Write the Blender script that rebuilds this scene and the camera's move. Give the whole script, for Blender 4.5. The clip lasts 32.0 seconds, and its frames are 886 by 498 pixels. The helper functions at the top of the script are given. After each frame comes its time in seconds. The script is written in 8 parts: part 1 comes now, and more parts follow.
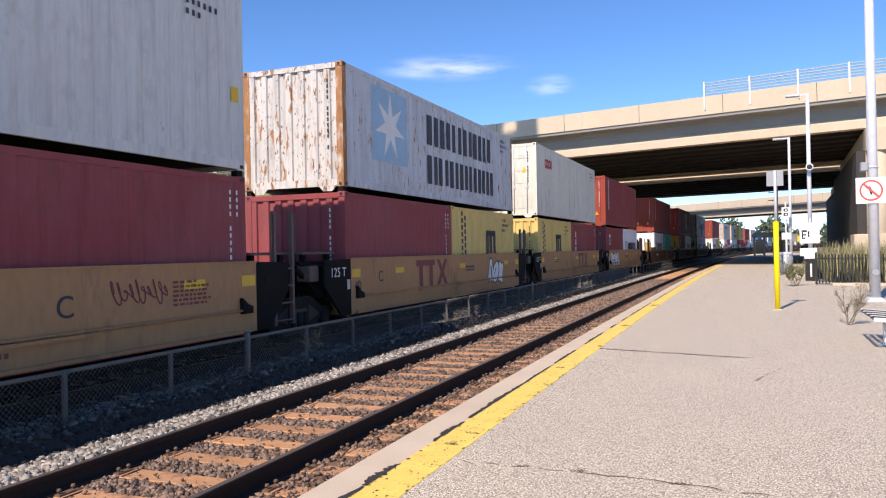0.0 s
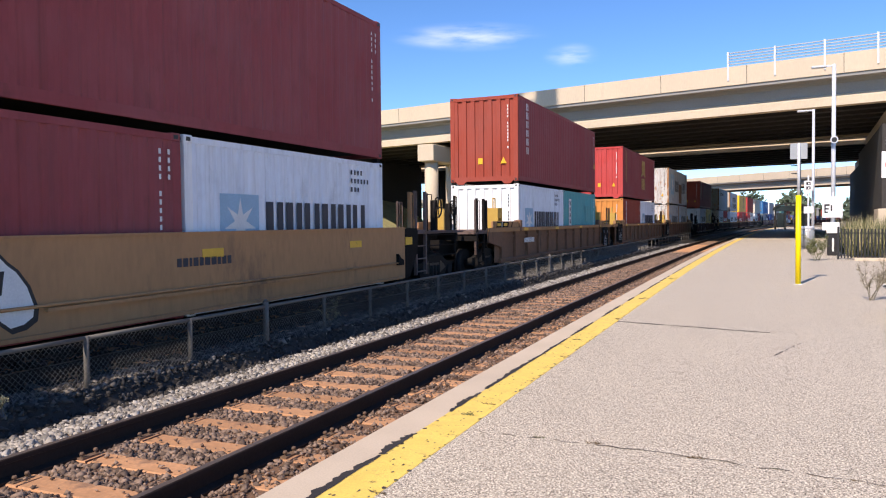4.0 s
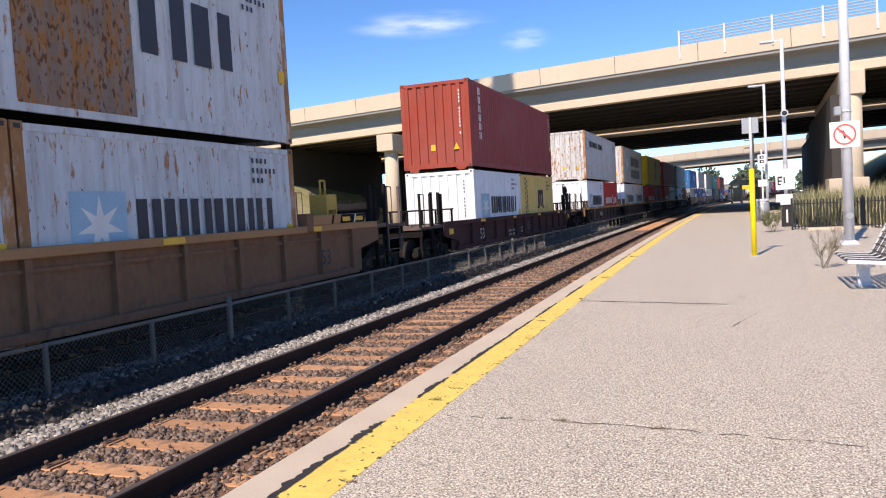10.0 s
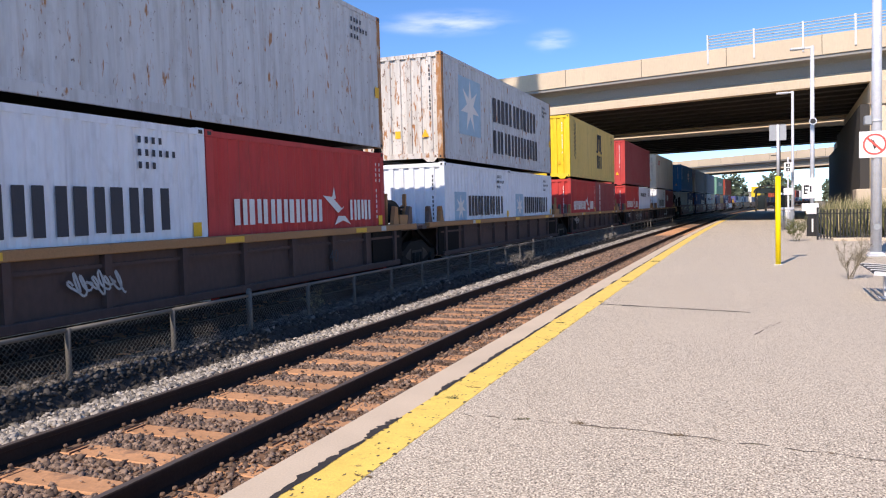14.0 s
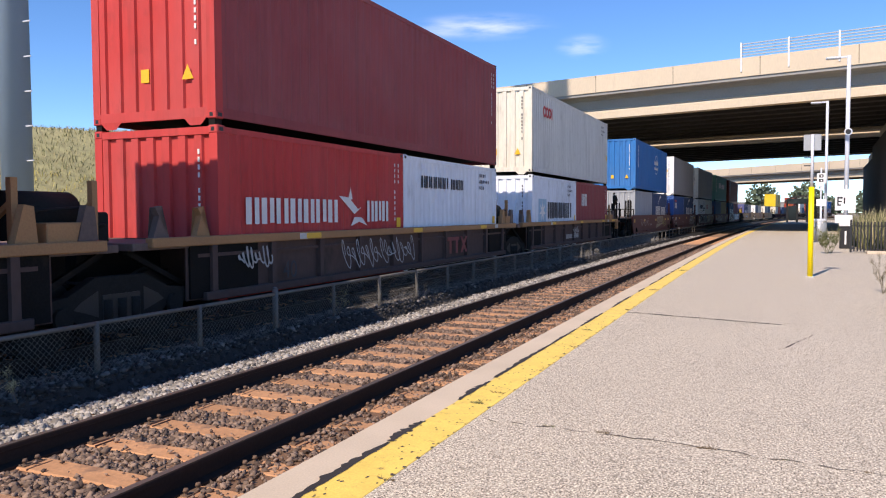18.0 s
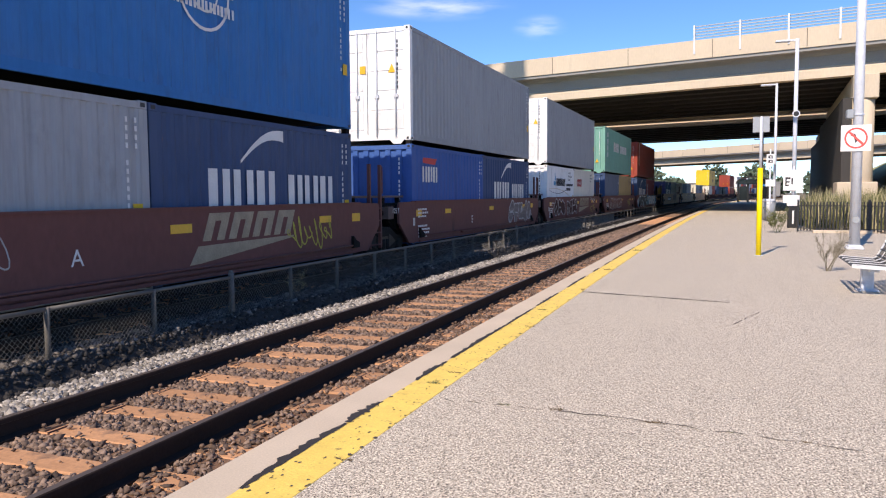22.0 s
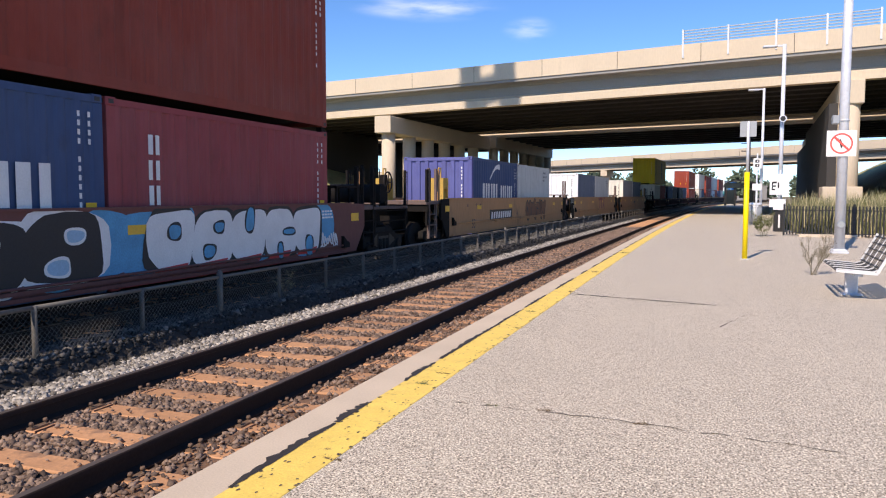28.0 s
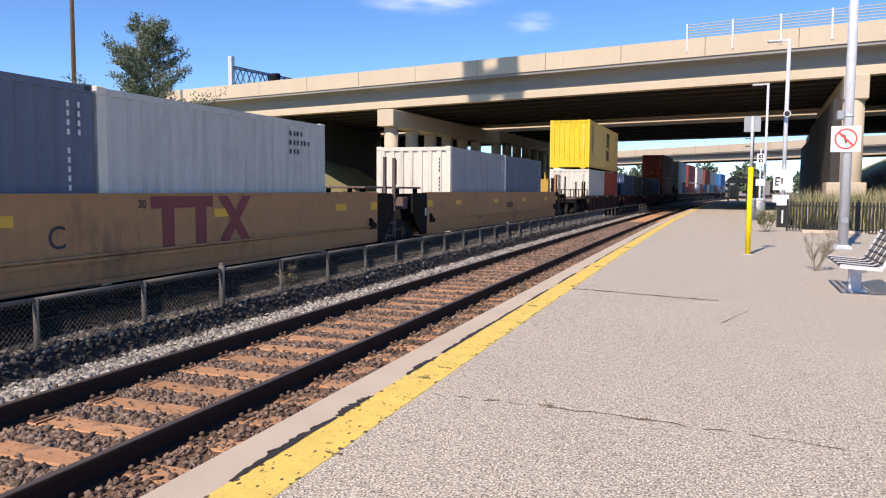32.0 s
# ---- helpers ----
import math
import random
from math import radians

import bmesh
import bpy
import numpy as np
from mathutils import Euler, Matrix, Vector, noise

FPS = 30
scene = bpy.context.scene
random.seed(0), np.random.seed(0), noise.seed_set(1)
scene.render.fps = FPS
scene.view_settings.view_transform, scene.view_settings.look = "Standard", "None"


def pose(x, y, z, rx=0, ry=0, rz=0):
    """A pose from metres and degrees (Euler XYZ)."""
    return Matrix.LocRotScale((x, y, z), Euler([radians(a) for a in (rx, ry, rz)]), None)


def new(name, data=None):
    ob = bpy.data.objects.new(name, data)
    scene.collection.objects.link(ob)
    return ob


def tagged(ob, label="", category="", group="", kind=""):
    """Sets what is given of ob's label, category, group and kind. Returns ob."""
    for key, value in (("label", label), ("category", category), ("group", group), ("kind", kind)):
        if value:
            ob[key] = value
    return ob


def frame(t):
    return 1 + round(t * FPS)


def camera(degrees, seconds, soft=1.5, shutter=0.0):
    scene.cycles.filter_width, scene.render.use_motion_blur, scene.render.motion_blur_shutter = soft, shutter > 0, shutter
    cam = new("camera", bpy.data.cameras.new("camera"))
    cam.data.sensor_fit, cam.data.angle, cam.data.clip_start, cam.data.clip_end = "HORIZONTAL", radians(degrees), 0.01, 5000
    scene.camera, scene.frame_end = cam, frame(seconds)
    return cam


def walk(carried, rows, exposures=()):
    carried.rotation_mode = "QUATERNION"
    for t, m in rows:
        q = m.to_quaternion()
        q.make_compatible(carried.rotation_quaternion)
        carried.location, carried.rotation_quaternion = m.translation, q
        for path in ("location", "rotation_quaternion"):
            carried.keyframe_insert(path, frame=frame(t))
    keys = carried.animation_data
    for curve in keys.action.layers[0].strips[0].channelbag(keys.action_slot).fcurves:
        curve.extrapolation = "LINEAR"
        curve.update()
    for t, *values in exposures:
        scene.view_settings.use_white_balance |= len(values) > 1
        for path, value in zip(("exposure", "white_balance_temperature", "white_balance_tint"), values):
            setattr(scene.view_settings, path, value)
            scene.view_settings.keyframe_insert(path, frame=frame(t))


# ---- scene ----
cam = camera(60.89, 32.0, soft=1.15)
PATH = [
    (0.0, pose(-0.023, 0.006, 1.574, 90.202, 1.115, 21.144)),
    (0.5, pose(-0.035, 0.006, 1.576, 90.005, 1.094, 21.343)),
    (1.0, pose(-0.039, 0.017, 1.574, 89.771, 0.965, 21.651)),
    (1.5, pose(-0.040, 0.021, 1.573, 89.461, 0.668, 21.923)),
    (2.0, pose(-0.048, 0.035, 1.573, 89.079, 0.352, 22.151)),
    (2.5, pose(-0.049, 0.032, 1.568, 88.788, 0.285, 22.281)),
    (3.0, pose(-0.045, 0.031, 1.574, 88.472, 0.250, 22.424)),
    (3.5, pose(-0.045, 0.031, 1.577, 88.217, 0.359, 22.468)),
    (5.5, pose(-0.020, 0.015, 1.566, 87.525, 1.709, 21.824)),
    (6.0, pose(-0.018, 0.032, 1.559, 87.488, 2.078, 21.454)),
    (6.5, pose(-0.016, 0.013, 1.565, 87.683, 2.441, 20.974)),
    (7.0, pose(-0.017, 0.029, 1.561, 88.002, 2.685, 20.594)),
    (7.5, pose(-0.015, 0.027, 1.561, 88.219, 2.911, 20.287)),
    (8.0, pose(-0.012, 0.028, 1.561, 88.207, 3.051, 20.087)),
    (8.5, pose(-0.009, 0.020, 1.559, 88.020, 3.168, 19.982)),
    (9.0, pose(-0.005, 0.017, 1.563, 87.637, 3.175, 19.874)),
    (9.5, pose(-0.007, 0.019, 1.565, 87.297, 3.188, 19.734)),
    (10.0, pose(-0.000, 0.015, 1.562, 87.045, 3.205, 19.642)),
    (10.5, pose(0.000, 0.001, 1.565, 86.886, 3.100, 19.551)),
    (11.0, pose(0.009, -0.010, 1.563, 86.937, 3.053, 19.573)),
    (11.5, pose(0.006, -0.013, 1.565, 87.027, 2.889, 19.647)),
    (12.0, pose(0.003, -0.007, 1.566, 87.202, 2.806, 19.697)),
    (12.5, pose(0.007, -0.004, 1.568, 87.263, 2.628, 19.849)),
    (13.0, pose(0.000, -0.000, 1.566, 87.245, 2.372, 19.926)),
    (13.5, pose(-0.005, 0.008, 1.560, 87.178, 2.031, 20.339)),
    (14.0, pose(-0.023, 0.026, 1.554, 87.014, 1.489, 21.213)),
    (14.5, pose(-0.048, 0.022, 1.544, 86.775, 0.768, 22.491)),
    (16.5, pose(-0.069, 0.049, 1.552, 87.000, -0.291, 23.797)),
    (17.0, pose(-0.061, 0.045, 1.547, 87.129, -0.232, 23.416)),
    (17.5, pose(-0.062, 0.063, 1.547, 87.220, -0.051, 23.253)),
    (18.0, pose(-0.060, 0.055, 1.551, 87.290, 0.181, 23.181)),
    (18.5, pose(-0.051, 0.046, 1.553, 87.335, 0.278, 23.124)),
    (19.0, pose(-0.041, 0.033, 1.558, 87.340, 0.320, 23.023)),
    (19.5, pose(-0.032, 0.024, 1.558, 87.333, 0.438, 22.910)),
    (20.0, pose(-0.039, 0.013, 1.562, 87.058, 0.346, 22.640)),
    (20.5, pose(-0.039, 0.021, 1.554, 86.742, 0.383, 22.148)),
    (21.0, pose(-0.036, 0.016, 1.565, 86.337, 0.402, 21.488)),
    (21.5, pose(-0.031, 0.014, 1.561, 86.007, 0.392, 20.715)),
    (22.0, pose(-0.022, 0.019, 1.559, 85.860, 0.392, 20.025)),
    (22.5, pose(-0.031, 0.016, 1.557, 85.823, 0.381, 19.524)),
    (23.0, pose(-0.038, 0.006, 1.559, 85.880, 0.297, 19.188)),
    (23.5, pose(-0.035, 0.018, 1.555, 86.003, 0.260, 19.031)),
    (24.0, pose(-0.024, -0.002, 1.558, 86.184, 0.315, 18.885)),
    (24.5, pose(-0.015, -0.001, 1.560, 86.393, 0.253, 18.848)),
    (25.0, pose(-0.019, -0.008, 1.562, 86.606, 0.261, 18.851)),
    (25.5, pose(-0.020, -0.004, 1.566, 86.741, 0.197, 18.954)),
    (27.5, pose(-0.012, -0.010, 1.563, 86.188, 0.015, 19.189)),
    (28.0, pose(-0.020, -0.017, 1.566, 85.927, -0.121, 19.176)),
    (28.5, pose(-0.022, -0.015, 1.563, 85.721, -0.177, 19.175)),
    (29.0, pose(-0.022, -0.006, 1.561, 85.471, -0.232, 19.218)),
    (29.5, pose(-0.035, 0.006, 1.558, 85.281, -0.377, 19.134)),
    (30.0, pose(-0.033, -0.004, 1.561, 85.204, -0.507, 19.065)),
    (30.5, pose(-0.030, 0.006, 1.563, 85.285, -0.542, 19.073)),
    (31.0, pose(-0.033, 0.014, 1.563, 85.442, -0.594, 19.162)),
    (31.5, pose(-0.034, 0.014, 1.561, 85.527, -0.536, 19.258)),
    (32.0, pose(-0.031, 0.006, 1.565, 85.462, -0.391, 19.364)),
]
walk(cam, PATH, [(0.0, 0.20, 7250, 18), (12.0, 0.18, 7250, 18), (20.0, 0.15, 7250, 18), (26.0, 0.12, 7250, 18), (32.0, 0.07, 7250, 18)])

# ---- light: clear autumn sun from behind and slightly left, blue sky with thin wisps ----
SUN_WAY = Vector((0.220, 1.05, -1.0)).normalized()
WISP_A, WISP_B = ((-0.3381, 0.9109, 0.2366), (-0.2156, 0.9537, 0.2096))
world = bpy.data.worlds.new("sky_world")
scene.world = world
world.use_nodes = True
wn, wl = world.node_tree.nodes, world.node_tree.links
wn.clear()
w_out = wn.new("ShaderNodeOutputWorld")
w_bg = wn.new("ShaderNodeBackground")
w_sky = wn.new("ShaderNodeTexSky")
w_sky.sky_type, w_sky.sun_disc = "NISHITA", False
w_sky.altitude = 2200.0
w_sky.sun_elevation = math.asin(-SUN_WAY.z)
w_sky.sun_rotation = math.atan2(-SUN_WAY.x, -SUN_WAY.y)
w_sky.air_density, w_sky.dust_density, w_sky.ozone_density = 0.9, 0.05, 2.6
w_bg.inputs["Strength"].default_value = 0.185
w_co = wn.new("ShaderNodeTexCoord")
w_map = wn.new("ShaderNodeMapping")
w_map.inputs["Scale"].default_value = (6.0, 6.0, 30.0)
w_noise = wn.new("ShaderNodeTexNoise")
w_noise.inputs["Scale"].default_value, w_noise.inputs["Detail"].default_value = 2.3, 8.0
wl.new(w_co.outputs["Generated"], w_map.inputs["Vector"])
wl.new(w_map.outputs["Vector"], w_noise.inputs["Vector"])
w_hsv = wn.new("ShaderNodeHueSaturation")
w_hsv.inputs["Saturation"].default_value, w_hsv.inputs["Value"].default_value, w_hsv.inputs["Hue"].default_value = 1.15, 1.0, 0.500
wl.new(w_sky.outputs["Color"], w_hsv.inputs["Color"])
w_blue = wn.new("ShaderNodeMix")
w_blue.data_type, w_blue.blend_type = "RGBA", "MULTIPLY"
w_blue.inputs["Factor"].default_value = 1.0
w_blue.inputs["B"].default_value = (0.70, 0.90, 1.06, 1)
wl.new(w_hsv.outputs["Color"], w_blue.inputs["A"])
w_last = w_blue.outputs["Result"]
# two thin wisps of cloud, low over the railway
for way, wide, high, amount in ((WISP_A, 0.11, 0.020, 0.55), (WISP_B, 0.040, 0.018, 0.50)):
    off = wn.new("ShaderNodeVectorMath")
    off.operation = "SUBTRACT"
    off.inputs[1].default_value = way
    scl = wn.new("ShaderNodeVectorMath")
    scl.operation = "MULTIPLY"
    scl.inputs[1].default_value = (1 / wide, 1 / wide, 1 / high)
    lng = wn.new("ShaderNodeVectorMath")
    lng.operation = "LENGTH"
    fall = wn.new("ShaderNodeMapRange")
    fall.interpolation_type = "SMOOTHSTEP"
    fall.inputs["From Min"].default_value, fall.inputs["From Max"].default_value = 1.0, 0.0
    fall.inputs["To Min"].default_value, fall.inputs["To Max"].default_value = 0.0, 1.0
    thin = wn.new("ShaderNodeMapRange")
    thin.inputs["From Min"].default_value, thin.inputs["From Max"].default_value = 0.38, 0.75
    mul = wn.new("ShaderNodeMath")
    mul.operation = "MULTIPLY"
    amt = wn.new("ShaderNodeMath")
    amt.operation = "MULTIPLY"
    amt.inputs[1].default_value = amount
    mix = wn.new("ShaderNodeMix")
    mix.data_type = "RGBA"
    mix.inputs["B"].default_value = (8.0, 8.4, 9.0, 1)
    wl.new(w_co.outputs["Generated"], off.inputs[0])
    wl.new(off.outputs["Vector"], scl.inputs[0])
    wl.new(scl.outputs["Vector"], lng.inputs[0])
    wl.new(lng.outputs["Value"], fall.inputs["Value"])
    wl.new(w_noise.outputs["Fac"], thin.inputs["Value"])
    wl.new(fall.outputs["Result"], mul.inputs[0])
    wl.new(thin.outputs["Result"], mul.inputs[1])
    wl.new(mul.outputs[0], amt.inputs[0])
    wl.new(amt.outputs[0], mix.inputs["Factor"])
    wl.new(w_last, mix.inputs["A"])
    w_last = mix.outputs["Result"]
wl.new(w_last, w_bg.inputs["Color"])
wl.new(w_bg.outputs["Background"], w_out.inputs["Surface"])

sun_data = bpy.data.lights.new("sun", "SUN")
sun_data.energy, sun_data.angle, sun_data.color = 4.7, radians(0.53), (1.0, 0.94, 0.845)
sun = new("sun", sun_data)
sun.rotation_euler = SUN_WAY.to_track_quat("-Z", "Y").to_euler()
scene.view_settings.exposure = 0.0


# ---- materials ----
def material(name, color, rough=0.7, metal=0.0, vary=0.12, scale=3.0, grain=40.0, bump=0.15, dirt=None, dirt_amount=0.0, dirt_scale=1.2, stretch=(1, 1, 1), per_piece=0.0, gloss=0.5):
    """A procedural surface: base colour with large and fine variation, stains of a dirt colour, fine relief."""
    m = bpy.data.materials.new(name)
    m.use_nodes = True
    n, l = m.node_tree.nodes, m.node_tree.links
    b = n["Principled BSDF"]
    b.inputs["Metallic"].default_value = metal
    b.inputs["Specular IOR Level"].default_value = gloss
    co = n.new("ShaderNodeTexCoord")
    mp = n.new("ShaderNodeMapping")
    mp.inputs["Scale"].default_value = stretch
    l.new(co.outputs["Object"], mp.inputs["Vector"])
    big = n.new("ShaderNodeTexNoise")
    big.inputs["Scale"].default_value, big.inputs["Detail"].default_value = scale, 6.0
    fine = n.new("ShaderNodeTexNoise")
    fine.inputs["Scale"].default_value, fine.inputs["Detail"].default_value = grain, 4.0
    for t in (big, fine):
        l.new(mp.outputs["Vector"], t.inputs["Vector"])
    add = n.new("ShaderNodeMath")
    add.operation = "ADD"
    l.new(big.outputs["Fac"], add.inputs[0])
    l.new(fine.outputs["Fac"], add.inputs[1])
    rng = n.new("ShaderNodeMapRange")
    rng.inputs["From Min"].default_value, rng.inputs["From Max"].default_value = 0.65, 1.35
    rng.inputs["To Min"].default_value, rng.inputs["To Max"].default_value = 1 - vary, 1 + vary
    l.new(add.outputs[0], rng.inputs["Value"])
    hsv = n.new("ShaderNodeHueSaturation")
    hsv.inputs["Color"].default_value = (*color, 1)
    if per_piece:
        info = n.new("ShaderNodeObjectInfo")
        pr = n.new("ShaderNodeMapRange")
        pr.inputs["To Min"].default_value, pr.inputs["To Max"].default_value = 1 - per_piece, 1 + per_piece
        l.new(info.outputs["Random"], pr.inputs["Value"])
        mul = n.new("ShaderNodeMath")
        mul.operation = "MULTIPLY"
        l.new(rng.outputs["Result"], mul.inputs[0])
        l.new(pr.outputs["Result"], mul.inputs[1])
        l.new(mul.outputs[0], hsv.inputs["Value"])
    else:
        l.new(rng.outputs["Result"], hsv.inputs["Value"])
    last = hsv.outputs["Color"]
    if dirt:
        dn = n.new("ShaderNodeTexNoise")
        dn.inputs["Scale"].default_value, dn.inputs["Detail"].default_value, dn.inputs["Roughness"].default_value = dirt_scale, 9.0, 0.68
        l.new(mp.outputs["Vector"], dn.inputs["Vector"])
        dr = n.new("ShaderNodeMapRange")
        edge = 0.72 - 0.32 * dirt_amount
        dr.inputs["From Min"].default_value, dr.inputs["From Max"].default_value = edge, edge + 0.14
        l.new(dn.outputs["Fac"], dr.inputs["Value"])
        mx = n.new("ShaderNodeMix")
        mx.data_type = "RGBA"
        mx.inputs["B"].default_value = (*dirt, 1)
        l.new(dr.outputs["Result"], mx.inputs["Factor"])
        l.new(last, mx.inputs["A"])
        last = mx.outputs["Result"]
    l.new(last, b.inputs["Base Color"])
    rr = n.new("ShaderNodeMapRange")
    rr.inputs["To Min"].default_value, rr.inputs["To Max"].default_value = max(rough - 0.12, 0.05), min(rough + 0.12, 1)
    l.new(big.outputs["Fac"], rr.inputs["Value"])
    l.new(rr.outputs["Result"], b.inputs["Roughness"])
    if bump:
        bp = n.new("ShaderNodeBump")
        bp.inputs["Strength"].default_value, bp.inputs["Distance"].default_value = bump, 0.01
        l.new(fine.outputs["Fac"], bp.inputs["Height"])
        l.new(bp.outputs["Normal"], b.inputs["Normal"])
    return m


def speckled(name, base, dark, light, cell=110.0, patch=None, scale=0.7):
    """Exposed-aggregate concrete: stone flecks, broad wear and pale dusty patches."""
    m = material(name, base, rough=0.9, vary=0.10, scale=scale, grain=60, bump=0.25)
    n, l = m.node_tree.nodes, m.node_tree.links
    b = n["Principled BSDF"]
    src = b.inputs["Base Color"].links[0].from_socket
    co = n.new("ShaderNodeTexCoord")
    for seed, (col, lo, hi, amt, size) in enumerate(((dark, 0.535, 0.57, 0.97, cell), (light, 0.535, 0.575, 0.95, cell * 0.8), (dark, 0.54, 0.65, 0.38, 36.0), (light, 0.54, 0.65, 0.34, 28.0), (dark, 0.60, 0.80, 0.22, 5.0))):
        t = n.new("ShaderNodeTexNoise")
        t.noise_dimensions = "4D"
        t.inputs["W"].default_value = seed * 7.3
        t.inputs["Scale"].default_value, t.inputs["Detail"].default_value = size, 2.0
        l.new(co.outputs["Object"], t.inputs["Vector"])
        r = n.new("ShaderNodeMapRange")
        r.inputs["From Min"].default_value, r.inputs["From Max"].default_value = lo, hi
        r.inputs["To Max"].default_value = amt
        l.new(t.outputs["Fac"], r.inputs["Value"])
        x = n.new("ShaderNodeMix")
        x.data_type = "RGBA"
        x.inputs["B"].default_value = (*col, 1)
        l.new(r.outputs["Result"], x.inputs["Factor"])
        l.new(src, x.inputs["A"])
        src = x.outputs["Result"]
    l.new(src, b.inputs["Base Color"])
    return m


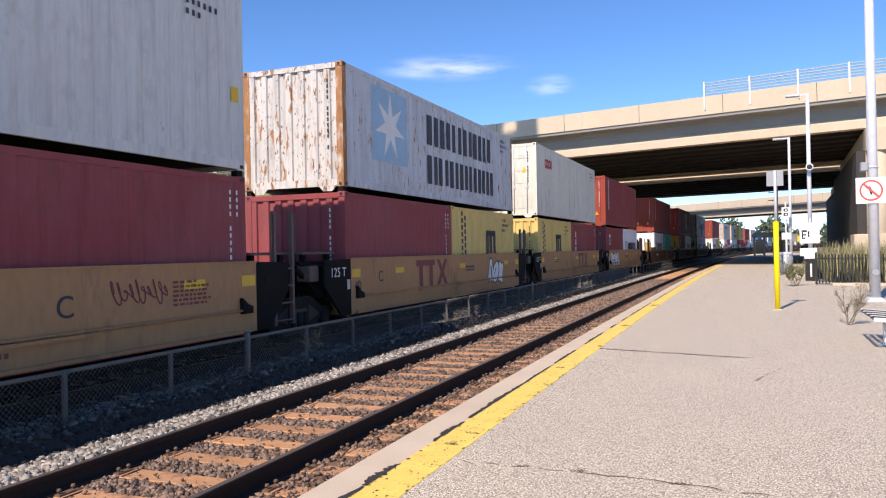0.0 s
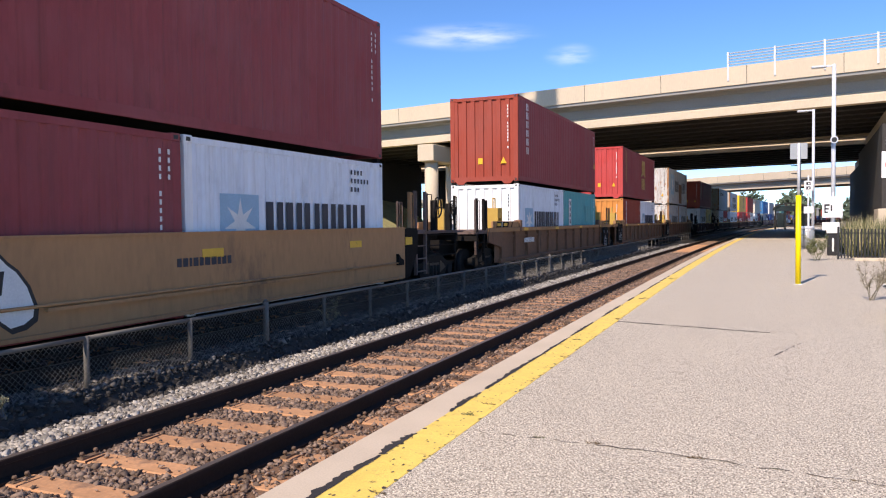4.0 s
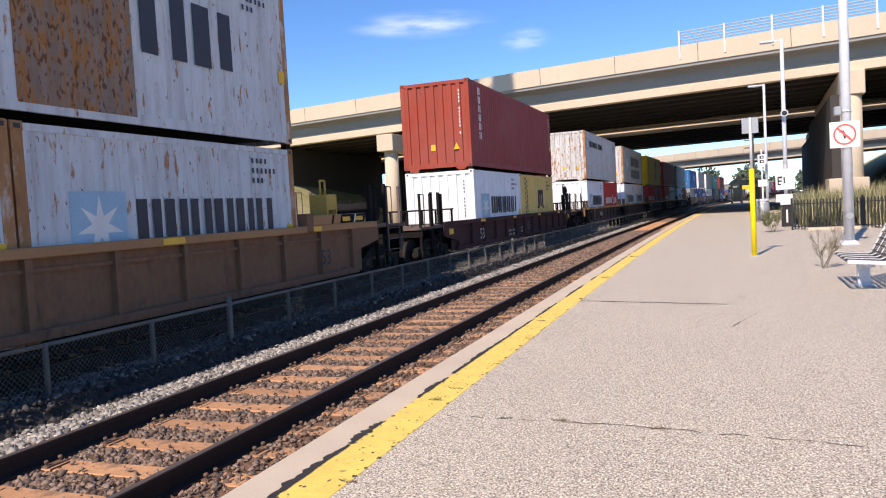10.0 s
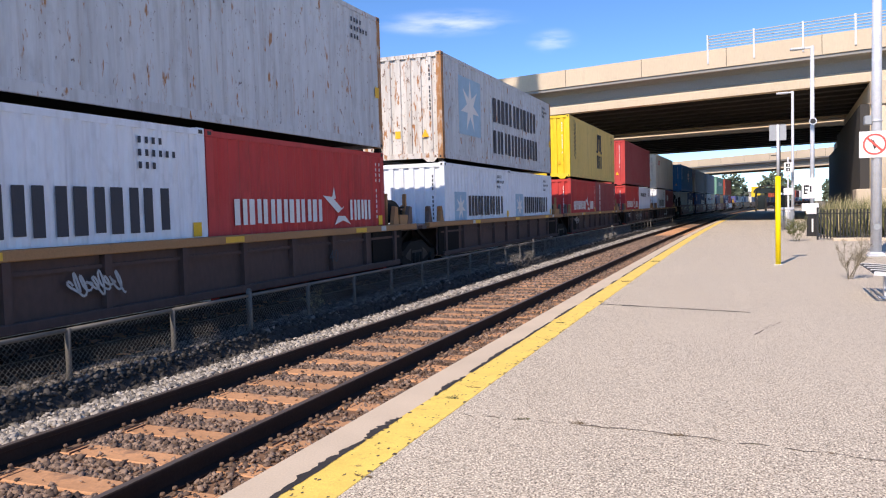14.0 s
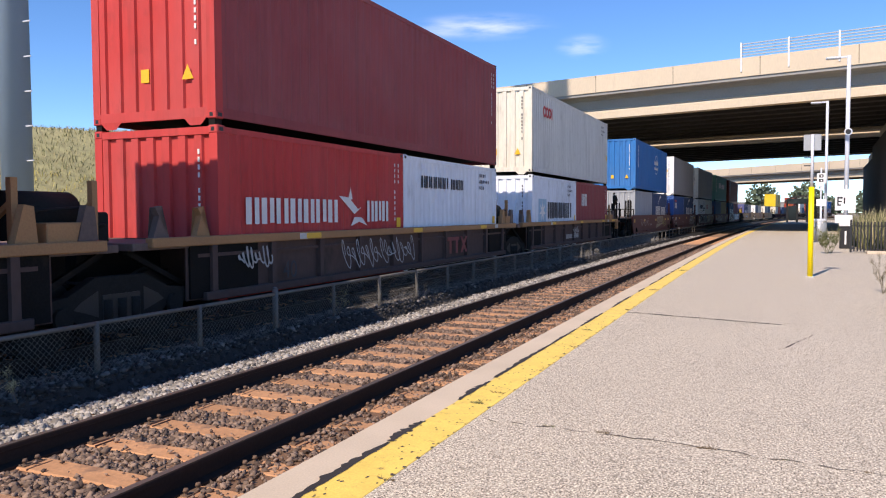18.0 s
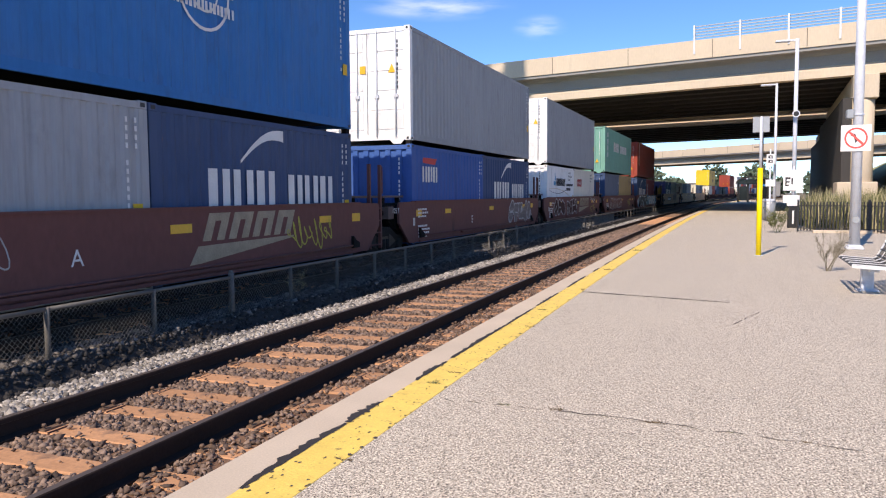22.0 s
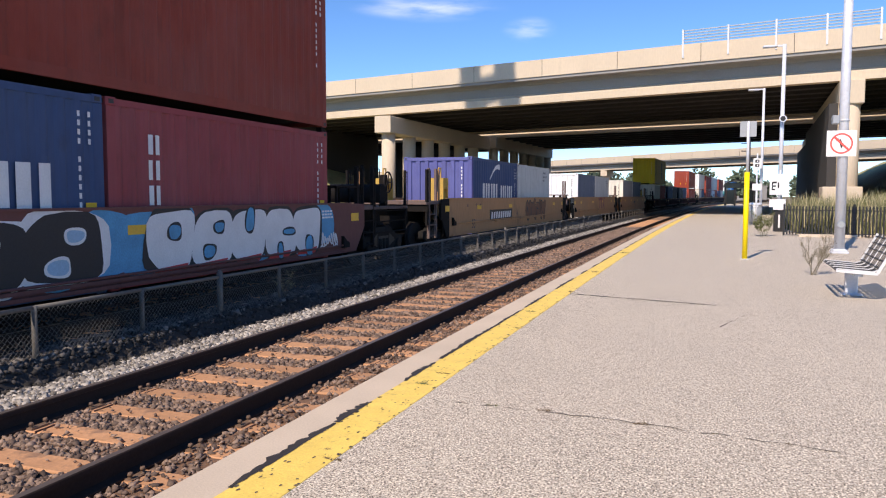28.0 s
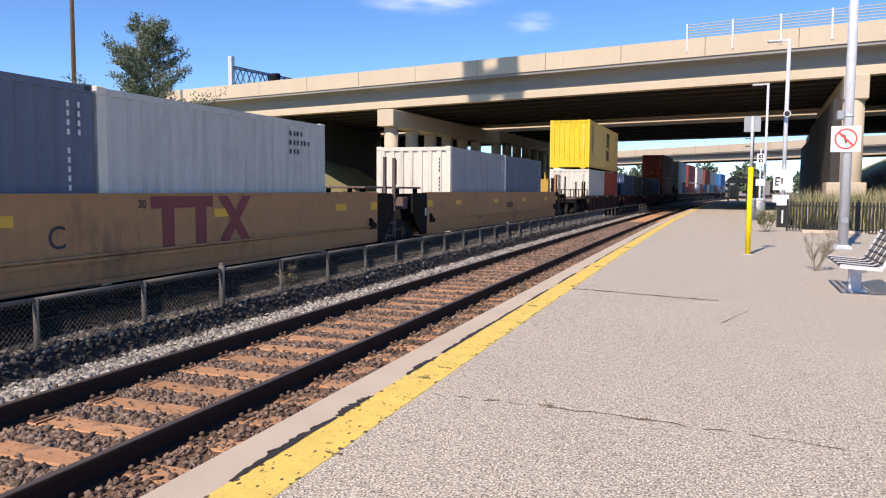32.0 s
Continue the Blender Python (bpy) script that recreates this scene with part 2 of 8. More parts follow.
RUST = (0.36, 0.15, 0.045)
M = {
    "platform": speckled("platform_concrete", (0.52, 0.435, 0.335), (0.04, 0.032, 0.026), (0.90, 0.81, 0.66), 88.0),
    "coping": material("coping_concrete", (0.60, 0.49, 0.37), 0.88, vary=0.12, scale=1.3, grain=70, bump=0.2, dirt=(0.36, 0.28, 0.20), dirt_amount=0.18, dirt_scale=2.0),
    "yellow_line": material("yellow_line_paint", (0.90, 0.63, 0.14), 0.65, vary=0.14, scale=5, grain=60, bump=0.25, dirt=(0.26, 0.18, 0.07), dirt_amount=0.42, dirt_scale=13.0),
    "tar": material("tar_joint", (0.035, 0.03, 0.028), 0.8, vary=0.3),
    "crack": material("crack_dirt", (0.10, 0.08, 0.065), 0.95, vary=0.35, scale=9),
    "rail": material("rail_steel_rusty", (0.030, 0.019, 0.015), 0.8, gloss=0.25, vary=0.25, scale=6, bump=0.2),
    "rail_top": material("rail_head_polished", (0.15, 0.12, 0.105), 0.5, metal=0.4, vary=0.15, scale=4, stretch=(1, 0.1, 1), bump=0.05),
    "tie": material("stained_tie", (0.49, 0.255, 0.13), 0.9, vary=0.2, scale=3, grain=35, bump=0.3, dirt=(0.22, 0.13, 0.085), dirt_amount=0.46, dirt_scale=3.0, per_piece=0.14),
    # Ties outside the near stretch use this darker brown.
    "far_tie": material("darker_far_tie", (0.27, 0.165, 0.105), 0.9, vary=0.25, scale=2, grain=20, bump=0.2, dirt=(0.15, 0.10, 0.07), dirt_amount=0.5, dirt_scale=2.0),
    "clip": material("rusty_rail_clip", (0.16, 0.10, 0.065), 0.8, vary=0.3, scale=20),
    "pad": material("rail_pad_dark", (0.06, 0.025, 0.02), 0.8),
    "ballast_bed": material("ballast_bed", (0.19, 0.105, 0.062), 1.0, vary=0.35, scale=14, grain=60, bump=0.8),
    # Near-black: the shade under the train is put into the soil's colour.
    "soil": material("shade_dark_track_soil", (0.035, 0.031, 0.028), 1.0, vary=0.4, scale=9, grain=50, bump=0.8),
    "concrete": material("bridge_concrete", (0.60, 0.495, 0.365), 0.88, vary=0.08, scale=0.5, grain=10, bump=0.1, dirt=(0.47, 0.39, 0.29), dirt_amount=0.22, dirt_scale=0.5, stretch=(1, 1, 0.3)),
    # Darker grey than the parapet: the overhang's shadow is put into the colour.
    "concrete_grey": material("shaded_web_concrete", (0.29, 0.28, 0.265), 0.88, vary=0.08, scale=0.5, grain=10, bump=0.1, dirt=(0.35, 0.32, 0.28), dirt_amount=0.18, dirt_scale=0.35),
    # Inner girders: the underside's shade is put into this near-black colour.
    "shaded_girder": material("girder_shade_dark", (0.030, 0.026, 0.023), 0.8, vary=0.2, scale=0.8),
    # Near-black concrete: the deep shade under the decks is put into the colour.
    "shaded_concrete": material("concrete_shade_dark", (0.050, 0.045, 0.040), 0.9, vary=0.2, scale=0.5),
    "galv": material("galvanised_steel", (0.62, 0.645, 0.68), 0.5, metal=0.1, vary=0.12, scale=6, grain=30, bump=0.05),
    "fence_grey": material("weathered_galvanised_fence", (0.135, 0.124, 0.110), 0.75, metal=0.1, vary=0.2, scale=8),
    "mesh_wire": material("chain_link_wire", (0.19, 0.178, 0.162), 0.7, metal=0.1, vary=0.2),
    "black": material("black_painted_steel", (0.018, 0.018, 0.019), 0.5, vary=0.2),
    "dark_under": material("black_underframe", (0.013, 0.011, 0.010), 0.85, gloss=0.15, vary=0.35, scale=4, dirt=(0.04, 0.028, 0.02), dirt_amount=0.3),
    "wheel": material("wheel_steel", (0.024, 0.020, 0.018), 0.7, metal=0.0, gloss=0.2, vary=0.25, scale=5),
    "decal": material("scuffed_white_decal", (0.55, 0.54, 0.52), 0.5, vary=0.2, scale=30, bump=0, dirt=(0.10, 0.10, 0.10), dirt_amount=0.45, dirt_scale=40.0, stretch=(1, 0.1, 1)),
    "white_sign": material("white_sign_sheet", (0.82, 0.80, 0.78), 0.4, vary=0.04, scale=3, bump=0),
    "red_sign": material("red_sign_ink", (0.72, 0.10, 0.08), 0.45, vary=0.05, bump=0),
    "black_ink": material("black_ink", (0.02, 0.02, 0.022), 0.6, vary=0.2, bump=0),
    "grey_sign": material("grey_sign_back", (0.36, 0.38, 0.39), 0.5, metal=0.3, vary=0.08),
    "yellow_pole": material("yellow_reflective_sleeve", (0.95, 0.72, 0.0), 0.45, vary=0.05, bump=0),
    "bench_mesh": material("dark_bench_mesh", (0.05, 0.05, 0.052), 0.5, metal=0.3, vary=0.2),
    "deck_brown": material("dull_brown_deck_paint", (0.145, 0.098, 0.084), 0.8, vary=0.2, scale=2, grain=20, bump=0.15, dirt=(0.07, 0.05, 0.045), dirt_amount=0.35, dirt_scale=2.0),
    "reflector": material("amber_reflector_strip", (0.80, 0.46, 0.05), 0.5, vary=0.12, scale=6, dirt=(0.28, 0.16, 0.06), dirt_amount=0.35, dirt_scale=5.0),
    "brushed": material("brushed_silver_spray", (0.19, 0.155, 0.15), 0.7, vary=0.45, scale=2.5, grain=9, stretch=(1, 0.25, 3.0), bump=0),
    "truck_iron": material("cast_truck_iron", (0.020, 0.018, 0.016), 0.85, vary=0.3, scale=4, gloss=0.2),
    "guide_yellow": material("mustard_guide_paint", (0.50, 0.31, 0.06), 0.7, vary=0.18, scale=3, dirt=(0.16, 0.10, 0.05), dirt_amount=0.35, dirt_scale=3.0),
    "bench": material("perforated_bench_steel", (0.72, 0.72, 0.71), 0.45, metal=0.1, vary=0.08, scale=5),
    "dry_grass": material("dry_grass", (0.38, 0.345, 0.165), 0.95, vary=0.3, scale=1.2, grain=12, bump=0.5, dirt=(0.21, 0.20, 0.075), dirt_amount=0.36, dirt_scale=0.35),
    "ground": material("dusty_ground", (0.22, 0.18, 0.12), 0.95, vary=0.25, scale=0.4, grain=8, bump=0.4, dirt=(0.10, 0.10, 0.045), dirt_amount=0.4, dirt_scale=0.15),
    "foliage": material("grey_green_foliage", (0.095, 0.125, 0.075), 0.8, vary=0.35, scale=1.5, per_piece=0.1),
    "foliage_light": material("silvery_foliage", (0.22, 0.245, 0.165), 0.8, vary=0.3, scale=1.5),
    "weed": material("weed_green", (0.135, 0.14, 0.055), 0.85, vary=0.35, scale=5),
    "weed_dry": material("weed_dry_stalk", (0.44, 0.38, 0.21), 0.9, vary=0.3, scale=5),
    "weed_grey": material("grey_brown_weed", (0.20, 0.17, 0.11), 0.9, vary=0.3, scale=9),
    "weed_brown": material("withered_brown_stalk", (0.15, 0.105, 0.055), 0.9, vary=0.3, scale=9),
    "goldenrod": material("yellow_flower_heads", (0.62, 0.50, 0.12), 0.9, vary=0.3, scale=3),
    "bark": material("bark", (0.13, 0.095, 0.07), 0.95, vary=0.3, scale=4, bump=0.4),
    "mast": material("rusted_mast", (0.22, 0.13, 0.09), 0.8, vary=0.2, scale=0.6),
    "monopole": material("grey_blue_monopole", (0.26, 0.35, 0.47), 0.6, metal=0.2, vary=0.06, scale=0.6),
    "glass": material("shelter_glass", (0.015, 0.018, 0.02), 0.12, vary=0.05, bump=0),
    "far_wall": material("distant_facade", (0.26, 0.25, 0.235), 0.8, vary=0.1, scale=0.1),
}


def stone_material(name, a, b, power=1.0):
    """Crushed stone: every stone its own tone between two colours."""
    m = material(name, a, 0.95, vary=0.22, scale=12, grain=60, bump=0.4)
    n, l = m.node_tree.nodes, m.node_tree.links
    bs = n["Principled BSDF"]
    src = bs.inputs["Base Color"].links[0].from_socket
    geo = n.new("ShaderNodeNewGeometry")
    mx = n.new("ShaderNodeMix")
    mx.data_type = "RGBA"
    mx.inputs["B"].default_value = (*b, 1)
    pw = n.new("ShaderNodeMath")
    pw.operation = "POWER"
    pw.inputs[1].default_value = power
    l.new(geo.outputs["Random Per Island"], pw.inputs[0])
    l.new(pw.outputs[0], mx.inputs["Factor"])
    l.new(src, mx.inputs["A"])
    l.new(mx.outputs["Result"], bs.inputs["Base Color"])
    return m


M["stone_brown"] = stone_material("brown_ballast", (0.34, 0.235, 0.175), (0.065, 0.042, 0.032))
M["stone_grey"] = stone_material("grey_ballast", (0.52, 0.475, 0.425), (0.10, 0.09, 0.08), 1.0)
# Weighted to dark tones: the train's shade is partly put into these pale stones.
M["stone_mid"] = stone_material("shade_dulled_berm_ballast", (0.36, 0.32, 0.285), (0.022, 0.019, 0.017), 0.28)
# Dark tones hold the shade beneath the train and beside the berm.
M["stone_dark"] = stone_material("shade_dark_ballast", (0.13, 0.117, 0.108), (0.012, 0.011, 0.010), 0.3)


def paint(name, color, rust=0.1, rough=0.64):
    """Container paint: faded and dusty, with grime runs, and rust spots that run downwards; every sheet differs."""
    m = material(name, color, rough, vary=0.09, scale=0.9, grain=14, bump=0.06, stretch=(1, 1, 0.30), gloss=0.22)
    n, l = m.node_tree.nodes, m.node_tree.links
    b = n["Principled BSDF"]
    src = b.inputs["Base Color"].links[0].from_socket
    co = n.new("ShaderNodeTexCoord")
    info = n.new("ShaderNodeObjectInfo")
    own = n.new("ShaderNodeMath")
    own.operation = "MULTIPLY"
    own.inputs[1].default_value = 60.0
    l.new(info.outputs["Random"], own.inputs[0])
    luma = sum(color) / 3
    grime = tuple(c * 0.34 + g * (0.25 + 0.5 * luma) for c, g in zip(color, (0.10, 0.075, 0.055)))
    dust = tuple(c * 0.75 + 0.10 for c in color)
    fade = tuple(min(c * 1.18 + 0.015, 0.85) for c in color)
    brown = (0.10, 0.042, 0.022)
    edge = 0.735 - 0.31 * rust
    # colour, stretch, scale, detail, from, to, amount
    for k, (col, stretch, size, detail, lo, hi, amount) in enumerate((
            (dust, (1, 1, 1), 0.45, 3.0, 0.42, 0.75, 0.35), (fade, (1, 1, 0.2), 1.7, 5.0, 0.5, 0.75, 0.5), (grime, (1, 1, 0.07), 5.5, 6.0, 0.53 - 0.12 * rust, 0.80 - 0.10 * rust, 0.46 + 0.3 * rust), (grime, (1, 1, 0.6), 3.2, 8.0, 0.56, 0.80, 0.5),
            (RUST, (1, 1, 0.26), 9.5, 8.0, edge, edge + 0.055, 0.92), (brown, (1, 1, 0.5), 17.0, 6.0, edge + 0.03, edge + 0.08, 0.85), (RUST, (1, 1, 0.05), 17.0, 4.0, edge + 0.03, edge + 0.16, 0.7))):
        mp = n.new("ShaderNodeMapping")
        mp.inputs["Scale"].default_value = stretch
        l.new(co.outputs["Object"], mp.inputs["Vector"])
        t = n.new("ShaderNodeTexNoise")
        t.noise_dimensions = "4D"
        t.inputs["Scale"].default_value, t.inputs["Detail"].default_value, t.inputs["Roughness"].default_value = size, detail, 0.62
        w = n.new("ShaderNodeMath")
        w.operation = "ADD"
        w.inputs[1].default_value = 9.7 * k
        l.new(own.outputs[0], w.inputs[0])
        l.new(w.outputs[0], t.inputs["W"])
        l.new(mp.outputs["Vector"], t.inputs["Vector"])
        r = n.new("ShaderNodeMapRange")
        r.inputs["From Min"].default_value, r.inputs["From Max"].default_value = lo, hi
        r.inputs["To Max"].default_value = amount
        l.new(t.outputs["Fac"], r.inputs["Value"])
        x = n.new("ShaderNodeMix")
        x.data_type = "RGBA"
        x.inputs["B"].default_value = (*col, 1)
        l.new(r.outputs["Result"], x.inputs["Factor"])
        l.new(src, x.inputs["A"])
        src = x.outputs["Result"]
    l.new(src, b.inputs["Base Color"])
    return m


P = {
    "white": paint("box_white", (0.81, 0.81, 0.80), 0.07), "white_rust": paint("box_white_sunlit_rusted", (0.62, 0.60, 0.57), 0.58),
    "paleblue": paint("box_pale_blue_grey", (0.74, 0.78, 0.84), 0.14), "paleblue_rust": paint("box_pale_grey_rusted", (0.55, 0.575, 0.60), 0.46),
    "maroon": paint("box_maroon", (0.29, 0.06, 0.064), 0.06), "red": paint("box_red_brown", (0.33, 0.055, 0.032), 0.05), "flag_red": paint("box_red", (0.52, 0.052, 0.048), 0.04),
    "yellow": paint("box_mustard_yellow", (0.70, 0.50, 0.17), 0.14), "yellow_sunlit": paint("box_yellow_sunlit", (0.78, 0.55, 0.03), 0.05), "teal": paint("box_teal", (0.09, 0.36, 0.37), 0.08), "orange": paint("box_orange_sunlit", (0.62, 0.25, 0.06), 0.08),
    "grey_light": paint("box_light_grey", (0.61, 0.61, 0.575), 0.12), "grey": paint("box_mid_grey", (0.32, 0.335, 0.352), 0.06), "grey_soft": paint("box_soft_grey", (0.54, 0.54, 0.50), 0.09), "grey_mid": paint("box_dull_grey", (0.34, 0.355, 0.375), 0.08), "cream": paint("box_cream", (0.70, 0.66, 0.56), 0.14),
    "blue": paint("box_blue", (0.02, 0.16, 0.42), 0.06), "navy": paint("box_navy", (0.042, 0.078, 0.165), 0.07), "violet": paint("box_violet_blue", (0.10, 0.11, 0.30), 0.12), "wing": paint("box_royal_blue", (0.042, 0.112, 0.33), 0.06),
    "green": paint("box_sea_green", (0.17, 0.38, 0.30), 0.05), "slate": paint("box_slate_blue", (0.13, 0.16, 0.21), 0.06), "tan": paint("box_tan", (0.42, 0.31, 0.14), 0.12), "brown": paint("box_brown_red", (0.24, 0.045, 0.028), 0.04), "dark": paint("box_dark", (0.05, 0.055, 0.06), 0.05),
    "post_rust": material("rusted_corner_post", (0.36, 0.17, 0.07), 0.85, vary=0.25, scale=2.0, grain=14, bump=0.15, dirt=(0.60, 0.56, 0.50), dirt_amount=0.62, dirt_scale=4.0, stretch=(1, 1, 0.4)),
    "car_tan": material("well_car_tan", (0.43, 0.222, 0.098), 0.7, vary=0.14, scale=0.8, grain=12, bump=0.08, dirt=(0.22, 0.12, 0.065), dirt_amount=0.42, dirt_scale=1.1, stretch=(1, 1, 0.35)),
    "car_brown": material("well_car_soiled_tan", (0.205, 0.098, 0.053), 0.8, vary=0.22, scale=0.8, grain=12, bump=0.1, dirt=(0.05, 0.032, 0.022), dirt_amount=0.48, dirt_scale=0.8, stretch=(1, 1, 0.5)),
    "car_maroon": material("well_car_dark_maroon", (0.085, 0.048, 0.040), 0.8, vary=0.2, scale=0.8, grain=12, bump=0.1, dirt=(0.035, 0.025, 0.02), dirt_amount=0.35, dirt_scale=0.8, stretch=(1, 1, 0.5)),
    "car_dark": material("well_car_blackened", (0.072, 0.031, 0.029), 0.85, vary=0.25, scale=0.8, grain=12, bump=0.1, dirt=(0.075, 0.05, 0.04), dirt_amount=0.3, dirt_scale=1.4, stretch=(1, 1, 0.4), gloss=0.25),
    "car_red": material("well_car_oxide_red", (0.15, 0.054, 0.046), 0.75, vary=0.16, scale=0.8, grain=12, bump=0.08, dirt=(0.05, 0.03, 0.025), dirt_amount=0.3, dirt_scale=0.8, stretch=(1, 1, 0.5)),
    "chord_tan": material("well_car_chord_tan", (0.40, 0.20, 0.085), 0.75, vary=0.15, scale=1.0, dirt=(0.09, 0.06, 0.035), dirt_amount=0.35, dirt_scale=1.4),
    "ink_white": material("white_stencil", (0.74, 0.73, 0.71), 0.6, vary=0.1, bump=0), "ink_navy": material("navy_stencil", (0.03, 0.035, 0.05), 0.6, vary=0.15, bump=0), "ink_yellow": material("yellow_reflector", (0.80, 0.46, 0.02), 0.5, vary=0.1, bump=0),
    "ink_gold": material("gold_stencil", (0.50, 0.34, 0.10), 0.6, vary=0.1, bump=0), "ink_blue": material("sky_blue_panel", (0.30, 0.47, 0.60), 0.6, vary=0.15, bump=0), "ink_red": material("red_stencil", (0.55, 0.05, 0.05), 0.6, vary=0.1, bump=0), "ink_rust": paint("rusted_patch", (0.26, 0.19, 0.15), 0.74, 0.85),
    "ink_beige": material("faded_beige_stencil", (0.36, 0.29, 0.20), 0.7, vary=0.25, scale=5, bump=0), "ink_silver": material("silver_spray", (0.42, 0.42, 0.42), 0.5, vary=0.2, bump=0), "ink_lime": material("yellow_spray", (0.45, 0.40, 0.06), 0.6, vary=0.2, bump=0), "ink_cyan": material("blue_spray", (0.06, 0.30, 0.50), 0.6, vary=0.25, bump=0), "ink_maroon": material("maroon_stencil", (0.22, 0.045, 0.05), 0.6, vary=0.2, bump=0),
}
M.update(P)


# ---- mesh helpers ----
def box(bm, x0, x1, y0, y1, z0, z1):
    vs = [bm.verts.new(c) for c in ((x0, y0, z0), (x1, y0, z0), (x1, y1, z0), (x0, y1, z0), (x0, y0, z1), (x1, y0, z1), (x1, y1, z1), (x0, y1, z1))]
    for f in ((0, 3, 2, 1), (4, 5, 6, 7), (0, 1, 5, 4), (1, 2, 6, 5), (2, 3, 7, 6), (3, 0, 4, 7)):
        bm.faces.new([vs[i] for i in f])
    return vs


def slant(bm, a, b, w, h):
    """A square bar from a to b."""
    a, b = Vector(a), Vector(b)
    d = (b - a).normalized()
    side = d.cross(Vector((0, 0, 1)))
    side = side.normalized() if side.length > 1e-4 else Vector((1, 0, 0))
    up = side.cross(d).normalized()
    ring = [[bm.verts.new(p + side * sx * w / 2 + up * sy * h / 2) for sx, sy in ((-1, -1), (1, -1), (1, 1), (-1, 1))] for p in (a, b)]
    for i in range(4):
        j = (i + 1) % 4
        bm.faces.new((ring[0][i], ring[0][j], ring[1][j], ring[1][i]))
    bm.faces.new(ring[0][::-1])
    bm.faces.new(ring[1])


def tube(bm, a, b, r0, r1=None, n=12, caps=True):
    a, b = Vector(a), Vector(b)
    r1 = r0 if r1 is None else r1
    d = (b - a).normalized()
    side = d.orthogonal().normalized()
    up = d.cross(side)
    ring = []
    for p, r in ((a, r0), (b, r1)):
        ring.append([bm.verts.new(p + (side * math.cos(2 * math.pi * i / n) + up * math.sin(2 * math.pi * i / n)) * r) for i in range(n)])
    for i in range(n):
        j = (i + 1) % n
        f = bm.faces.new((ring[0][i], ring[0][j], ring[1][j], ring[1][i]))
        f.smooth = n > 6
    if caps:
        bm.faces.new(ring[0][::-1])
        bm.faces.new(ring[1])


def prism(bm, outline, x0, x1):
    """Extrude an outline of (y, z) points from x0 to x1."""
    a = [bm.verts.new((x0, y, z)) for y, z in outline]
    b = [bm.verts.new((x1, y, z)) for y, z in outline]
    n = len(outline)
    bm.faces.new(a[::-1])
    bm.faces.new(b)
    for i in range(n):
        j = (i + 1) % n
        bm.faces.new((a[i], a[j], b[j], b[i]))


def finish(bm, name, mat, fix=True, bevel=0.0):
    if bevel:
        bmesh.ops.bevel(bm, geom=bm.edges[:], offset=bevel, segments=1, affect="EDGES", clamp_overlap=True)
    if fix:
        bmesh.ops.recalc_face_normals(bm, faces=bm.faces[:])
    me = bpy.data.meshes.new(name)
    bm.to_mesh(me)
    bm.free()
    me.materials.append(M[mat] if isinstance(mat, str) else mat)
    return me


def part(name, bm, mat, parent, label="", bevel=0.0):
    me = finish(bm, name, mat, True, bevel) if isinstance(bm, bmesh.types.BMesh) else bm
    ob = new(name, me)
    ob.parent = parent
    return tagged(ob, label)


def thing(name, label, category, group="", kind="", at=None):
    ob = new(name)
    ob.empty_display_size = 0.2
    tagged(ob, label, category, group, kind)
    if at is not None:
        ob.matrix_basis = at
    return ob


def boxes(*dims):
    bm = bmesh.new()
    for d in dims:
        box(bm, *d)
    return bm


def raw_mesh(name, verts, faces, mat):
    me = bpy.data.meshes.new(name)
    me.from_pydata(verts, [], faces)
    me.materials.append(M[mat] if isinstance(mat, str) else mat)
    me.update()
    return me


# ---- plan: all lines along the railway share one gentle curve ----
K = 0.000251          # x = X0 + K y^2
TRACK_NEAR = -4.367   # centre of the near track
TRACK_FAR = -8.72     # centre of the train's track
RAIL_TOP = -0.117
SPEED = 10.55         # metres a second, towards the viewer
BED = -0.30


def bend(x, y):
    return x + K * y * y


def on_track(s, t, z=0.0, x=TRACK_FAR):
    y = s - SPEED * t
    return pose(bend(x, y), y, z, 0, 0, -math.degrees(math.atan(2 * K * y)))


def ribbon(name, mat, xz, y0, y1, step, parent=None, label="", wobble=0.0):
    """Sweep a profile of (x, z) points along the curve."""
    ys = np.arange(y0, y1 + 1e-6, step)
    verts, faces, n = [], [], len(xz)
    for y in ys:
        for x, z in xz:
            verts.append((bend(x, y), float(y), z))
    for i in range(len(ys) - 1):
        for j in range(n - 1):
            a = i * n + j
            faces.append((a, a + 1, a + n + 1, a + n))
    me = raw_mesh(name, verts, faces, mat)
    ob = new(name, me)
    if parent:
        ob.parent = parent
    return tagged(ob, label)

# ---- setting: ground, track bed, platform ----
ground = new("ground", raw_mesh("ground", [(-900, -300, -0.75), (900, -300, -0.75), (900, 2500, -0.75), (-900, 2500, -0.75)], [(0, 1, 2, 3)], "ground"))
tagged(ground, "dusty dry grass ground reaching to the horizon", "ground", kind="structure")

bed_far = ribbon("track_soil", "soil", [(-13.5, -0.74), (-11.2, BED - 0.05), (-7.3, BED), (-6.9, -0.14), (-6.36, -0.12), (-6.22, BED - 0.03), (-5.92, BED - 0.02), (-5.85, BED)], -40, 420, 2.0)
tagged(bed_far, "track soil under the train, its shade in the dark colour", "track bed", kind="structure")
bed = ribbon("ballast_bed", "ballast_bed", [(-5.85, BED), (-5.6, BED + 0.06), (-5.0, BED), (-2.74, BED)], -40, 420, 2.0)
tagged(bed, "brown and grey crushed stone track bed between the rails", "track bed", kind="structure")

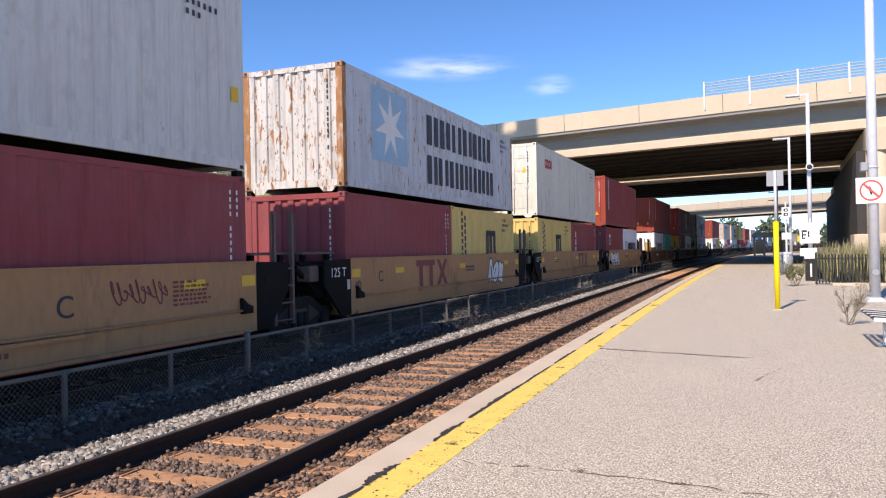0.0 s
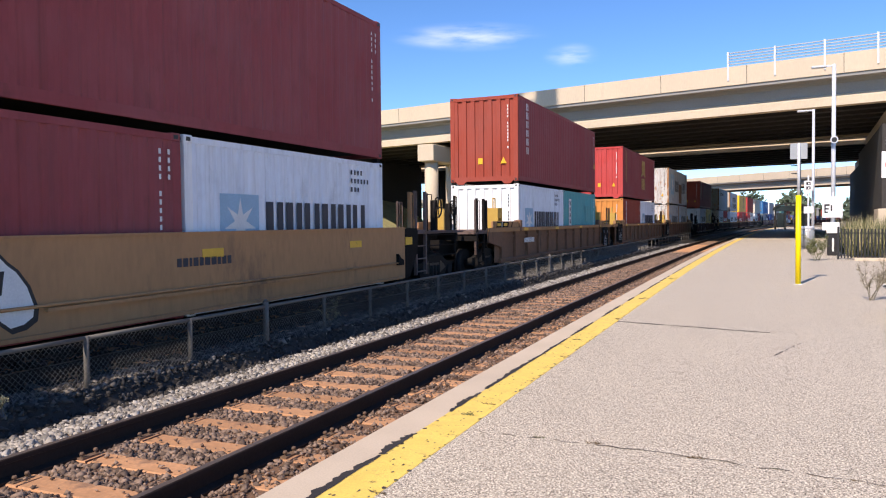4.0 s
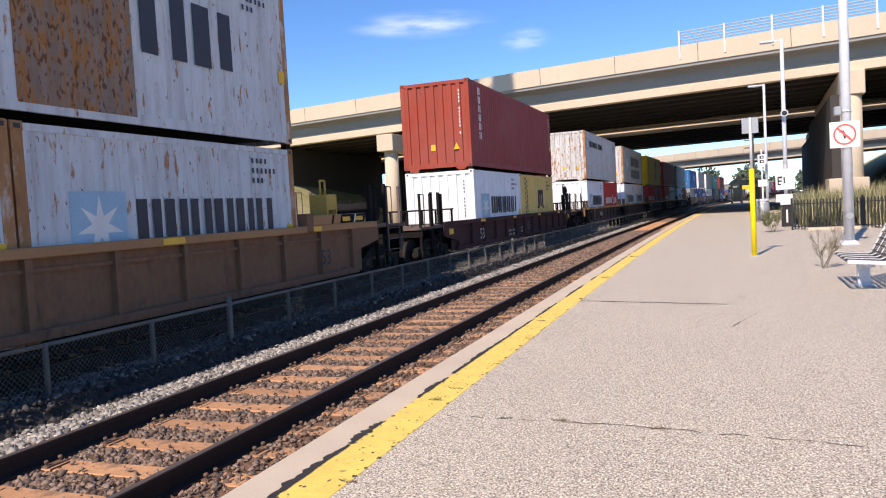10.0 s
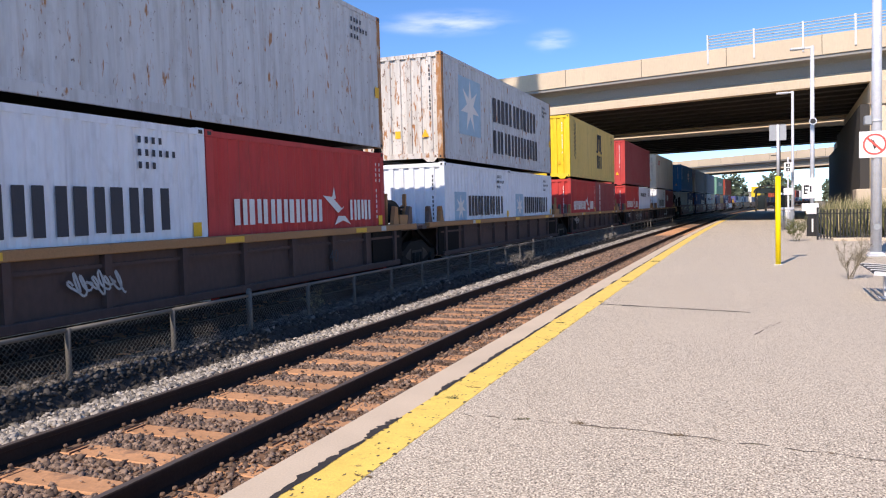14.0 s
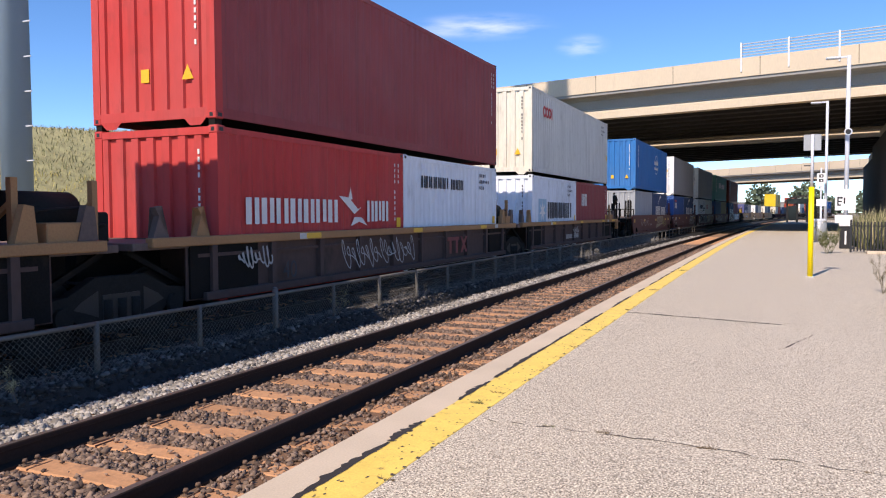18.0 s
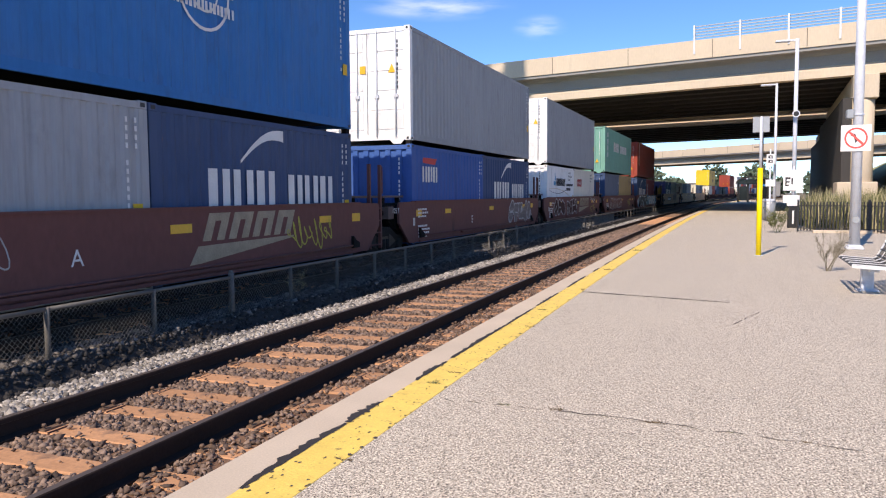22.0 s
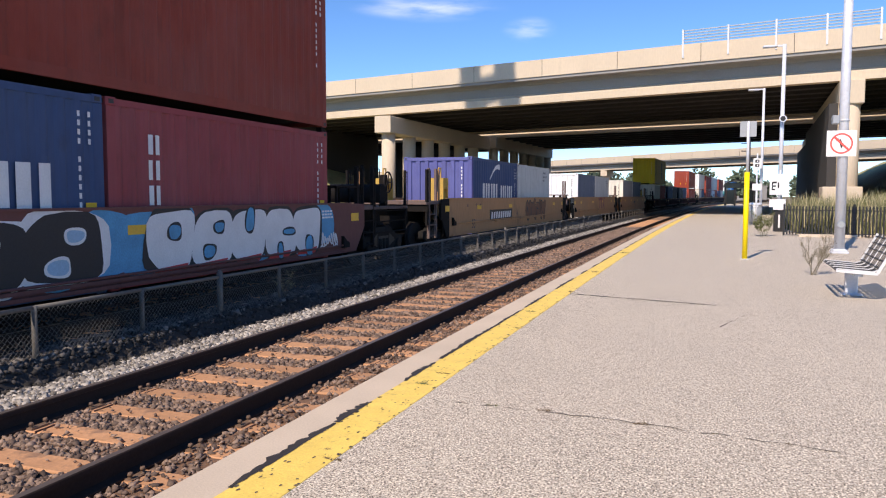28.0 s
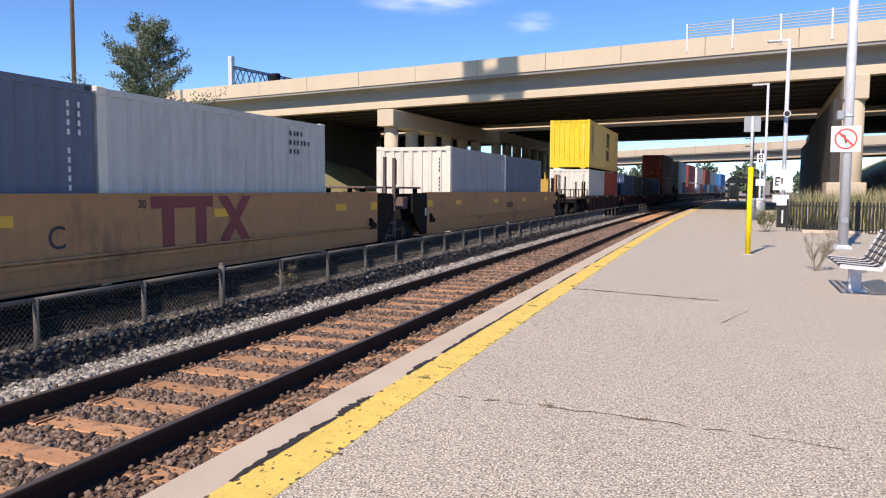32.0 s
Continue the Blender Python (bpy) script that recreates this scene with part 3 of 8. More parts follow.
platform = thing("platform", "sunlit exposed-aggregate concrete platform with a yellow edge line", "platform", kind="structure")
SLAB_END = 165
slab = ribbon("slab", "platform", [(-2.067, -0.72), (-2.067, 0.0), (4.2, 0.0), (9.0, 0.0), (9.0, -0.72)], -30, SLAB_END, 2.5, platform)
coping = ribbon("coping", "coping", [(-2.714, -0.75), (-2.714, -0.015), (-2.70, 0.0), (-2.39, 0.0), (-2.385, -0.02)], -30, SLAB_END, 2.5, platform, "pale concrete coping along the platform edge")
line = ribbon("yellow_line", "yellow_line", [(-2.392, -0.03), (-2.389, 0.004), (-2.068, 0.004), (-2.060, -0.01)], -30, SLAB_END, 2.5, platform, "worn yellow safety line")
cap_end = part("end_wall", boxes((bend(-2.7, SLAB_END), bend(9, SLAB_END), SLAB_END - 0.02, SLAB_END + 0.2, -0.75, 0.0)), "coping", platform)

# Added out of view: a pale slab that bounces sunlight onto the train's sides.
car_park = new("car_park", raw_mesh("car_park", [(9.0, -160, -0.02), (95, -160, -0.02), (95, 27, -0.02), (9.0, 27, -0.02)], [(0, 1, 2, 3)], "coping"))
tagged(car_park, "unseen pale slab added to bounce sunlight onto the train", "pavement", kind="structure")

# tar-filled joint along the yellow line, broken into uneven runs
rng = random.Random(4)
bm = bmesh.new()
y = -2.0
while y < 60:
    run = rng.uniform(0.5, 2.2)
    w0 = rng.uniform(0.004, 0.02)
    pts = []
    n = 26
    for i in range(n + 1):
        yy = y + run * i / n
        w = (w0 + (0.045 if y < 6 else 0.022) * math.sin(math.pi * i / n)) * rng.uniform(0.25, 1.15)
        x = bend(-2.392, yy)
        pts.append((bm.verts.new((x - w, yy, 0.007)), bm.verts.new((x + 0.012 + rng.uniform(0, 0.012), yy, 0.007))))
    for (a, b), (c, d) in zip(pts, pts[1:]):
        bm.faces.new((a, b, d, c))
    y += run + rng.uniform(0.0, 0.9)
part("tar_joint", bm, "tar", platform, "black tar along the yellow line")
# flaked spots in the yellow paint, most of them near its edges
rng = random.Random(14)
bm = bmesh.new()
for i in range(620):
    yy = 1.2 + 26.0 * rng.random() ** 1.7
    u = rng.betavariate(0.45, 0.45)
    x, s = bend(-2.385 + 0.315 * u, yy), rng.uniform(0.003, 0.011) * (1.7 if 0.08 > u or u > 0.92 else 1.0)
    n = rng.randint(5, 8)
    bm.faces.new([bm.verts.new((x + s * rng.uniform(0.5, 1.2) * math.cos(2 * math.pi * k / n), yy + 1.7 * s * rng.uniform(0.5, 1.2) * math.sin(2 * math.pi * k / n), 0.0065)) for k in range(n)])
tagged(part("paint_flake", bm, "crack", platform, "flaked spots in the yellow line"), kind="stuff")


def crack(points, width, seed, spread=0.05, gaps=0.22, mat="crack"):
    r = random.Random(seed)
    bm = bmesh.new()
    last = None
    for (x0, y0), (x1, y1) in zip(points, points[1:]):
        n = max(2, int(math.hypot(x1 - x0, y1 - y0) / 0.09))
        for i in range(n + 1):
            t = i / n
            x, y = x0 + (x1 - x0) * t, y0 + (y1 - y0) * t + r.uniform(-spread, spread)
            w = width * r.uniform(0.25, 1.0)
            pair = (bm.verts.new((x, y - w, 0.0035)), bm.verts.new((x, y + w, 0.0035)))
            if last and r.random() > gaps:
                bm.faces.new((last[0], pair[0], pair[1], last[1]))
            last = pair
    part("crack", bm, mat, platform, "dark dirt-filled crack")


crack([(-2.03, 11.95), (-1.0, 11.68), (0.16, 11.38)], 0.042, 1, 0.004, 0.0, "tar")
crack([(-1.96, 5.31), (-1.09, 5.31), (-0.38, 5.22), (0.54, 5.10), (0.90, 5.05), (2.2, 4.85), (4.5, 4.6)], 0.009, 2, 0.03, 0.42)
crack([(0.22, 13.58), (0.29, 12.68), (0.44, 11.74), (0.54, 10.9)], 0.045, 3, 0.03, 0.5, "tar")
crack([(0.54, 10.66), (0.36, 10.1), (0.17, 9.46)], 0.035, 4, 0.02, 0.3, "tar")
crack([(-1.75, 26.5), (0.8, 25.9)], 0.012, 5, 0.005)
crack([(-1.2, 18.5), (2.0, 17.9), (4.0, 17.6)], 0.006, 6, 0.005)


# ---- tracks ----
def build_track(name, label, cx, y0, y1, near_ties):
    tr = thing(name, label, "railway track", kind="structure")
    prof = [(-0.07, -0.172), (-0.07, -0.155), (-0.012, -0.135), (-0.010, -0.045), (-0.036, -0.035), (-0.036, -0.004), (-0.030, 0.0)]
    full = prof + [(-x, z) for x, z in prof[::-1]]
    for off in (-0.755, 0.755):
        ribbon("rail", "rail", [(cx + off + x, RAIL_TOP + z) for x, z in full], y0, y1, 2.0, tr, "rusty brown steel rail")
        ribbon("rail_head", "rail_top", [(cx + off - 0.024, RAIL_TOP + 0.003), (cx + off + 0.03, RAIL_TOP + 0.003)], y0, y1, 2.0, tr, "polished running surface")
    base = boxes((-1.30, 1.30, -0.125, 0.125, -0.52, -0.298))
    tie_me = finish(base, "tie", "tie", bevel=0.012)
    r = random.Random(7)
    far_v, far_f = [], []
    n = int((y1 - y0) / 0.605)
    for i in range(n):
        y = y0 + 0.30 + i * 0.605 + r.uniform(-0.02, 0.02)
        if near_ties[0] <= y <= near_ties[1]:
            t = new("tie", tie_me)
            t.parent = tr
            t.location = (bend(cx, y), y, r.uniform(-0.006, 0.006) + 0.012)
            t.rotation_euler = (0, 0, -2 * K * y + r.uniform(-0.012, 0.012))
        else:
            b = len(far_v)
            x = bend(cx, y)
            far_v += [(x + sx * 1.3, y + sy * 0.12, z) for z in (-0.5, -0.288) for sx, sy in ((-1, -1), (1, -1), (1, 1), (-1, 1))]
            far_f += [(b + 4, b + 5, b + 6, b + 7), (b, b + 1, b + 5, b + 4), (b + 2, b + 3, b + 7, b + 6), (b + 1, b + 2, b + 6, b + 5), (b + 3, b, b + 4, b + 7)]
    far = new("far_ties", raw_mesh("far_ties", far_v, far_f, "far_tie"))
    far.parent = tr
    tagged(far, "row of stained ties further along", kind="stuff")
    # spring clips and dark pads at each fastening
    bm = bmesh.new()
    pads = bmesh.new()
    for i in range(n):
        y = y0 + 0.30 + i * 0.605
        if not near_ties[0] <= y <= min(near_ties[1], 40):
            continue
        for off in (-0.755, 0.755):
            for sd in (-1, 1):
                x = bend(cx + off + sd * 0.105, y)
                for dy in (-0.06, 0.06):
                    q = y + dy + r.uniform(-0.012, 0.012)
                    tube(bm, (x, q, -0.29), (x, q, -0.252), 0.011, n=6)
                    tube(bm, (x, q, -0.252), (x, q, -0.232), 0.021, 0.015, n=7)
                box(bm, x - 0.03, x + 0.03, y - 0.085, y + 0.085, -0.29, -0.274)
                x2 = bend(cx + off + sd * 0.19, y)
                box(pads, x2 - 0.007, x2 + 0.007, y - 0.105, y + 0.105, -0.30, -0.281)
    c = part("rail_clips", bm, "clip", tr, "rusty spring clips holding the rails")
    tagged(c, kind="stuff")
    d = part("rail_pads", pads, "pad", tr, "dark pad edges across the ties")
    tagged(d, kind="stuff")
    return tr


track_near = build_track("track_near", "empty railway track with rusty rails on orange-stained ties", TRACK_NEAR, -20, 330, (1.0, 60.0))
track_far = build_track("track_far", "railway track under the freight train", TRACK_FAR, -60, 400, (2.0, 14.0))


def stones(name, mat, label, count, xr, y0, y1, size, zfun, seed, fall=1.0, skip=None):
    """Loose crushed stones, denser nearby."""
    r = np.random.RandomState(seed)
    u = r.rand(count) ** fall
    ys = y0 + (y1 - y0) * u
    xs = xr[0] + (xr[1] - xr[0]) * r.rand(count)
    keep = np.ones(count, bool) if skip is None else ~skip(xs, ys)
    xs, ys = xs[keep], ys[keep]
    n = len(xs)
    base = np.array([(1, 0, 0), (-1, 0, 0), (0, 1, 0), (0, -1, 0), (0, 0, 1), (0, 0, -1), (0.62, 0.62, 0.55), (-0.62, -0.6, 0.5)], float)
    tri = np.array([(4, 6, 2), (4, 0, 6), (6, 0, 2), (4, 2, 1), (4, 7, 3), (4, 1, 7), (7, 1, 3), (4, 3, 0), (5, 2, 0), (5, 1, 2), (5, 3, 1), (5, 0, 3)])
    sz = size * (0.45 + 1.15 * r.rand(n) ** 1.6)[:, None, None] * (1 + np.clip(ys - 12, 0, 60) / 45)[:, None, None]
    v = base[None] * (0.35 + 1.15 * r.rand(n, 8, 1)) * np.stack([0.8 + 0.5 * r.rand(n), 0.8 + 0.5 * r.rand(n), 0.6 + 0.35 * r.rand(n)], -1)[:, None]
    a = r.rand(n) * 6.28
    tl = (r.rand(n) - 0.5) * 1.4
    ca, sa, ct, st = np.cos(a)[:, None], np.sin(a)[:, None], np.cos(tl)[:, None], np.sin(tl)[:, None]
    x, y, z = v[..., 0], v[..., 1] * ct - v[..., 2] * st, v[..., 1] * st + v[..., 2] * ct
    v = np.stack([x * ca - y * sa, x * sa + y * ca, z], -1) * sz
    zs = zfun(xs, ys) + (r.rand(n) - 0.35) * size * 0.9
    v += np.stack([xs + K * ys * ys, ys, zs], -1)[:, None]
    f = (tri[None] + (np.arange(n) * 8)[:, None, None]).reshape(-1, 3)
    me = bpy.data.meshes.new(name)
    me.vertices.add(n * 8)
    me.vertices.foreach_set("co", v.reshape(-1))
    me.loops.add(len(f) * 3)
    me.loops.foreach_set("vertex_index", f.reshape(-1).astype(np.int32))
    me.polygons.add(len(f))
    me.polygons.foreach_set("loop_start", np.arange(len(f), dtype=np.int32) * 3)
    me.update(calc_edges=True)
    me.materials.append(M[mat])
    ob = new(name, me)
    return tagged(ob, label, "gravel", kind="stuff")


def near_rail(xs, ys):
    return (np.abs(xs - TRACK_NEAR + 0.755) < 0.085) | (np.abs(xs - TRACK_NEAR - 0.755) < 0.085)


def on_tie(xs, ys):
    ph = ((ys + 20 - 0.30 + 0.3025) % 0.605) - 0.3025
    return ((np.abs(ph) < 0.135) & (np.abs(xs - TRACK_NEAR) < 1.31)) | near_rail(xs, ys)


def shoulder(x, y):
    return np.interp(x, [-6.9, -6.36, -6.24, -5.92, -5.6, -5.2], [-0.14, -0.12, BED - 0.02, BED - 0.02, BED + 0.06, BED])


stones("ballast_between_rails", "stone_brown", "brown crushed stone between the ties", 66000, (-5.05, -3.48), 1.5, 45, 0.026, lambda x, y: BED - 0.005 + 0 * x, 1, 1.55, on_tie)
stones("loose_stones", "stone_brown", "small stones strewn over the ties", 2600, (-5.7, -3.0), 1.5, 30, 0.016, lambda x, y: BED + 0.026 + 0 * x, 12, 1.5, near_rail)
stones("ballast_by_platform", "stone_brown", "sparse brown stones on rusty dirt beside the platform", 8500, (-3.5, -2.76), 1.5, 45, 0.021, lambda x, y: BED + 0.010 + 0 * x, 6, 1.55, near_rail)
stones("ballast_shoulder", "stone_grey", "pale grey crushed stone beside the rail", 62000, (-6.14, -5.22), 2.0, 60, 0.029, shoulder, 2, 1.6)
# This dark strip paints the berm's shadow in stone colour.
stones("dark_cinders", "stone_dark", "dark stones painting the berm's shadow beside the fence", 9000, (-6.36, -6.08), 2.0, 50, 0.030, shoulder, 5, 1.6)
stones("ballast_berm", "stone_mid", "grey stones along the foot of the fence, shade in their dark tones", 17000, (-6.95, -6.33), 2.0, 50, 0.030, shoulder, 8, 1.6)
stones("ballast_under_train", "stone_dark", "crushed stone under the train, darkened with its shade", 16000, (-10.6, -6.65), 3.0, 45, 0.042, lambda x, y: np.interp(x, [-7.3, -6.9], [BED, -0.16]), 3, 1.5)

# ---- overpass: twin decks, girders, piers ----
BR_DIR = Vector((-0.983, 0.182, 0)).normalized()
BR_YAW = math.degrees(math.atan2(-0.182, 0.983))   # turn of the bridge's own x axis


def overpass(name, label, y0, width, z_low, x0, x1, girders, rail_from=None, fascia_drop=(1.75, 1.95, 3.22), own_turn=BR_YAW, grade=0.0, flange=0.55):
    """A highway deck that crosses the railway; own x runs along the deck, own y across it."""
    ob = thing(name, label, "bridge", kind="structure", at=pose(0, y0, 28.0 * math.tan(radians(grade)), 0, -grade, own_turn))
    g, d, p = fascia_drop
    part("deck", boxes((x0, x1, 0.25, width - 0.25, z_low + g, z_low + g + 0.3)), "shaded_concrete", ob)
    for a, b in ((0.0, 0.45), (width - 0.45, width)):
        edge = 1 if a == 0 else -1
        face = a if edge == 1 else b
        bm = bmesh.new()
        prism(bm, [(face, z_low + d), (face, z_low + p), (face + 0.30 * edge, z_low + p), (face + 0.45 * edge, z_low + d + 0.25), (face + 0.45 * edge, z_low + d)], x0, x1)
        part("parapet", bm, "concrete", ob, "tan concrete parapet with vertical joints")
        part("slab_edge", boxes((x0, x1, *sorted((face + 0.10 * edge, face + 1.6 * edge)), z_low + d - 0.22, z_low + d - 0.004)), "concrete_grey", ob)
        for xx in np.arange(x0 + 3, x1 - 1, 6.1):
            part("parapet_joint", boxes((xx - 0.02, xx + 0.02, *sorted((face - 0.004 * edge, face + 0.006 * edge)), z_low + d + 0.03, z_low + p - 0.02)), "crack", ob)
    for i in range(girders):
        yy = 1.60 + (width - 3.2) * i / (girders - 1)
        first = i in (0, girders - 1)
        bm = bmesh.new()
        prism(bm, [(yy - 0.12, z_low + flange + 0.2), (yy + 0.12, z_low + flange + 0.2), (yy + 0.12, z_low + g - 0.22), (yy + 0.4, z_low + g), (yy - 0.4, z_low + g), (yy - 0.12, z_low + g - 0.22)], x0, x1)
        # Outer web dark, flange pale: overhang shadow and sunlight are in the paint.
        web = part("girder", bm, "concrete_grey" if first else "shaded_girder", ob)
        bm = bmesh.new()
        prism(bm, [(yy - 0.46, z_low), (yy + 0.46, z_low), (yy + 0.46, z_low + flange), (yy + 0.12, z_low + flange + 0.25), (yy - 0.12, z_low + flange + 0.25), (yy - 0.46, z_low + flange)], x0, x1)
        part("bottom_flange", bm, "concrete" if first else "shaded_girder", web)
    if rail_from is not None:
        for zz in (0.18, 0.38, 0.58, 0.78, 0.98):
            part("rail_bar", boxes((rail_from, rail_from + 12.5, 0.10, 0.18, z_low + p + zz - 0.035, z_low + p + zz + 0.035)), "grey_sign", ob)
        for xx in np.arange(rail_from, rail_from + 12.6, 3.11):
            part("rail_post", boxes((xx - 0.06, xx + 0.06, -0.08, 0.10, z_low + d + 0.35, z_low + p + 1.05)), "galv", ob)
    return ob


def pier(x, y, length, z_top, kind, label, heading=3.4, low=-0.8):
    """A pier row along the railway: cap beam on round columns, or a wall behind one column."""
    ob = thing("bridge_pier", label, "bridge pier", kind="structure", at=pose(x, y, 0, 0, 0, -heading))
    part("pier_cap", boxes((-0.8, 0.8, 0, length, z_top - 1.5, z_top - 0.01) if kind == "columns" else (-0.38, 1.12, 0, length, z_top - 1.6, z_top - 0.01)), "concrete", ob, bevel=0.05)
    if kind == "columns":
        for yy in np.arange(1.2, length, 4.4):
            bm = bmesh.new()
            tube(bm, (0, yy, low), (0, yy, z_top - 1.45), 0.62, n=20)
            part("pier_column", bm, "concrete", ob)
    else:
        bm = bmesh.new()
        tube(bm, (0.25, 0.85, low), (0.25, 0.85, z_top - 1.45), 0.74, n=24)
        part("pier_column", bm, "concrete", ob)
        # The wall's darkness is under-deck shade held in its colour.
        part("pier_wall", boxes((-0.95, -0.40, 0.3, length, low, z_top - 1.5)), "shaded_concrete", ob, "pier wall with deep shade in its colour")
        part("crash_wall", boxes((-1.2, 1.2, -0.2, 3.0, low, 2.2)), "concrete", ob, bevel=0.05)
    return ob


Z_LOW = 8.95
overpass("overpass", "tan concrete highway overpass above the railway", 57.8, 25.8, Z_LOW, -95, 70, 9, rail_from=-1.75, fascia_drop=(1.75, 1.95, 3.28), grade=0.6)
overpass("overpass", "second highway deck behind the first, in shade", 86.2, 28.0, Z_LOW - 0.2, -110, 80, 9, grade=0.4, flange=0.30)
overpass("overpass", "distant tan highway bridge beyond the twin decks", 167.0, 12.0, 7.9, -190, 120, 5, fascia_drop=(1.5, 1.6, 3.1), own_turn=-42.0)
pier(-27.3, 62.0, 27.0, Z_LOW - 0.35, "columns", "row of round concrete columns under a cap beam")
pier(-25.6, 91.5, 28.0, Z_LOW, "columns", "row of round concrete columns in deep shade")
pier(8.6, 56.6, 26.5, Z_LOW + 0.34, "wall", "concrete bridge pier with a round column and a dark wall")
pier(10.9, 84.5, 30.0, Z_LOW, "wall", "concrete bridge pier in deep shade")
pier(-24.0, 190.0, 9.0, 7.9, "columns", "round columns of the distant bridge")
pier(30.0, 142.0, 9.0, 7.9, "columns", "round columns of the distant bridge")

abutment = thing("bridge_abutment", "concrete abutment under the highway decks, shade in its dark colour", "abutment", kind="structure", at=pose(-41.5, 68.0, 0, 0, 0, -3.4))
# Abutment walls carry the under-deck shade in their colour too.
part("abutment_wall", boxes((-2.0, 0.0, 0.0, 22.0, -0.8, Z_LOW + 1.2)), "shaded_concrete", abutment)
part("abutment_wall", boxes((-2.0, 0.0, 27.5, 50.0, -0.8, Z_LOW + 1.2)), "shaded_concrete", abutment)

# ---- the train ----
MOVERS = []   # (thing, place along the track at the start, height)
W2 = 1.219
MESH = {}


def shared(key, make):
    if key not in MESH:
        MESH[key] = make()
    return MESH[key]


def corrugated(length, z0, z1, pitch, depth, flat_first=0.0, slope=0.12):
    """A folded sheet in its own plane: along y, upright in z, folds towards -x."""
    bm = bmesh.new()
    n = max(3, int(round((length - 2 * flat_first) / pitch)))
    p = (length - 2 * flat_first) / n
    prof = [(-length / 2, 0.0)] if flat_first else []
    for i in range(n):
        a = -length / 2 + flat_first + i * p
        prof += [(a, 0.0), (a + (0.5 - slope) * p, 0.0), (a + 0.50 * p, -depth), (a + (1 - slope) * p, -depth)]
    prof.append((length / 2, 0.0))
    lo = [bm.verts.new((x, y, z0)) for y, x in prof]
    hi = [bm.verts.new((x, y, z1)) for y, x in prof]
    for i in range(len(prof) - 1):
        if prof[i + 1][0] - prof[i][0] > 1e-5:
            bm.faces.new((lo[i], lo[i + 1], hi[i + 1], hi[i]))
    return bm


def turned(bm, angle, x=0.0, y=0.0):
    bmesh.ops.transform(bm, matrix=Matrix.Translation((x, y, 0)) @ Matrix.Rotation(angle, 4, "Z"), verts=bm.verts[:])
    return bm


def letter_shapes(bm, x, y0, z0, w, h, count, seed, thick=0.003, lean=0.0):
    """A row of plain upright bars in place of lettering."""
    step = w / count
    for i in range(count):
        a, b = y0 + i * step + step * 0.08, y0 + (i + 1) * step - step * 0.08
        if (b - a) < 0.13:
            box(bm, x, x + thick, a, b, z0, z0 + h)
            continue
        k = 0.42 if (seed + i) % 3 else 0.34
        box(bm, x, x + thick, a, a + (b - a) * k, z0, z0 + h)
        box(bm, x, x + thick, b - (b - a) * 0.34, b, z0 + (h * 0.04 if i % 2 else 0), z0 + h)


def star(bm, x, y, z, r, points=7, thick=0.004):
    ring = []
    for i in range(points * 2):
        a = math.pi / 2 + math.pi * i / points
        q = r if i % 2 == 0 else r * 0.36
        ring.append((y + q * math.cos(a), z + q * math.sin(a)))
    c0 = bm.verts.new((x + thick, y, z))
    vs = [bm.verts.new((x + thick, a, b)) for a, b in ring]
    for i in range(len(vs)):
        bm.faces.new((c0, vs[i], vs[(i + 1) % len(vs)]))


def text_mesh(words, size, mat, key=None):
    """Stencilled characters that face +x, reading along +y, from their lower left."""
    def make():
        cu = bpy.data.curves.new("stencil", "FONT")
        cu.body, cu.size, cu.extrude = words, size, 0.001
        ob = new("stencil", cu)
        bpy.context.view_layer.update()
        me = bpy.data.meshes.new_from_object(ob.evaluated_get(bpy.context.evaluated_depsgraph_get()))
        bpy.data.objects.remove(ob)
        me.transform(Matrix(((0, 0, 1, 0), (1, 0, 0, 0), (0, 1, 0, 0), (0, 0, 0, 1))))
        me.materials.clear()
        me.materials.append(M[mat])
        return me
    return shared(("text", words, size, mat), make)


def stencil(words, size, mat, parent, x, y, z, label=""):
    ob = part("stencil", text_mesh(words, size, mat), mat, parent, label or "stencilled mark")
    ob.location = (x, y, z)
    return ob


def ring_mark(bm, x, y, z, r, w, n=28, thick=0.003):
    for i in range(n):
        a, b = 2 * math.pi * i / n, 2 * math.pi * (i + 1) / n
        q = [(r, a), (r, b), (r - w, b), (r - w, a)]
        bm.faces.new([bm.verts.new((x + thick, y + rr * math.cos(t), z + rr * math.sin(t))) for rr, t in q])


def swoosh(bm, x, y0, z0, y1, z1, rise, w, n=14, thick=0.003):
    last = None
    for i in range(n + 1):
        t = i / n
        y = y0 + (y1 - y0) * t
        z = z0 + (z1 - z0) * t + rise * math.sin(math.pi * min(1, t * 0.9))
        ww = w * (0.25 + 0.75 * t)
        pair = (bm.verts.new((x + thick, y, z - ww / 2)), bm.verts.new((x + thick, y, z + ww / 2)))
        if last:
            bm.faces.new((last[0], pair[0], pair[1], last[1]))
        last = pair


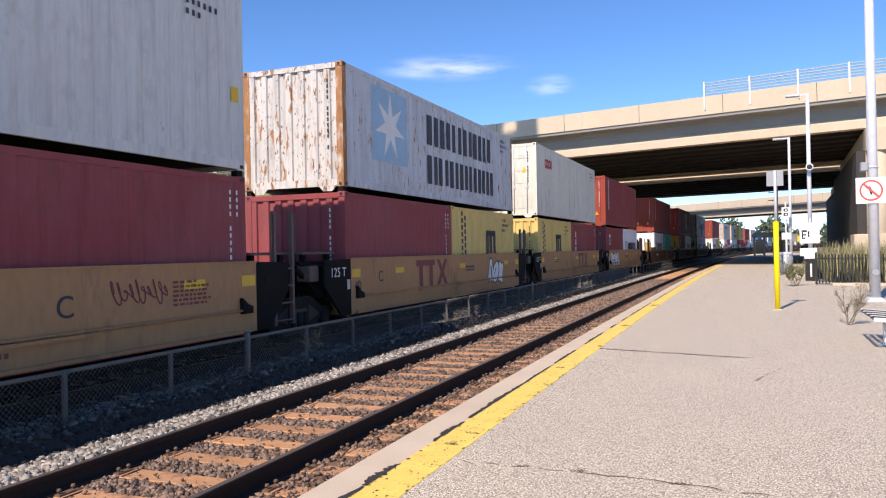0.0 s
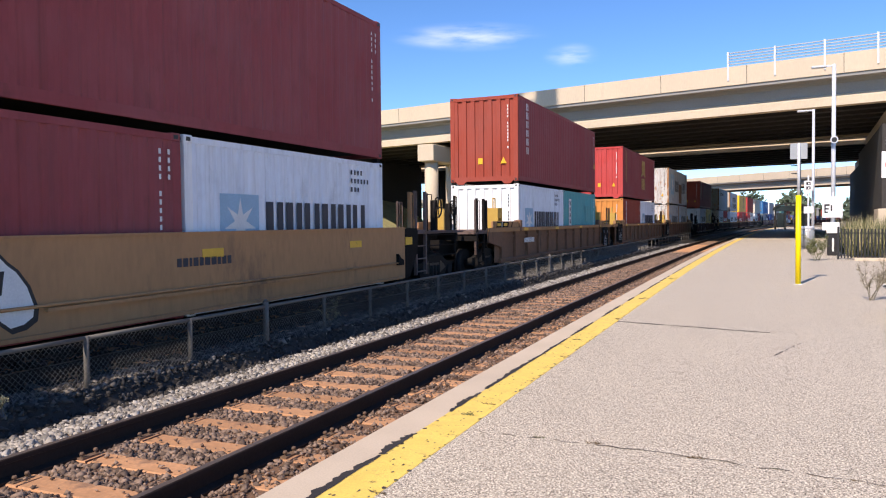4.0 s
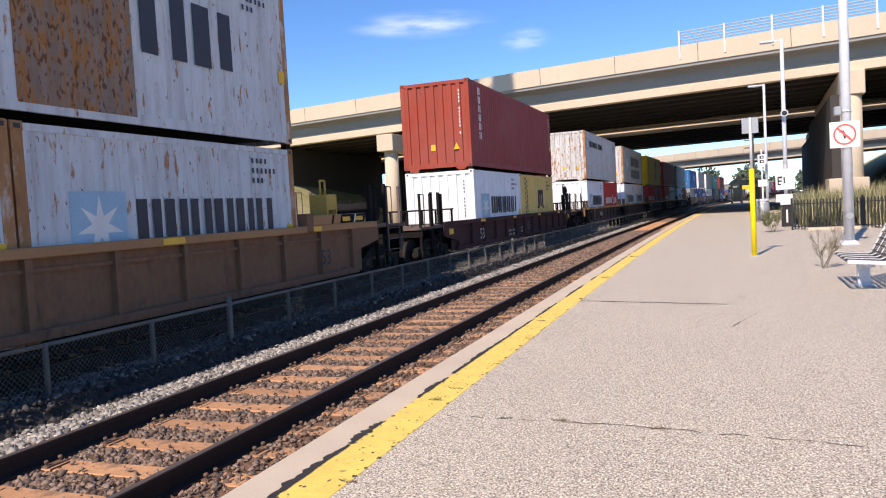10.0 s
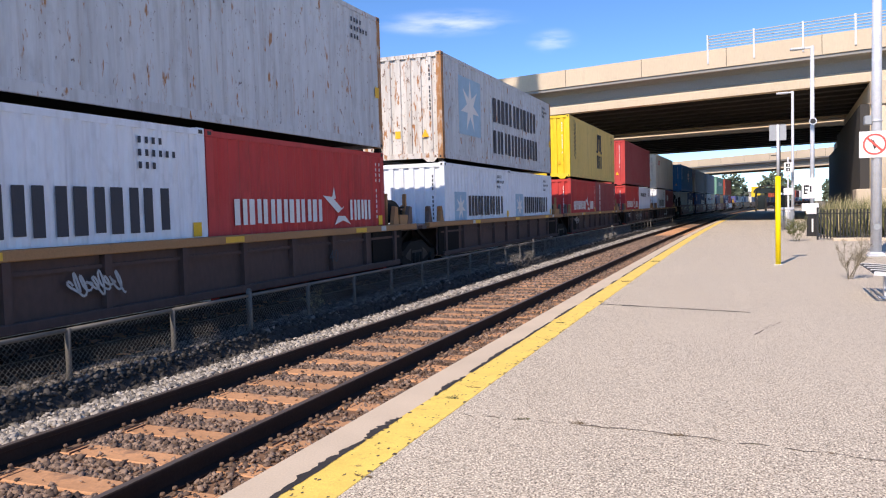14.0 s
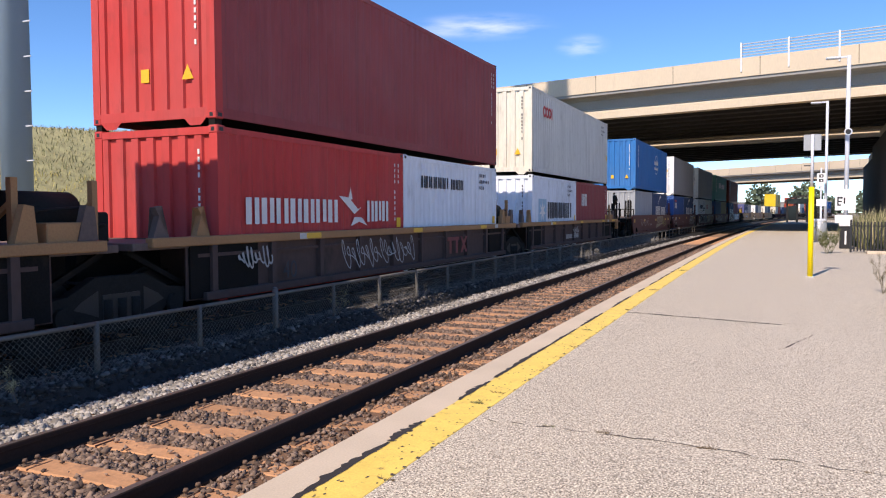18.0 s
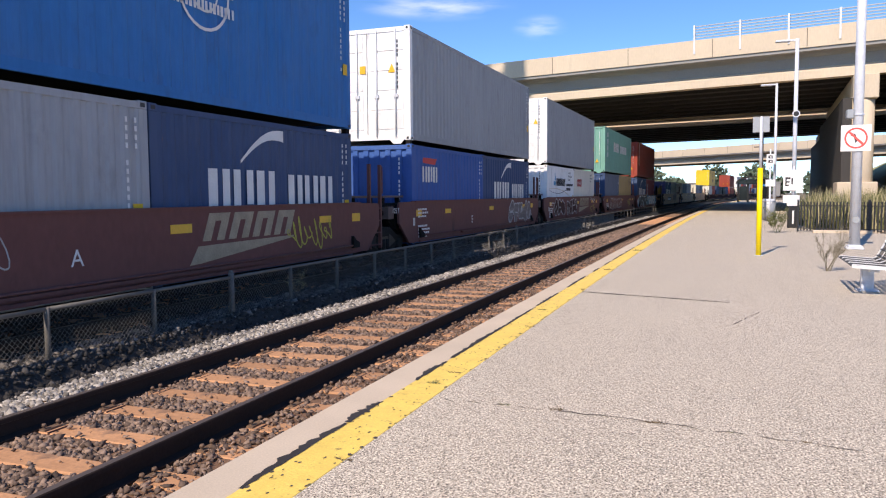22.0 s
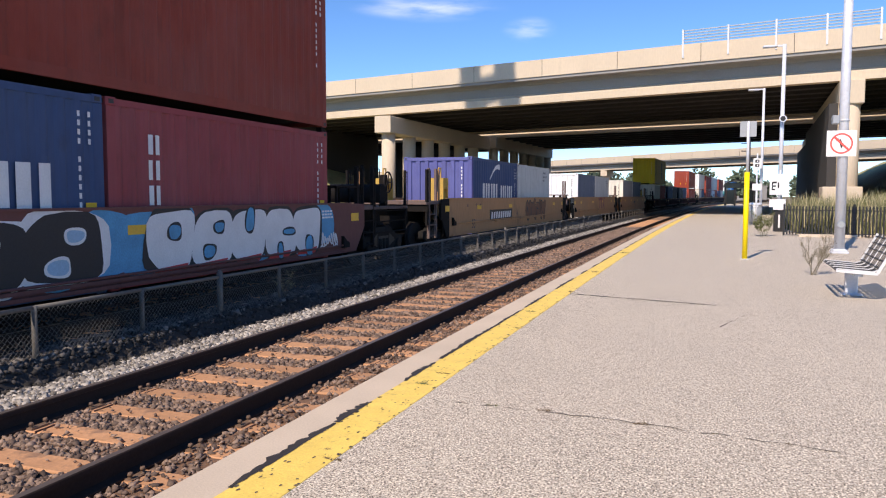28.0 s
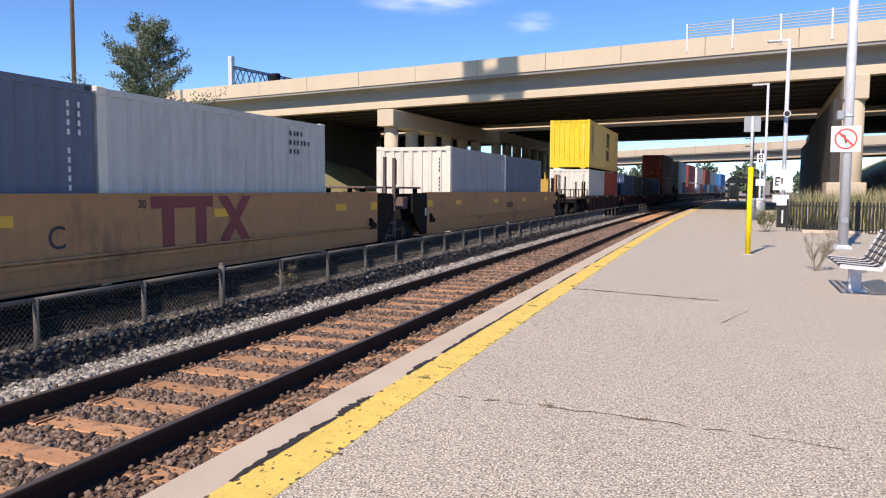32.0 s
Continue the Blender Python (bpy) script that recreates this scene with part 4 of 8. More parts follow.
def decorate(box_ob, style, L, h, seed):
    """Marks on the side that faces the platform; y runs from the leading end, at -L/2."""
    x, a = W2 + 0.001, -L / 2
    r = random.Random(seed)

    def marks(name, mat, label, fn):
        bm = bmesh.new()
        fn(bm)
        return tagged(part(name, bm, mat, box_ob, label), kind="stuff" if "lettering" in name or name == "logo" else "")

    if style in ("star20", "star40", "two_line", "line40", "line20"):
        big = style in ("star40", "two_line")
        if style != "line20":
            bw = 1.9 if big else (0.95 if style == "star20" else 0.8)
            y0 = a + (1.3 if big else 0.75 if style == "star20" else 0.35)
            z0 = 0.88 if style == "star20" else h * (0.27 if big else 0.60)
            bh = bw * (0.95 if not big else 0.88)
            marks("logo_panel", "ink_blue", "faded sky-blue square panel", lambda bm: box(bm, x - 0.02, x + 0.002, y0, y0 + bw, z0, z0 + bh))
            marks("logo_star", "ink_white", "white seven-pointed star", lambda bm: star(bm, x, y0 + bw / 2, z0 + bh / 2, bw * 0.42))
        if style == "star20":
            marks("brand_lettering", "ink_navy", "row of dark block shapes", lambda bm: letter_shapes(bm, x, a + 1.85, 1.08, 3.45, 0.60, 6, 1))
        elif style == "star40":
            marks("brand_lettering", "ink_navy", "large dark block shapes", lambda bm: (letter_shapes(bm, x, a + 3.8, 1.05, 2.3, 0.95, 2, 4), letter_shapes(bm, x, a + 8.25, 1.05, 2.3, 0.95, 2, 3)))
            marks("rust_patch", "ink_rust", "square rusted repair patch", lambda bm: box(bm, x - 0.02, x + 0.004, a + 6.25, a + 8.15, 0.12, 1.80))
        elif style == "two_line":
            marks("brand_lettering", "ink_navy", "two rows of large dark block shapes", lambda bm: (letter_shapes(bm, x, a + 4.4, 1.42, 5.4, 0.78, 6, 1), letter_shapes(bm, x, a + 4.4, 0.40, 5.6, 0.75, 7, 5)))
        elif style == "line40":
            marks("brand_lettering", "ink_navy", "row of dark block shapes", lambda bm: (letter_shapes(bm, x, a + 1.35, h * 0.68, 2.9, 0.36, 6, 1), letter_shapes(bm, x, a + 4.5, h * 0.68, 1.5, 0.36, 4, 2)))
        else:
            marks("brand_lettering", "ink_navy", "small dark block shapes", lambda bm: (letter_shapes(bm, x, a + 0.9, 1.88, 1.6, 0.28, 6, 1), letter_shapes(bm, x, a + 2.65, 1.88, 0.85, 0.26, 4, 2)))
    elif style in ("bold_mark40", "bold_mark40_gold", "bold_mark20"):
        ink = "ink_gold" if style == "bold_mark40_gold" else "ink_navy"
        yc, s = (a + (7.3 if style != "bold_mark20" else 3.5)), (1.0 if style != "bold_mark20" else 0.8)

        def draw(bm):
            zc = h * 0.55 if style != "bold_mark20" else 1.22
            for i in range(3):
                box(bm, x, x + 0.003, yc + (i - 1) * 0.44 * s - 0.15 * s, yc + (i - 1) * 0.44 * s + 0.14 * s, zc, zc + 0.85 * s)
            box(bm, x, x + 0.003, yc - 0.59 * s, yc + 0.58 * s, zc + 0.68 * s, zc + 0.92 * s)
            box(bm, x, x + 0.003, yc - 0.80 * s, yc - 0.4 * s, zc - 0.1 * s, zc + 0.02 * s)
            box(bm, x, x + 0.003, yc + 0.4 * s, yc + 0.80 * s, zc - 0.1 * s, zc + 0.02 * s)
            if style != "bold_mark20":
                letter_shapes(bm, x, yc - 0.72, zc - 0.95, 1.4, 0.72, 2, 2)
        marks("logo", ink, "bold logo shape", draw)
        marks("side_lettering", ink, "column of small marks", lambda bm: [letter_shapes(bm, x, a + (0.95 if L > 8 else 0.75) + 0.25 * j, h * 0.90 - (i + j * 0.6) * 0.20, 0.15, 0.135, 1, i) for j in range(2) for i in range(9 if h > 2.7 else 8)])
    elif style == "side_column":
        marks("brand_lettering", "ink_white", "column of white block shapes", lambda bm: [letter_shapes(bm, x, a + 0.95, h * 0.85 - i * 0.30, 0.27, 0.24, 1, i + 1) for i in range(6)])
    elif style == "short_column":
        marks("brand_lettering", "ink_white", "column of white block shapes", lambda bm: [letter_shapes(bm, x, a + 0.75, h * 0.72 - i * 0.36, 0.27, 0.28, 1, i + 2) for i in range(3)])
    elif style == "flag_red":
        marks("brand_lettering", "ink_white", "row of tall thin white block shapes", lambda bm: (letter_shapes(bm, x, a + 0.60, 1.12, 2.75, 0.42, 7, 4), letter_shapes(bm, x, a + 4.42, 1.12, 0.95, 0.42, 3, 6)))

        def flag(bm):
            for pts in (((3.25, 1.35), (3.75, 1.30), (4.25, 0.90), (4.45, 0.98), (4.05, 0.72)), ((3.85, 0.30), (4.05, 0.62), (4.45, 0.60), (4.75, 0.30), (4.3, 0.45)), ((3.72, 1.2), (3.85, 1.65), (3.95, 1.25))):
                bm.faces.new([bm.verts.new((x + 0.004, a + 3.36 + (p - 3.25) * 0.72, 1.04 + (q - 0.30) * 0.55)) for p, q in pts])
        marks("logo_flag", "ink_white", "white flag shape", flag)
    elif style == "curve_mark":
        marks("brand_lettering", "ink_white", "row of bold white block shapes", lambda bm: (letter_shapes(bm, x, a + 1.2, 1.12, 1.95, 0.60, 3, 2), letter_shapes(bm, x, a + 3.5, 1.12, 1.75, 0.55, 3, 2)))
        marks("logo", "ink_white", "white curved stroke", lambda bm: swoosh(bm, x, a + 2.1, 1.85, a + 3.4, 2.28, 0.2, 0.2))
    elif style == "ring_mark_box40":
        marks("logo", "ink_red", "small red rounded shapes", lambda bm: [ring_mark(bm, x, a + 1.5 + 0.33 * i, h * 0.76, 0.20, 0.10) for i in range(3)] + [box(bm, x, x + 0.003, a + 2.4, a + 2.5, h * 0.69, h * 0.83)])
    elif style == "ring_mark_box20":
        marks("logo", "ink_red", "small red rounded shapes", lambda bm: [ring_mark(bm, x, a + 1.1 + 0.33 * i, h * 0.72, 0.21, 0.10) for i in range(3)] + [box(bm, x, x + 0.003, a + 2.0, a + 2.1, h * 0.64, h * 0.80)])
    elif style == "three_block":
        marks("logo", "ink_white", "three white block shapes", lambda bm: letter_shapes(bm, x, a + 0.95, 1.58, 0.95, 0.52, 3, 2))
    elif style == "globe_mark":
        def globe(bm):
            ring_mark(bm, x, a + 7.4, h * 0.60, 0.62, 0.05)
            ring_mark(bm, x, a + 7.4, h * 0.60, 0.34, 0.04)
            letter_shapes(bm, x, a + 6.65, h * 0.60, 1.5, 0.26, 5, 2)
            letter_shapes(bm, x, a + 6.65, h * 0.49, 1.5, 0.16, 8, 5)
        marks("logo", "ink_white", "white globe outline with block shapes", globe)
        marks("side_lettering", "ink_white", "column of white marks", lambda bm: [letter_shapes(bm, x, a + 0.75, h * 0.82 - i * 0.22, 0.2, 0.17, 1, i) for i in range(6)])
    elif style == "tall_row":
        marks("brand_lettering", "ink_white", "row of tall white block shapes", lambda bm: (letter_shapes(bm, x, a + 3.5, h * 0.50, 2.3, 0.62, 5, 2), letter_shapes(bm, x, a + 6.4, h * 0.50, 3.1, 0.55, 8, 5)))
        marks("side_lettering", "ink_white", "column of white marks", lambda bm: [letter_shapes(bm, x, a + 0.85, h * 0.78 - i * 0.42, 0.42, 0.30, 1, i) for i in range(4)])
    elif style == "wing":
        marks("logo", "ink_red", "red wing shape", lambda bm: [bm.faces.new([bm.verts.new((x + 0.003, a + p, q)) for p, q in ((0.75, 2.27), (1.8, 2.27), (1.65, 2.10), (0.75, 2.13))])])
        marks("brand_lettering", "ink_white", "three white block shapes", lambda bm: letter_shapes(bm, x, a + 0.7, 1.62, 1.15, 0.42, 3, 3))
    elif style == "block_logo":
        def cubes(bm):
            for p, q, s in ((1.35, 1.68, 0.2), (1.58, 1.68, 0.2), (1.58, 1.91, 0.2), (1.58, 2.13, 0.12)):
                box(bm, x, x + 0.003, a + p, a + p + s, q, q + s)
        marks("logo", "ink_cyan", "blue block logo", cubes)
        marks("brand_lettering", "ink_navy", "row of dark block shapes", lambda bm: (letter_shapes(bm, x, a + 1.9, 1.66, 2.0, 0.36, 11, 3), letter_shapes(bm, x, a + 4.2, 1.66, 1.6, 0.12, 16, 2), letter_shapes(bm, x, a + 4.2, 1.44, 1.0, 0.13, 9, 4)))
        marks("stripe", "ink_navy", "thin navy stripe", lambda bm: swoosh(bm, x, a + 0.4, 1.45, a + 4.2, 1.55, -0.2, 0.035))
        marks("stripe", "ink_gold", "thin yellow stripe", lambda bm: swoosh(bm, x, a + 0.4, 1.52, a + 5.2, 1.05, 0.2, 0.03))
    elif style == "side_label":
        marks("label_panel", "ink_white", "white vertical label", lambda bm: box(bm, x, x + 0.003, a + 0.85, a + 1.25, 0.9, 2.25))
        marks("label_marks", "black_ink", "dark marks down the label", lambda bm: [letter_shapes(bm, x + 0.004, a + 0.95, 0.97 + i * 0.25, 0.2, 0.18, 1, i) for i in range(5)])
        marks("patch", "teal", "repainted square patch", lambda bm: box(bm, x - 0.01, x + 0.003, a + 3.9, a + 4.7, 1.3, 2.0))
    elif style == "square":
        marks("logo_panel", "ink_white", "small white square label", lambda bm: box(bm, x, x + 0.002, a + 0.95, a + 1.4, 1.55, 2.15))
        marks("logo_mark", "ink_navy", "dark shape on the label", lambda bm: box(bm, x + 0.002, x + 0.005, a + 1.0, a + 1.35, 1.6, 1.95))
    # owner's number at the trailing end, as plain bars, and a small data plate
    dark = style in ("star20", "star40", "two_line", "line40", "line20", "ring_mark_box40", "ring_mark_box20", "bold_mark40", "bold_mark20", "block_logo", "plain_light")

    def number(bm):
        if dark:
            for i, n in enumerate((4, 6, 3)):
                for j in range(n):
                    yy = L / 2 - 1.35 + j * 0.13
                    box(bm, x, x + 0.003, yy, yy + 0.055, h * 0.88 - i * 0.17, h * 0.88 - i * 0.17 + 0.09)
        else:
            for k, (off, n) in enumerate(((0.42, 13), (0.25, 4))):
                for j in range(n):
                    zz = h * 0.88 - j * 0.115
                    if j not in (4, 11):
                        box(bm, x, x + 0.003, L / 2 - off, L / 2 - off + 0.04, zz, zz + 0.07)
    tagged(marks("number_lettering", "ink_navy" if dark else "ink_white", "owner's number as small marks", number), kind="stuff")
    if r.random() < 0.6:
        marks("warning_label", "ink_yellow", "yellow warning label", lambda bm: box(bm, x, x + 0.003, L / 2 - 0.32, L / 2 - 0.14, h * 0.38, h * 0.46))


def container(color, length, height, style, s_front, z0, label, end=None, doors=False, seed=0, tri=False):
    """A shipping container with folded walls, frame and corner castings."""
    L = {20: 6.058, 40: 12.192}[length]
    end = end or color
    ob = thing("shipping_container", label, "container", "containers on the train")
    hz = height
    side = shared(("side", length, hz, color), lambda: finish(turned(corrugated(L - 0.32, 0.16, hz - 0.10, 0.278, 0.022, 0.0, 0.20), 0, W2 - 0.004), "side_wall", color))
    part("side_wall", side, color, ob)
    other = shared(("side2", length, hz, color), lambda: finish(turned(corrugated(L - 0.32, 0.16, hz - 0.10, 0.278, 0.022, 0.0, 0.20), math.pi, -W2 + 0.004), "side_wall", color))
    part("side_wall", other, color, ob)
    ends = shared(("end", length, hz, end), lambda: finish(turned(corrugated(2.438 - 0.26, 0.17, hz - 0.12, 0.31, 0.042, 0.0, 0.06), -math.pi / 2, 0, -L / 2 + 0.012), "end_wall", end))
    back = shared(("end2", length, hz, color), lambda: finish(turned(corrugated(2.438 - 0.26, 0.17, hz - 0.12, 0.25, 0.045), math.pi / 2, 0, L / 2 - 0.012), "end_wall", color))
    if doors:
        for sx in (-1, 1):
            d = part("door", shared(("door", sx, hz, end), lambda: finish(boxes((min(0.01 * sx, 1.10 * sx), max(0.01 * sx, 1.10 * sx), -L / 2 + 0.02, -L / 2 + 0.06, 0.17, hz - 0.12)), "door", end)), end, ob, "container door panel")
            for k in range(5):
                part("door_rib", shared(("drib", sx, hz, end, k), lambda: finish(boxes((min(0.12 * sx, 1.02 * sx), max(0.12 * sx, 1.02 * sx), -L / 2 + 0.008, -L / 2 + 0.024, 0.25 + k * (hz - 0.4) / 5 + 0.05, 0.25 + (k + 1) * (hz - 0.4) / 5 - 0.03)), "door_rib", end)), end, d)
            for px in (0.28, 0.82):
                bm = bmesh.new()
                tube(bm, (px * sx, -L / 2 - 0.02, 0.1), (px * sx, -L / 2 - 0.02, hz - 0.06), 0.018, n=8)
                box(bm, px * sx - 0.06, px * sx + 0.06, -L / 2 - 0.035, -L / 2 + 0.02, 1.1, 1.18)
                part("lock_rod", bm, "galv", d)
    else:
        part("end_wall", ends, end, ob)
    part("end_wall", back, color, ob)
    part("roof", shared(("roof", length, hz, color), lambda: finish(boxes((-W2 + 0.03, W2 - 0.03, -L / 2 + 0.05, L / 2 - 0.05, hz - 0.055, hz - 0.02)), "roof", color)), color, ob)
    part("floor", shared(("floor", length), lambda: finish(boxes((-W2 + 0.05, W2 - 0.05, -L / 2 + 0.03, L / 2 - 0.03, 0.10, 0.15)), "floor", "dark_under")), "dark_under", ob)
    for sx in (-1, 1):
        x0, x1 = sorted((sx * W2, sx * (W2 - 0.06)))
        part("bottom_rail", shared(("brail", length, color, sx), lambda: finish(boxes((x0, x1, -L / 2 + 0.15, L / 2 - 0.15, 0.02, 0.17)), "bottom_rail", color)), color, ob)
        part("top_rail", shared(("trail", length, color, sx, hz), lambda: finish(boxes((x0, x1, -L / 2 + 0.15, L / 2 - 0.15, hz - 0.11, hz - 0.02)), "top_rail", color)), color, ob)
        for sy in (-1, 1):
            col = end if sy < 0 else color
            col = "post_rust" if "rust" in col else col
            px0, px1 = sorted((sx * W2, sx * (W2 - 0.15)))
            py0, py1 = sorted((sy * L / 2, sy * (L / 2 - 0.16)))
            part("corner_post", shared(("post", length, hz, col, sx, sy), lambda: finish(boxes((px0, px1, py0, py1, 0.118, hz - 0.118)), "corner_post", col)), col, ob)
            for zz in (0.0, hz - 0.118):
                px, py = sx * (W2 - 0.078), sy * (L / 2 - 0.086)

                def cast():
                    bm = boxes((px - 0.083, px + 0.083, py - 0.092, py + 0.092, zz, zz + 0.118))
                    return finish(bm, "corner_casting", col, bevel=0.012)
                c = part("corner_casting", shared(("cast", length, hz, col, sx, sy, zz), cast), col, ob)
                if sx > 0 and s_front < 345:
                    part("casting_hole", shared(("hole", length, sy, zz), lambda: finish(boxes((px + 0.0815, px + 0.0855, py - 0.045, py + 0.045, zz + 0.03, zz + 0.088)), "casting_hole", "black")), "black", c)
                if sy < 0 and s_front < 345:
                    part("casting_hole", shared(("hole_y", length, sx, zz), lambda: finish(boxes((px - 0.03, px + 0.03, py - 0.0945, py - 0.0905, zz + 0.03, zz + 0.088)), "casting_hole", "black")), "black", c)
    part("end_rail", shared(("erail_t", length, hz, end), lambda: finish(boxes((-W2 + 0.15, W2 - 0.15, -L / 2, -L / 2 + 0.06, hz - 0.13, hz - 0.02)), "end_rail", end)), end, ob)
    part("end_rail", shared(("erail_b", length, end), lambda: finish(boxes((-W2 + 0.15, W2 - 0.15, -L / 2, -L / 2 + 0.06, 0.02, 0.17)), "end_rail", end)), end, ob)
    part("end_rail", shared(("erail2_t", length, hz, color), lambda: finish(boxes((-W2 + 0.15, W2 - 0.15, L / 2 - 0.06, L / 2, hz - 0.13, hz - 0.02)), "end_rail", color)), color, ob)
    part("end_rail", shared(("erail2_b", length, color), lambda: finish(boxes((-W2 + 0.15, W2 - 0.15, L / 2 - 0.06, L / 2, 0.02, 0.17)), "end_rail", color)), color, ob)
    if z0 > 1:
        for sx in (-1, 1):
            for yy in (-L / 2 + 0.09, L / 2 - 0.09):
                o = part("twist_lock", shared("lock", lambda: finish(boxes((-0.06, 0.06, -0.07, 0.07, -0.098, 0.004)), "twist_lock", "dark_under")), "dark_under", ob)
                o.location = (sx * (W2 - 0.09), yy, 0)
    # number column on the leading end
    bm = bmesh.new()
    for j in range(13):
        if j not in (4, 11):
            zz = hz - 0.42 - j * 0.115
            box(bm, 0.85, 0.885, -L / 2 - 0.003, -L / 2 + 0.004, zz, zz + 0.075)
    em = part("end_number_lettering", bm, "ink_navy" if end in ("white", "paleblue", "grey_light", "cream", "white_rust", "paleblue_rust", "yellow") else "ink_white", ob)
    tagged(em, kind="stuff")
    lz = hz * 0.60 if doors else 0.60
    if tri:
        bm = bmesh.new()
        bm.faces.new([bm.verts.new((px, -L / 2 - 0.004, pz)) for px, pz in ((0.60, lz), (0.82, lz), (0.71, lz + 0.22))])
        part("warning_label", bm, "ink_yellow", ob, "yellow triangular height label")
        part("warning_label", boxes((-0.2, -0.04, -L / 2 - 0.006, -L / 2 + 0.004, lz, lz + 0.2)), "ink_yellow", ob, "yellow square height label")
    if z0 > 1:
        # sloped gussets beside the recess under the leading end
        for sx in (-1, 1):
            bm = bmesh.new()
            bm.faces.new([bm.verts.new((sx * px, -L / 2 - 0.002, pz)) for px, pz in ((1.06, 0.03), (0.62, 0.03), (0.74, -0.085), (0.94, -0.085))])
            part("end_gusset", bm, end, ob)
    decorate(ob, style, L, hz, seed)
    MOVERS.append((ob, s_front + L / 2, z0))
    return ob


# ---- well cars ----
CAR_W = 1.37
WELL_LOW, TRUCK_R = 0.34, 0.46


def truck(parent, y):
    """A two-axle truck in the car's space."""
    zr = RAIL_TOP + 0.003
    for sx in (-1, 1):
        bm = bmesh.new()
        x0, x1 = sorted((sx * 1.00, sx * 1.14))
        prism(bm, [(y - 1.18, zr + 0.46), (y - 1.18, zr + 0.66), (y - 0.80, zr + 0.70), (y - 0.40, zr + 0.90), (y + 0.40, zr + 0.90), (y + 0.80, zr + 0.70), (y + 1.18, zr + 0.66), (y + 1.18, zr + 0.46), (y + 0.80, zr + 0.46), (y + 0.42, zr + 0.22), (y - 0.42, zr + 0.22), (y - 0.80, zr + 0.46)], x0, x1)
        part("truck_side_frame", bm, "truck_iron", parent, "dark cast truck side frame")
        # Solid black patches paint the dark inside frame openings and the spring pocket.
        for sy in (-1, 1):
            bm = bmesh.new()
            prism(bm, [(y + sy * 0.36, zr + 0.42), (y + sy * 0.36, zr + 0.74), (y + sy * 0.62, zr + 0.62), (y + sy * 0.72, zr + 0.54)], *sorted((sx * 1.12, sx * 1.144)))
            part("frame_opening", bm, "black", parent)
            bm = bmesh.new()
            tube(bm, (sx * 1.10, y + sy * 0.89, zr + TRUCK_R), (sx * 1.20, y + sy * 0.89, zr + TRUCK_R), 0.13, n=14)
            part("bearing_cap", bm, "truck_iron", parent)
        part("spring_pocket", boxes((*sorted((sx * 1.12, sx * 1.146)), y - 0.30, y + 0.30, zr + 0.30, zr + 0.68)), "black", parent)
        for dy in (-0.22, 0.0, 0.22):
            bm = bmesh.new()
            tube(bm, (sx * 1.13, y + dy, zr + 0.30), (sx * 1.13, y + dy, zr + 0.62), 0.07, n=10)
            part("truck_spring", bm, "truck_iron", parent)
        for dy in (-0.89, 0.89):
            bm = bmesh.new()
            tube(bm, (sx * 0.70, y + dy, zr + TRUCK_R), (sx * 0.83, y + dy, zr + TRUCK_R), TRUCK_R, n=28)
            tube(bm, (sx * 0.665, y + dy, zr + TRUCK_R), (sx * 0.70, y + dy, zr + TRUCK_R), TRUCK_R + 0.025, n=28)
            tube(bm, (sx * 0.83, y + dy, zr + TRUCK_R), (sx * 1.18, y + dy, zr + TRUCK_R), 0.11, n=14)
            part("wheel", bm, "wheel", parent, "worn steel wheel")
    bm = boxes((-1.0, 1.0, y - 0.2, y + 0.2, zr + 0.42, zr + 0.78), (-0.98, 0.98, y - 0.36, y - 0.30, zr + 0.16, zr + 0.55), (-0.98, 0.98, y + 0.30, y + 0.36, zr + 0.16, zr + 0.55), (-0.6, 0.6, y - 1.4, y + 1.4, zr + 0.52, zr + 0.60))
    for dy in (-0.89, 0.89):
        tube(bm, (-0.7, y + dy, zr + TRUCK_R), (0.7, y + dy, zr + TRUCK_R), 0.09, n=10)
    part("truck_bolster", bm, "dark_under", parent)


CAR_LOOK = {
    # kind: paint, top of side, ribbed, chord paint, label
    "tan": ("car_tan", 1.47, False, "car_tan", "tan smooth-sided double-stack well car with graffiti"),
    "brown": ("car_brown", 1.40, True, "chord_tan", "soiled tan well car with ribbed sides"),
    "dark": ("car_dark", 1.22, True, "car_dark", "dark maroon well car with ribbed sides"),
    "gold": ("car_maroon", 1.24, True, "chord_tan", "dark brown ribbed well car with a tan top chord"),
    "red": ("car_red", 1.39, False, "car_red", "oxide-red smooth-sided well car with graffiti"),
}


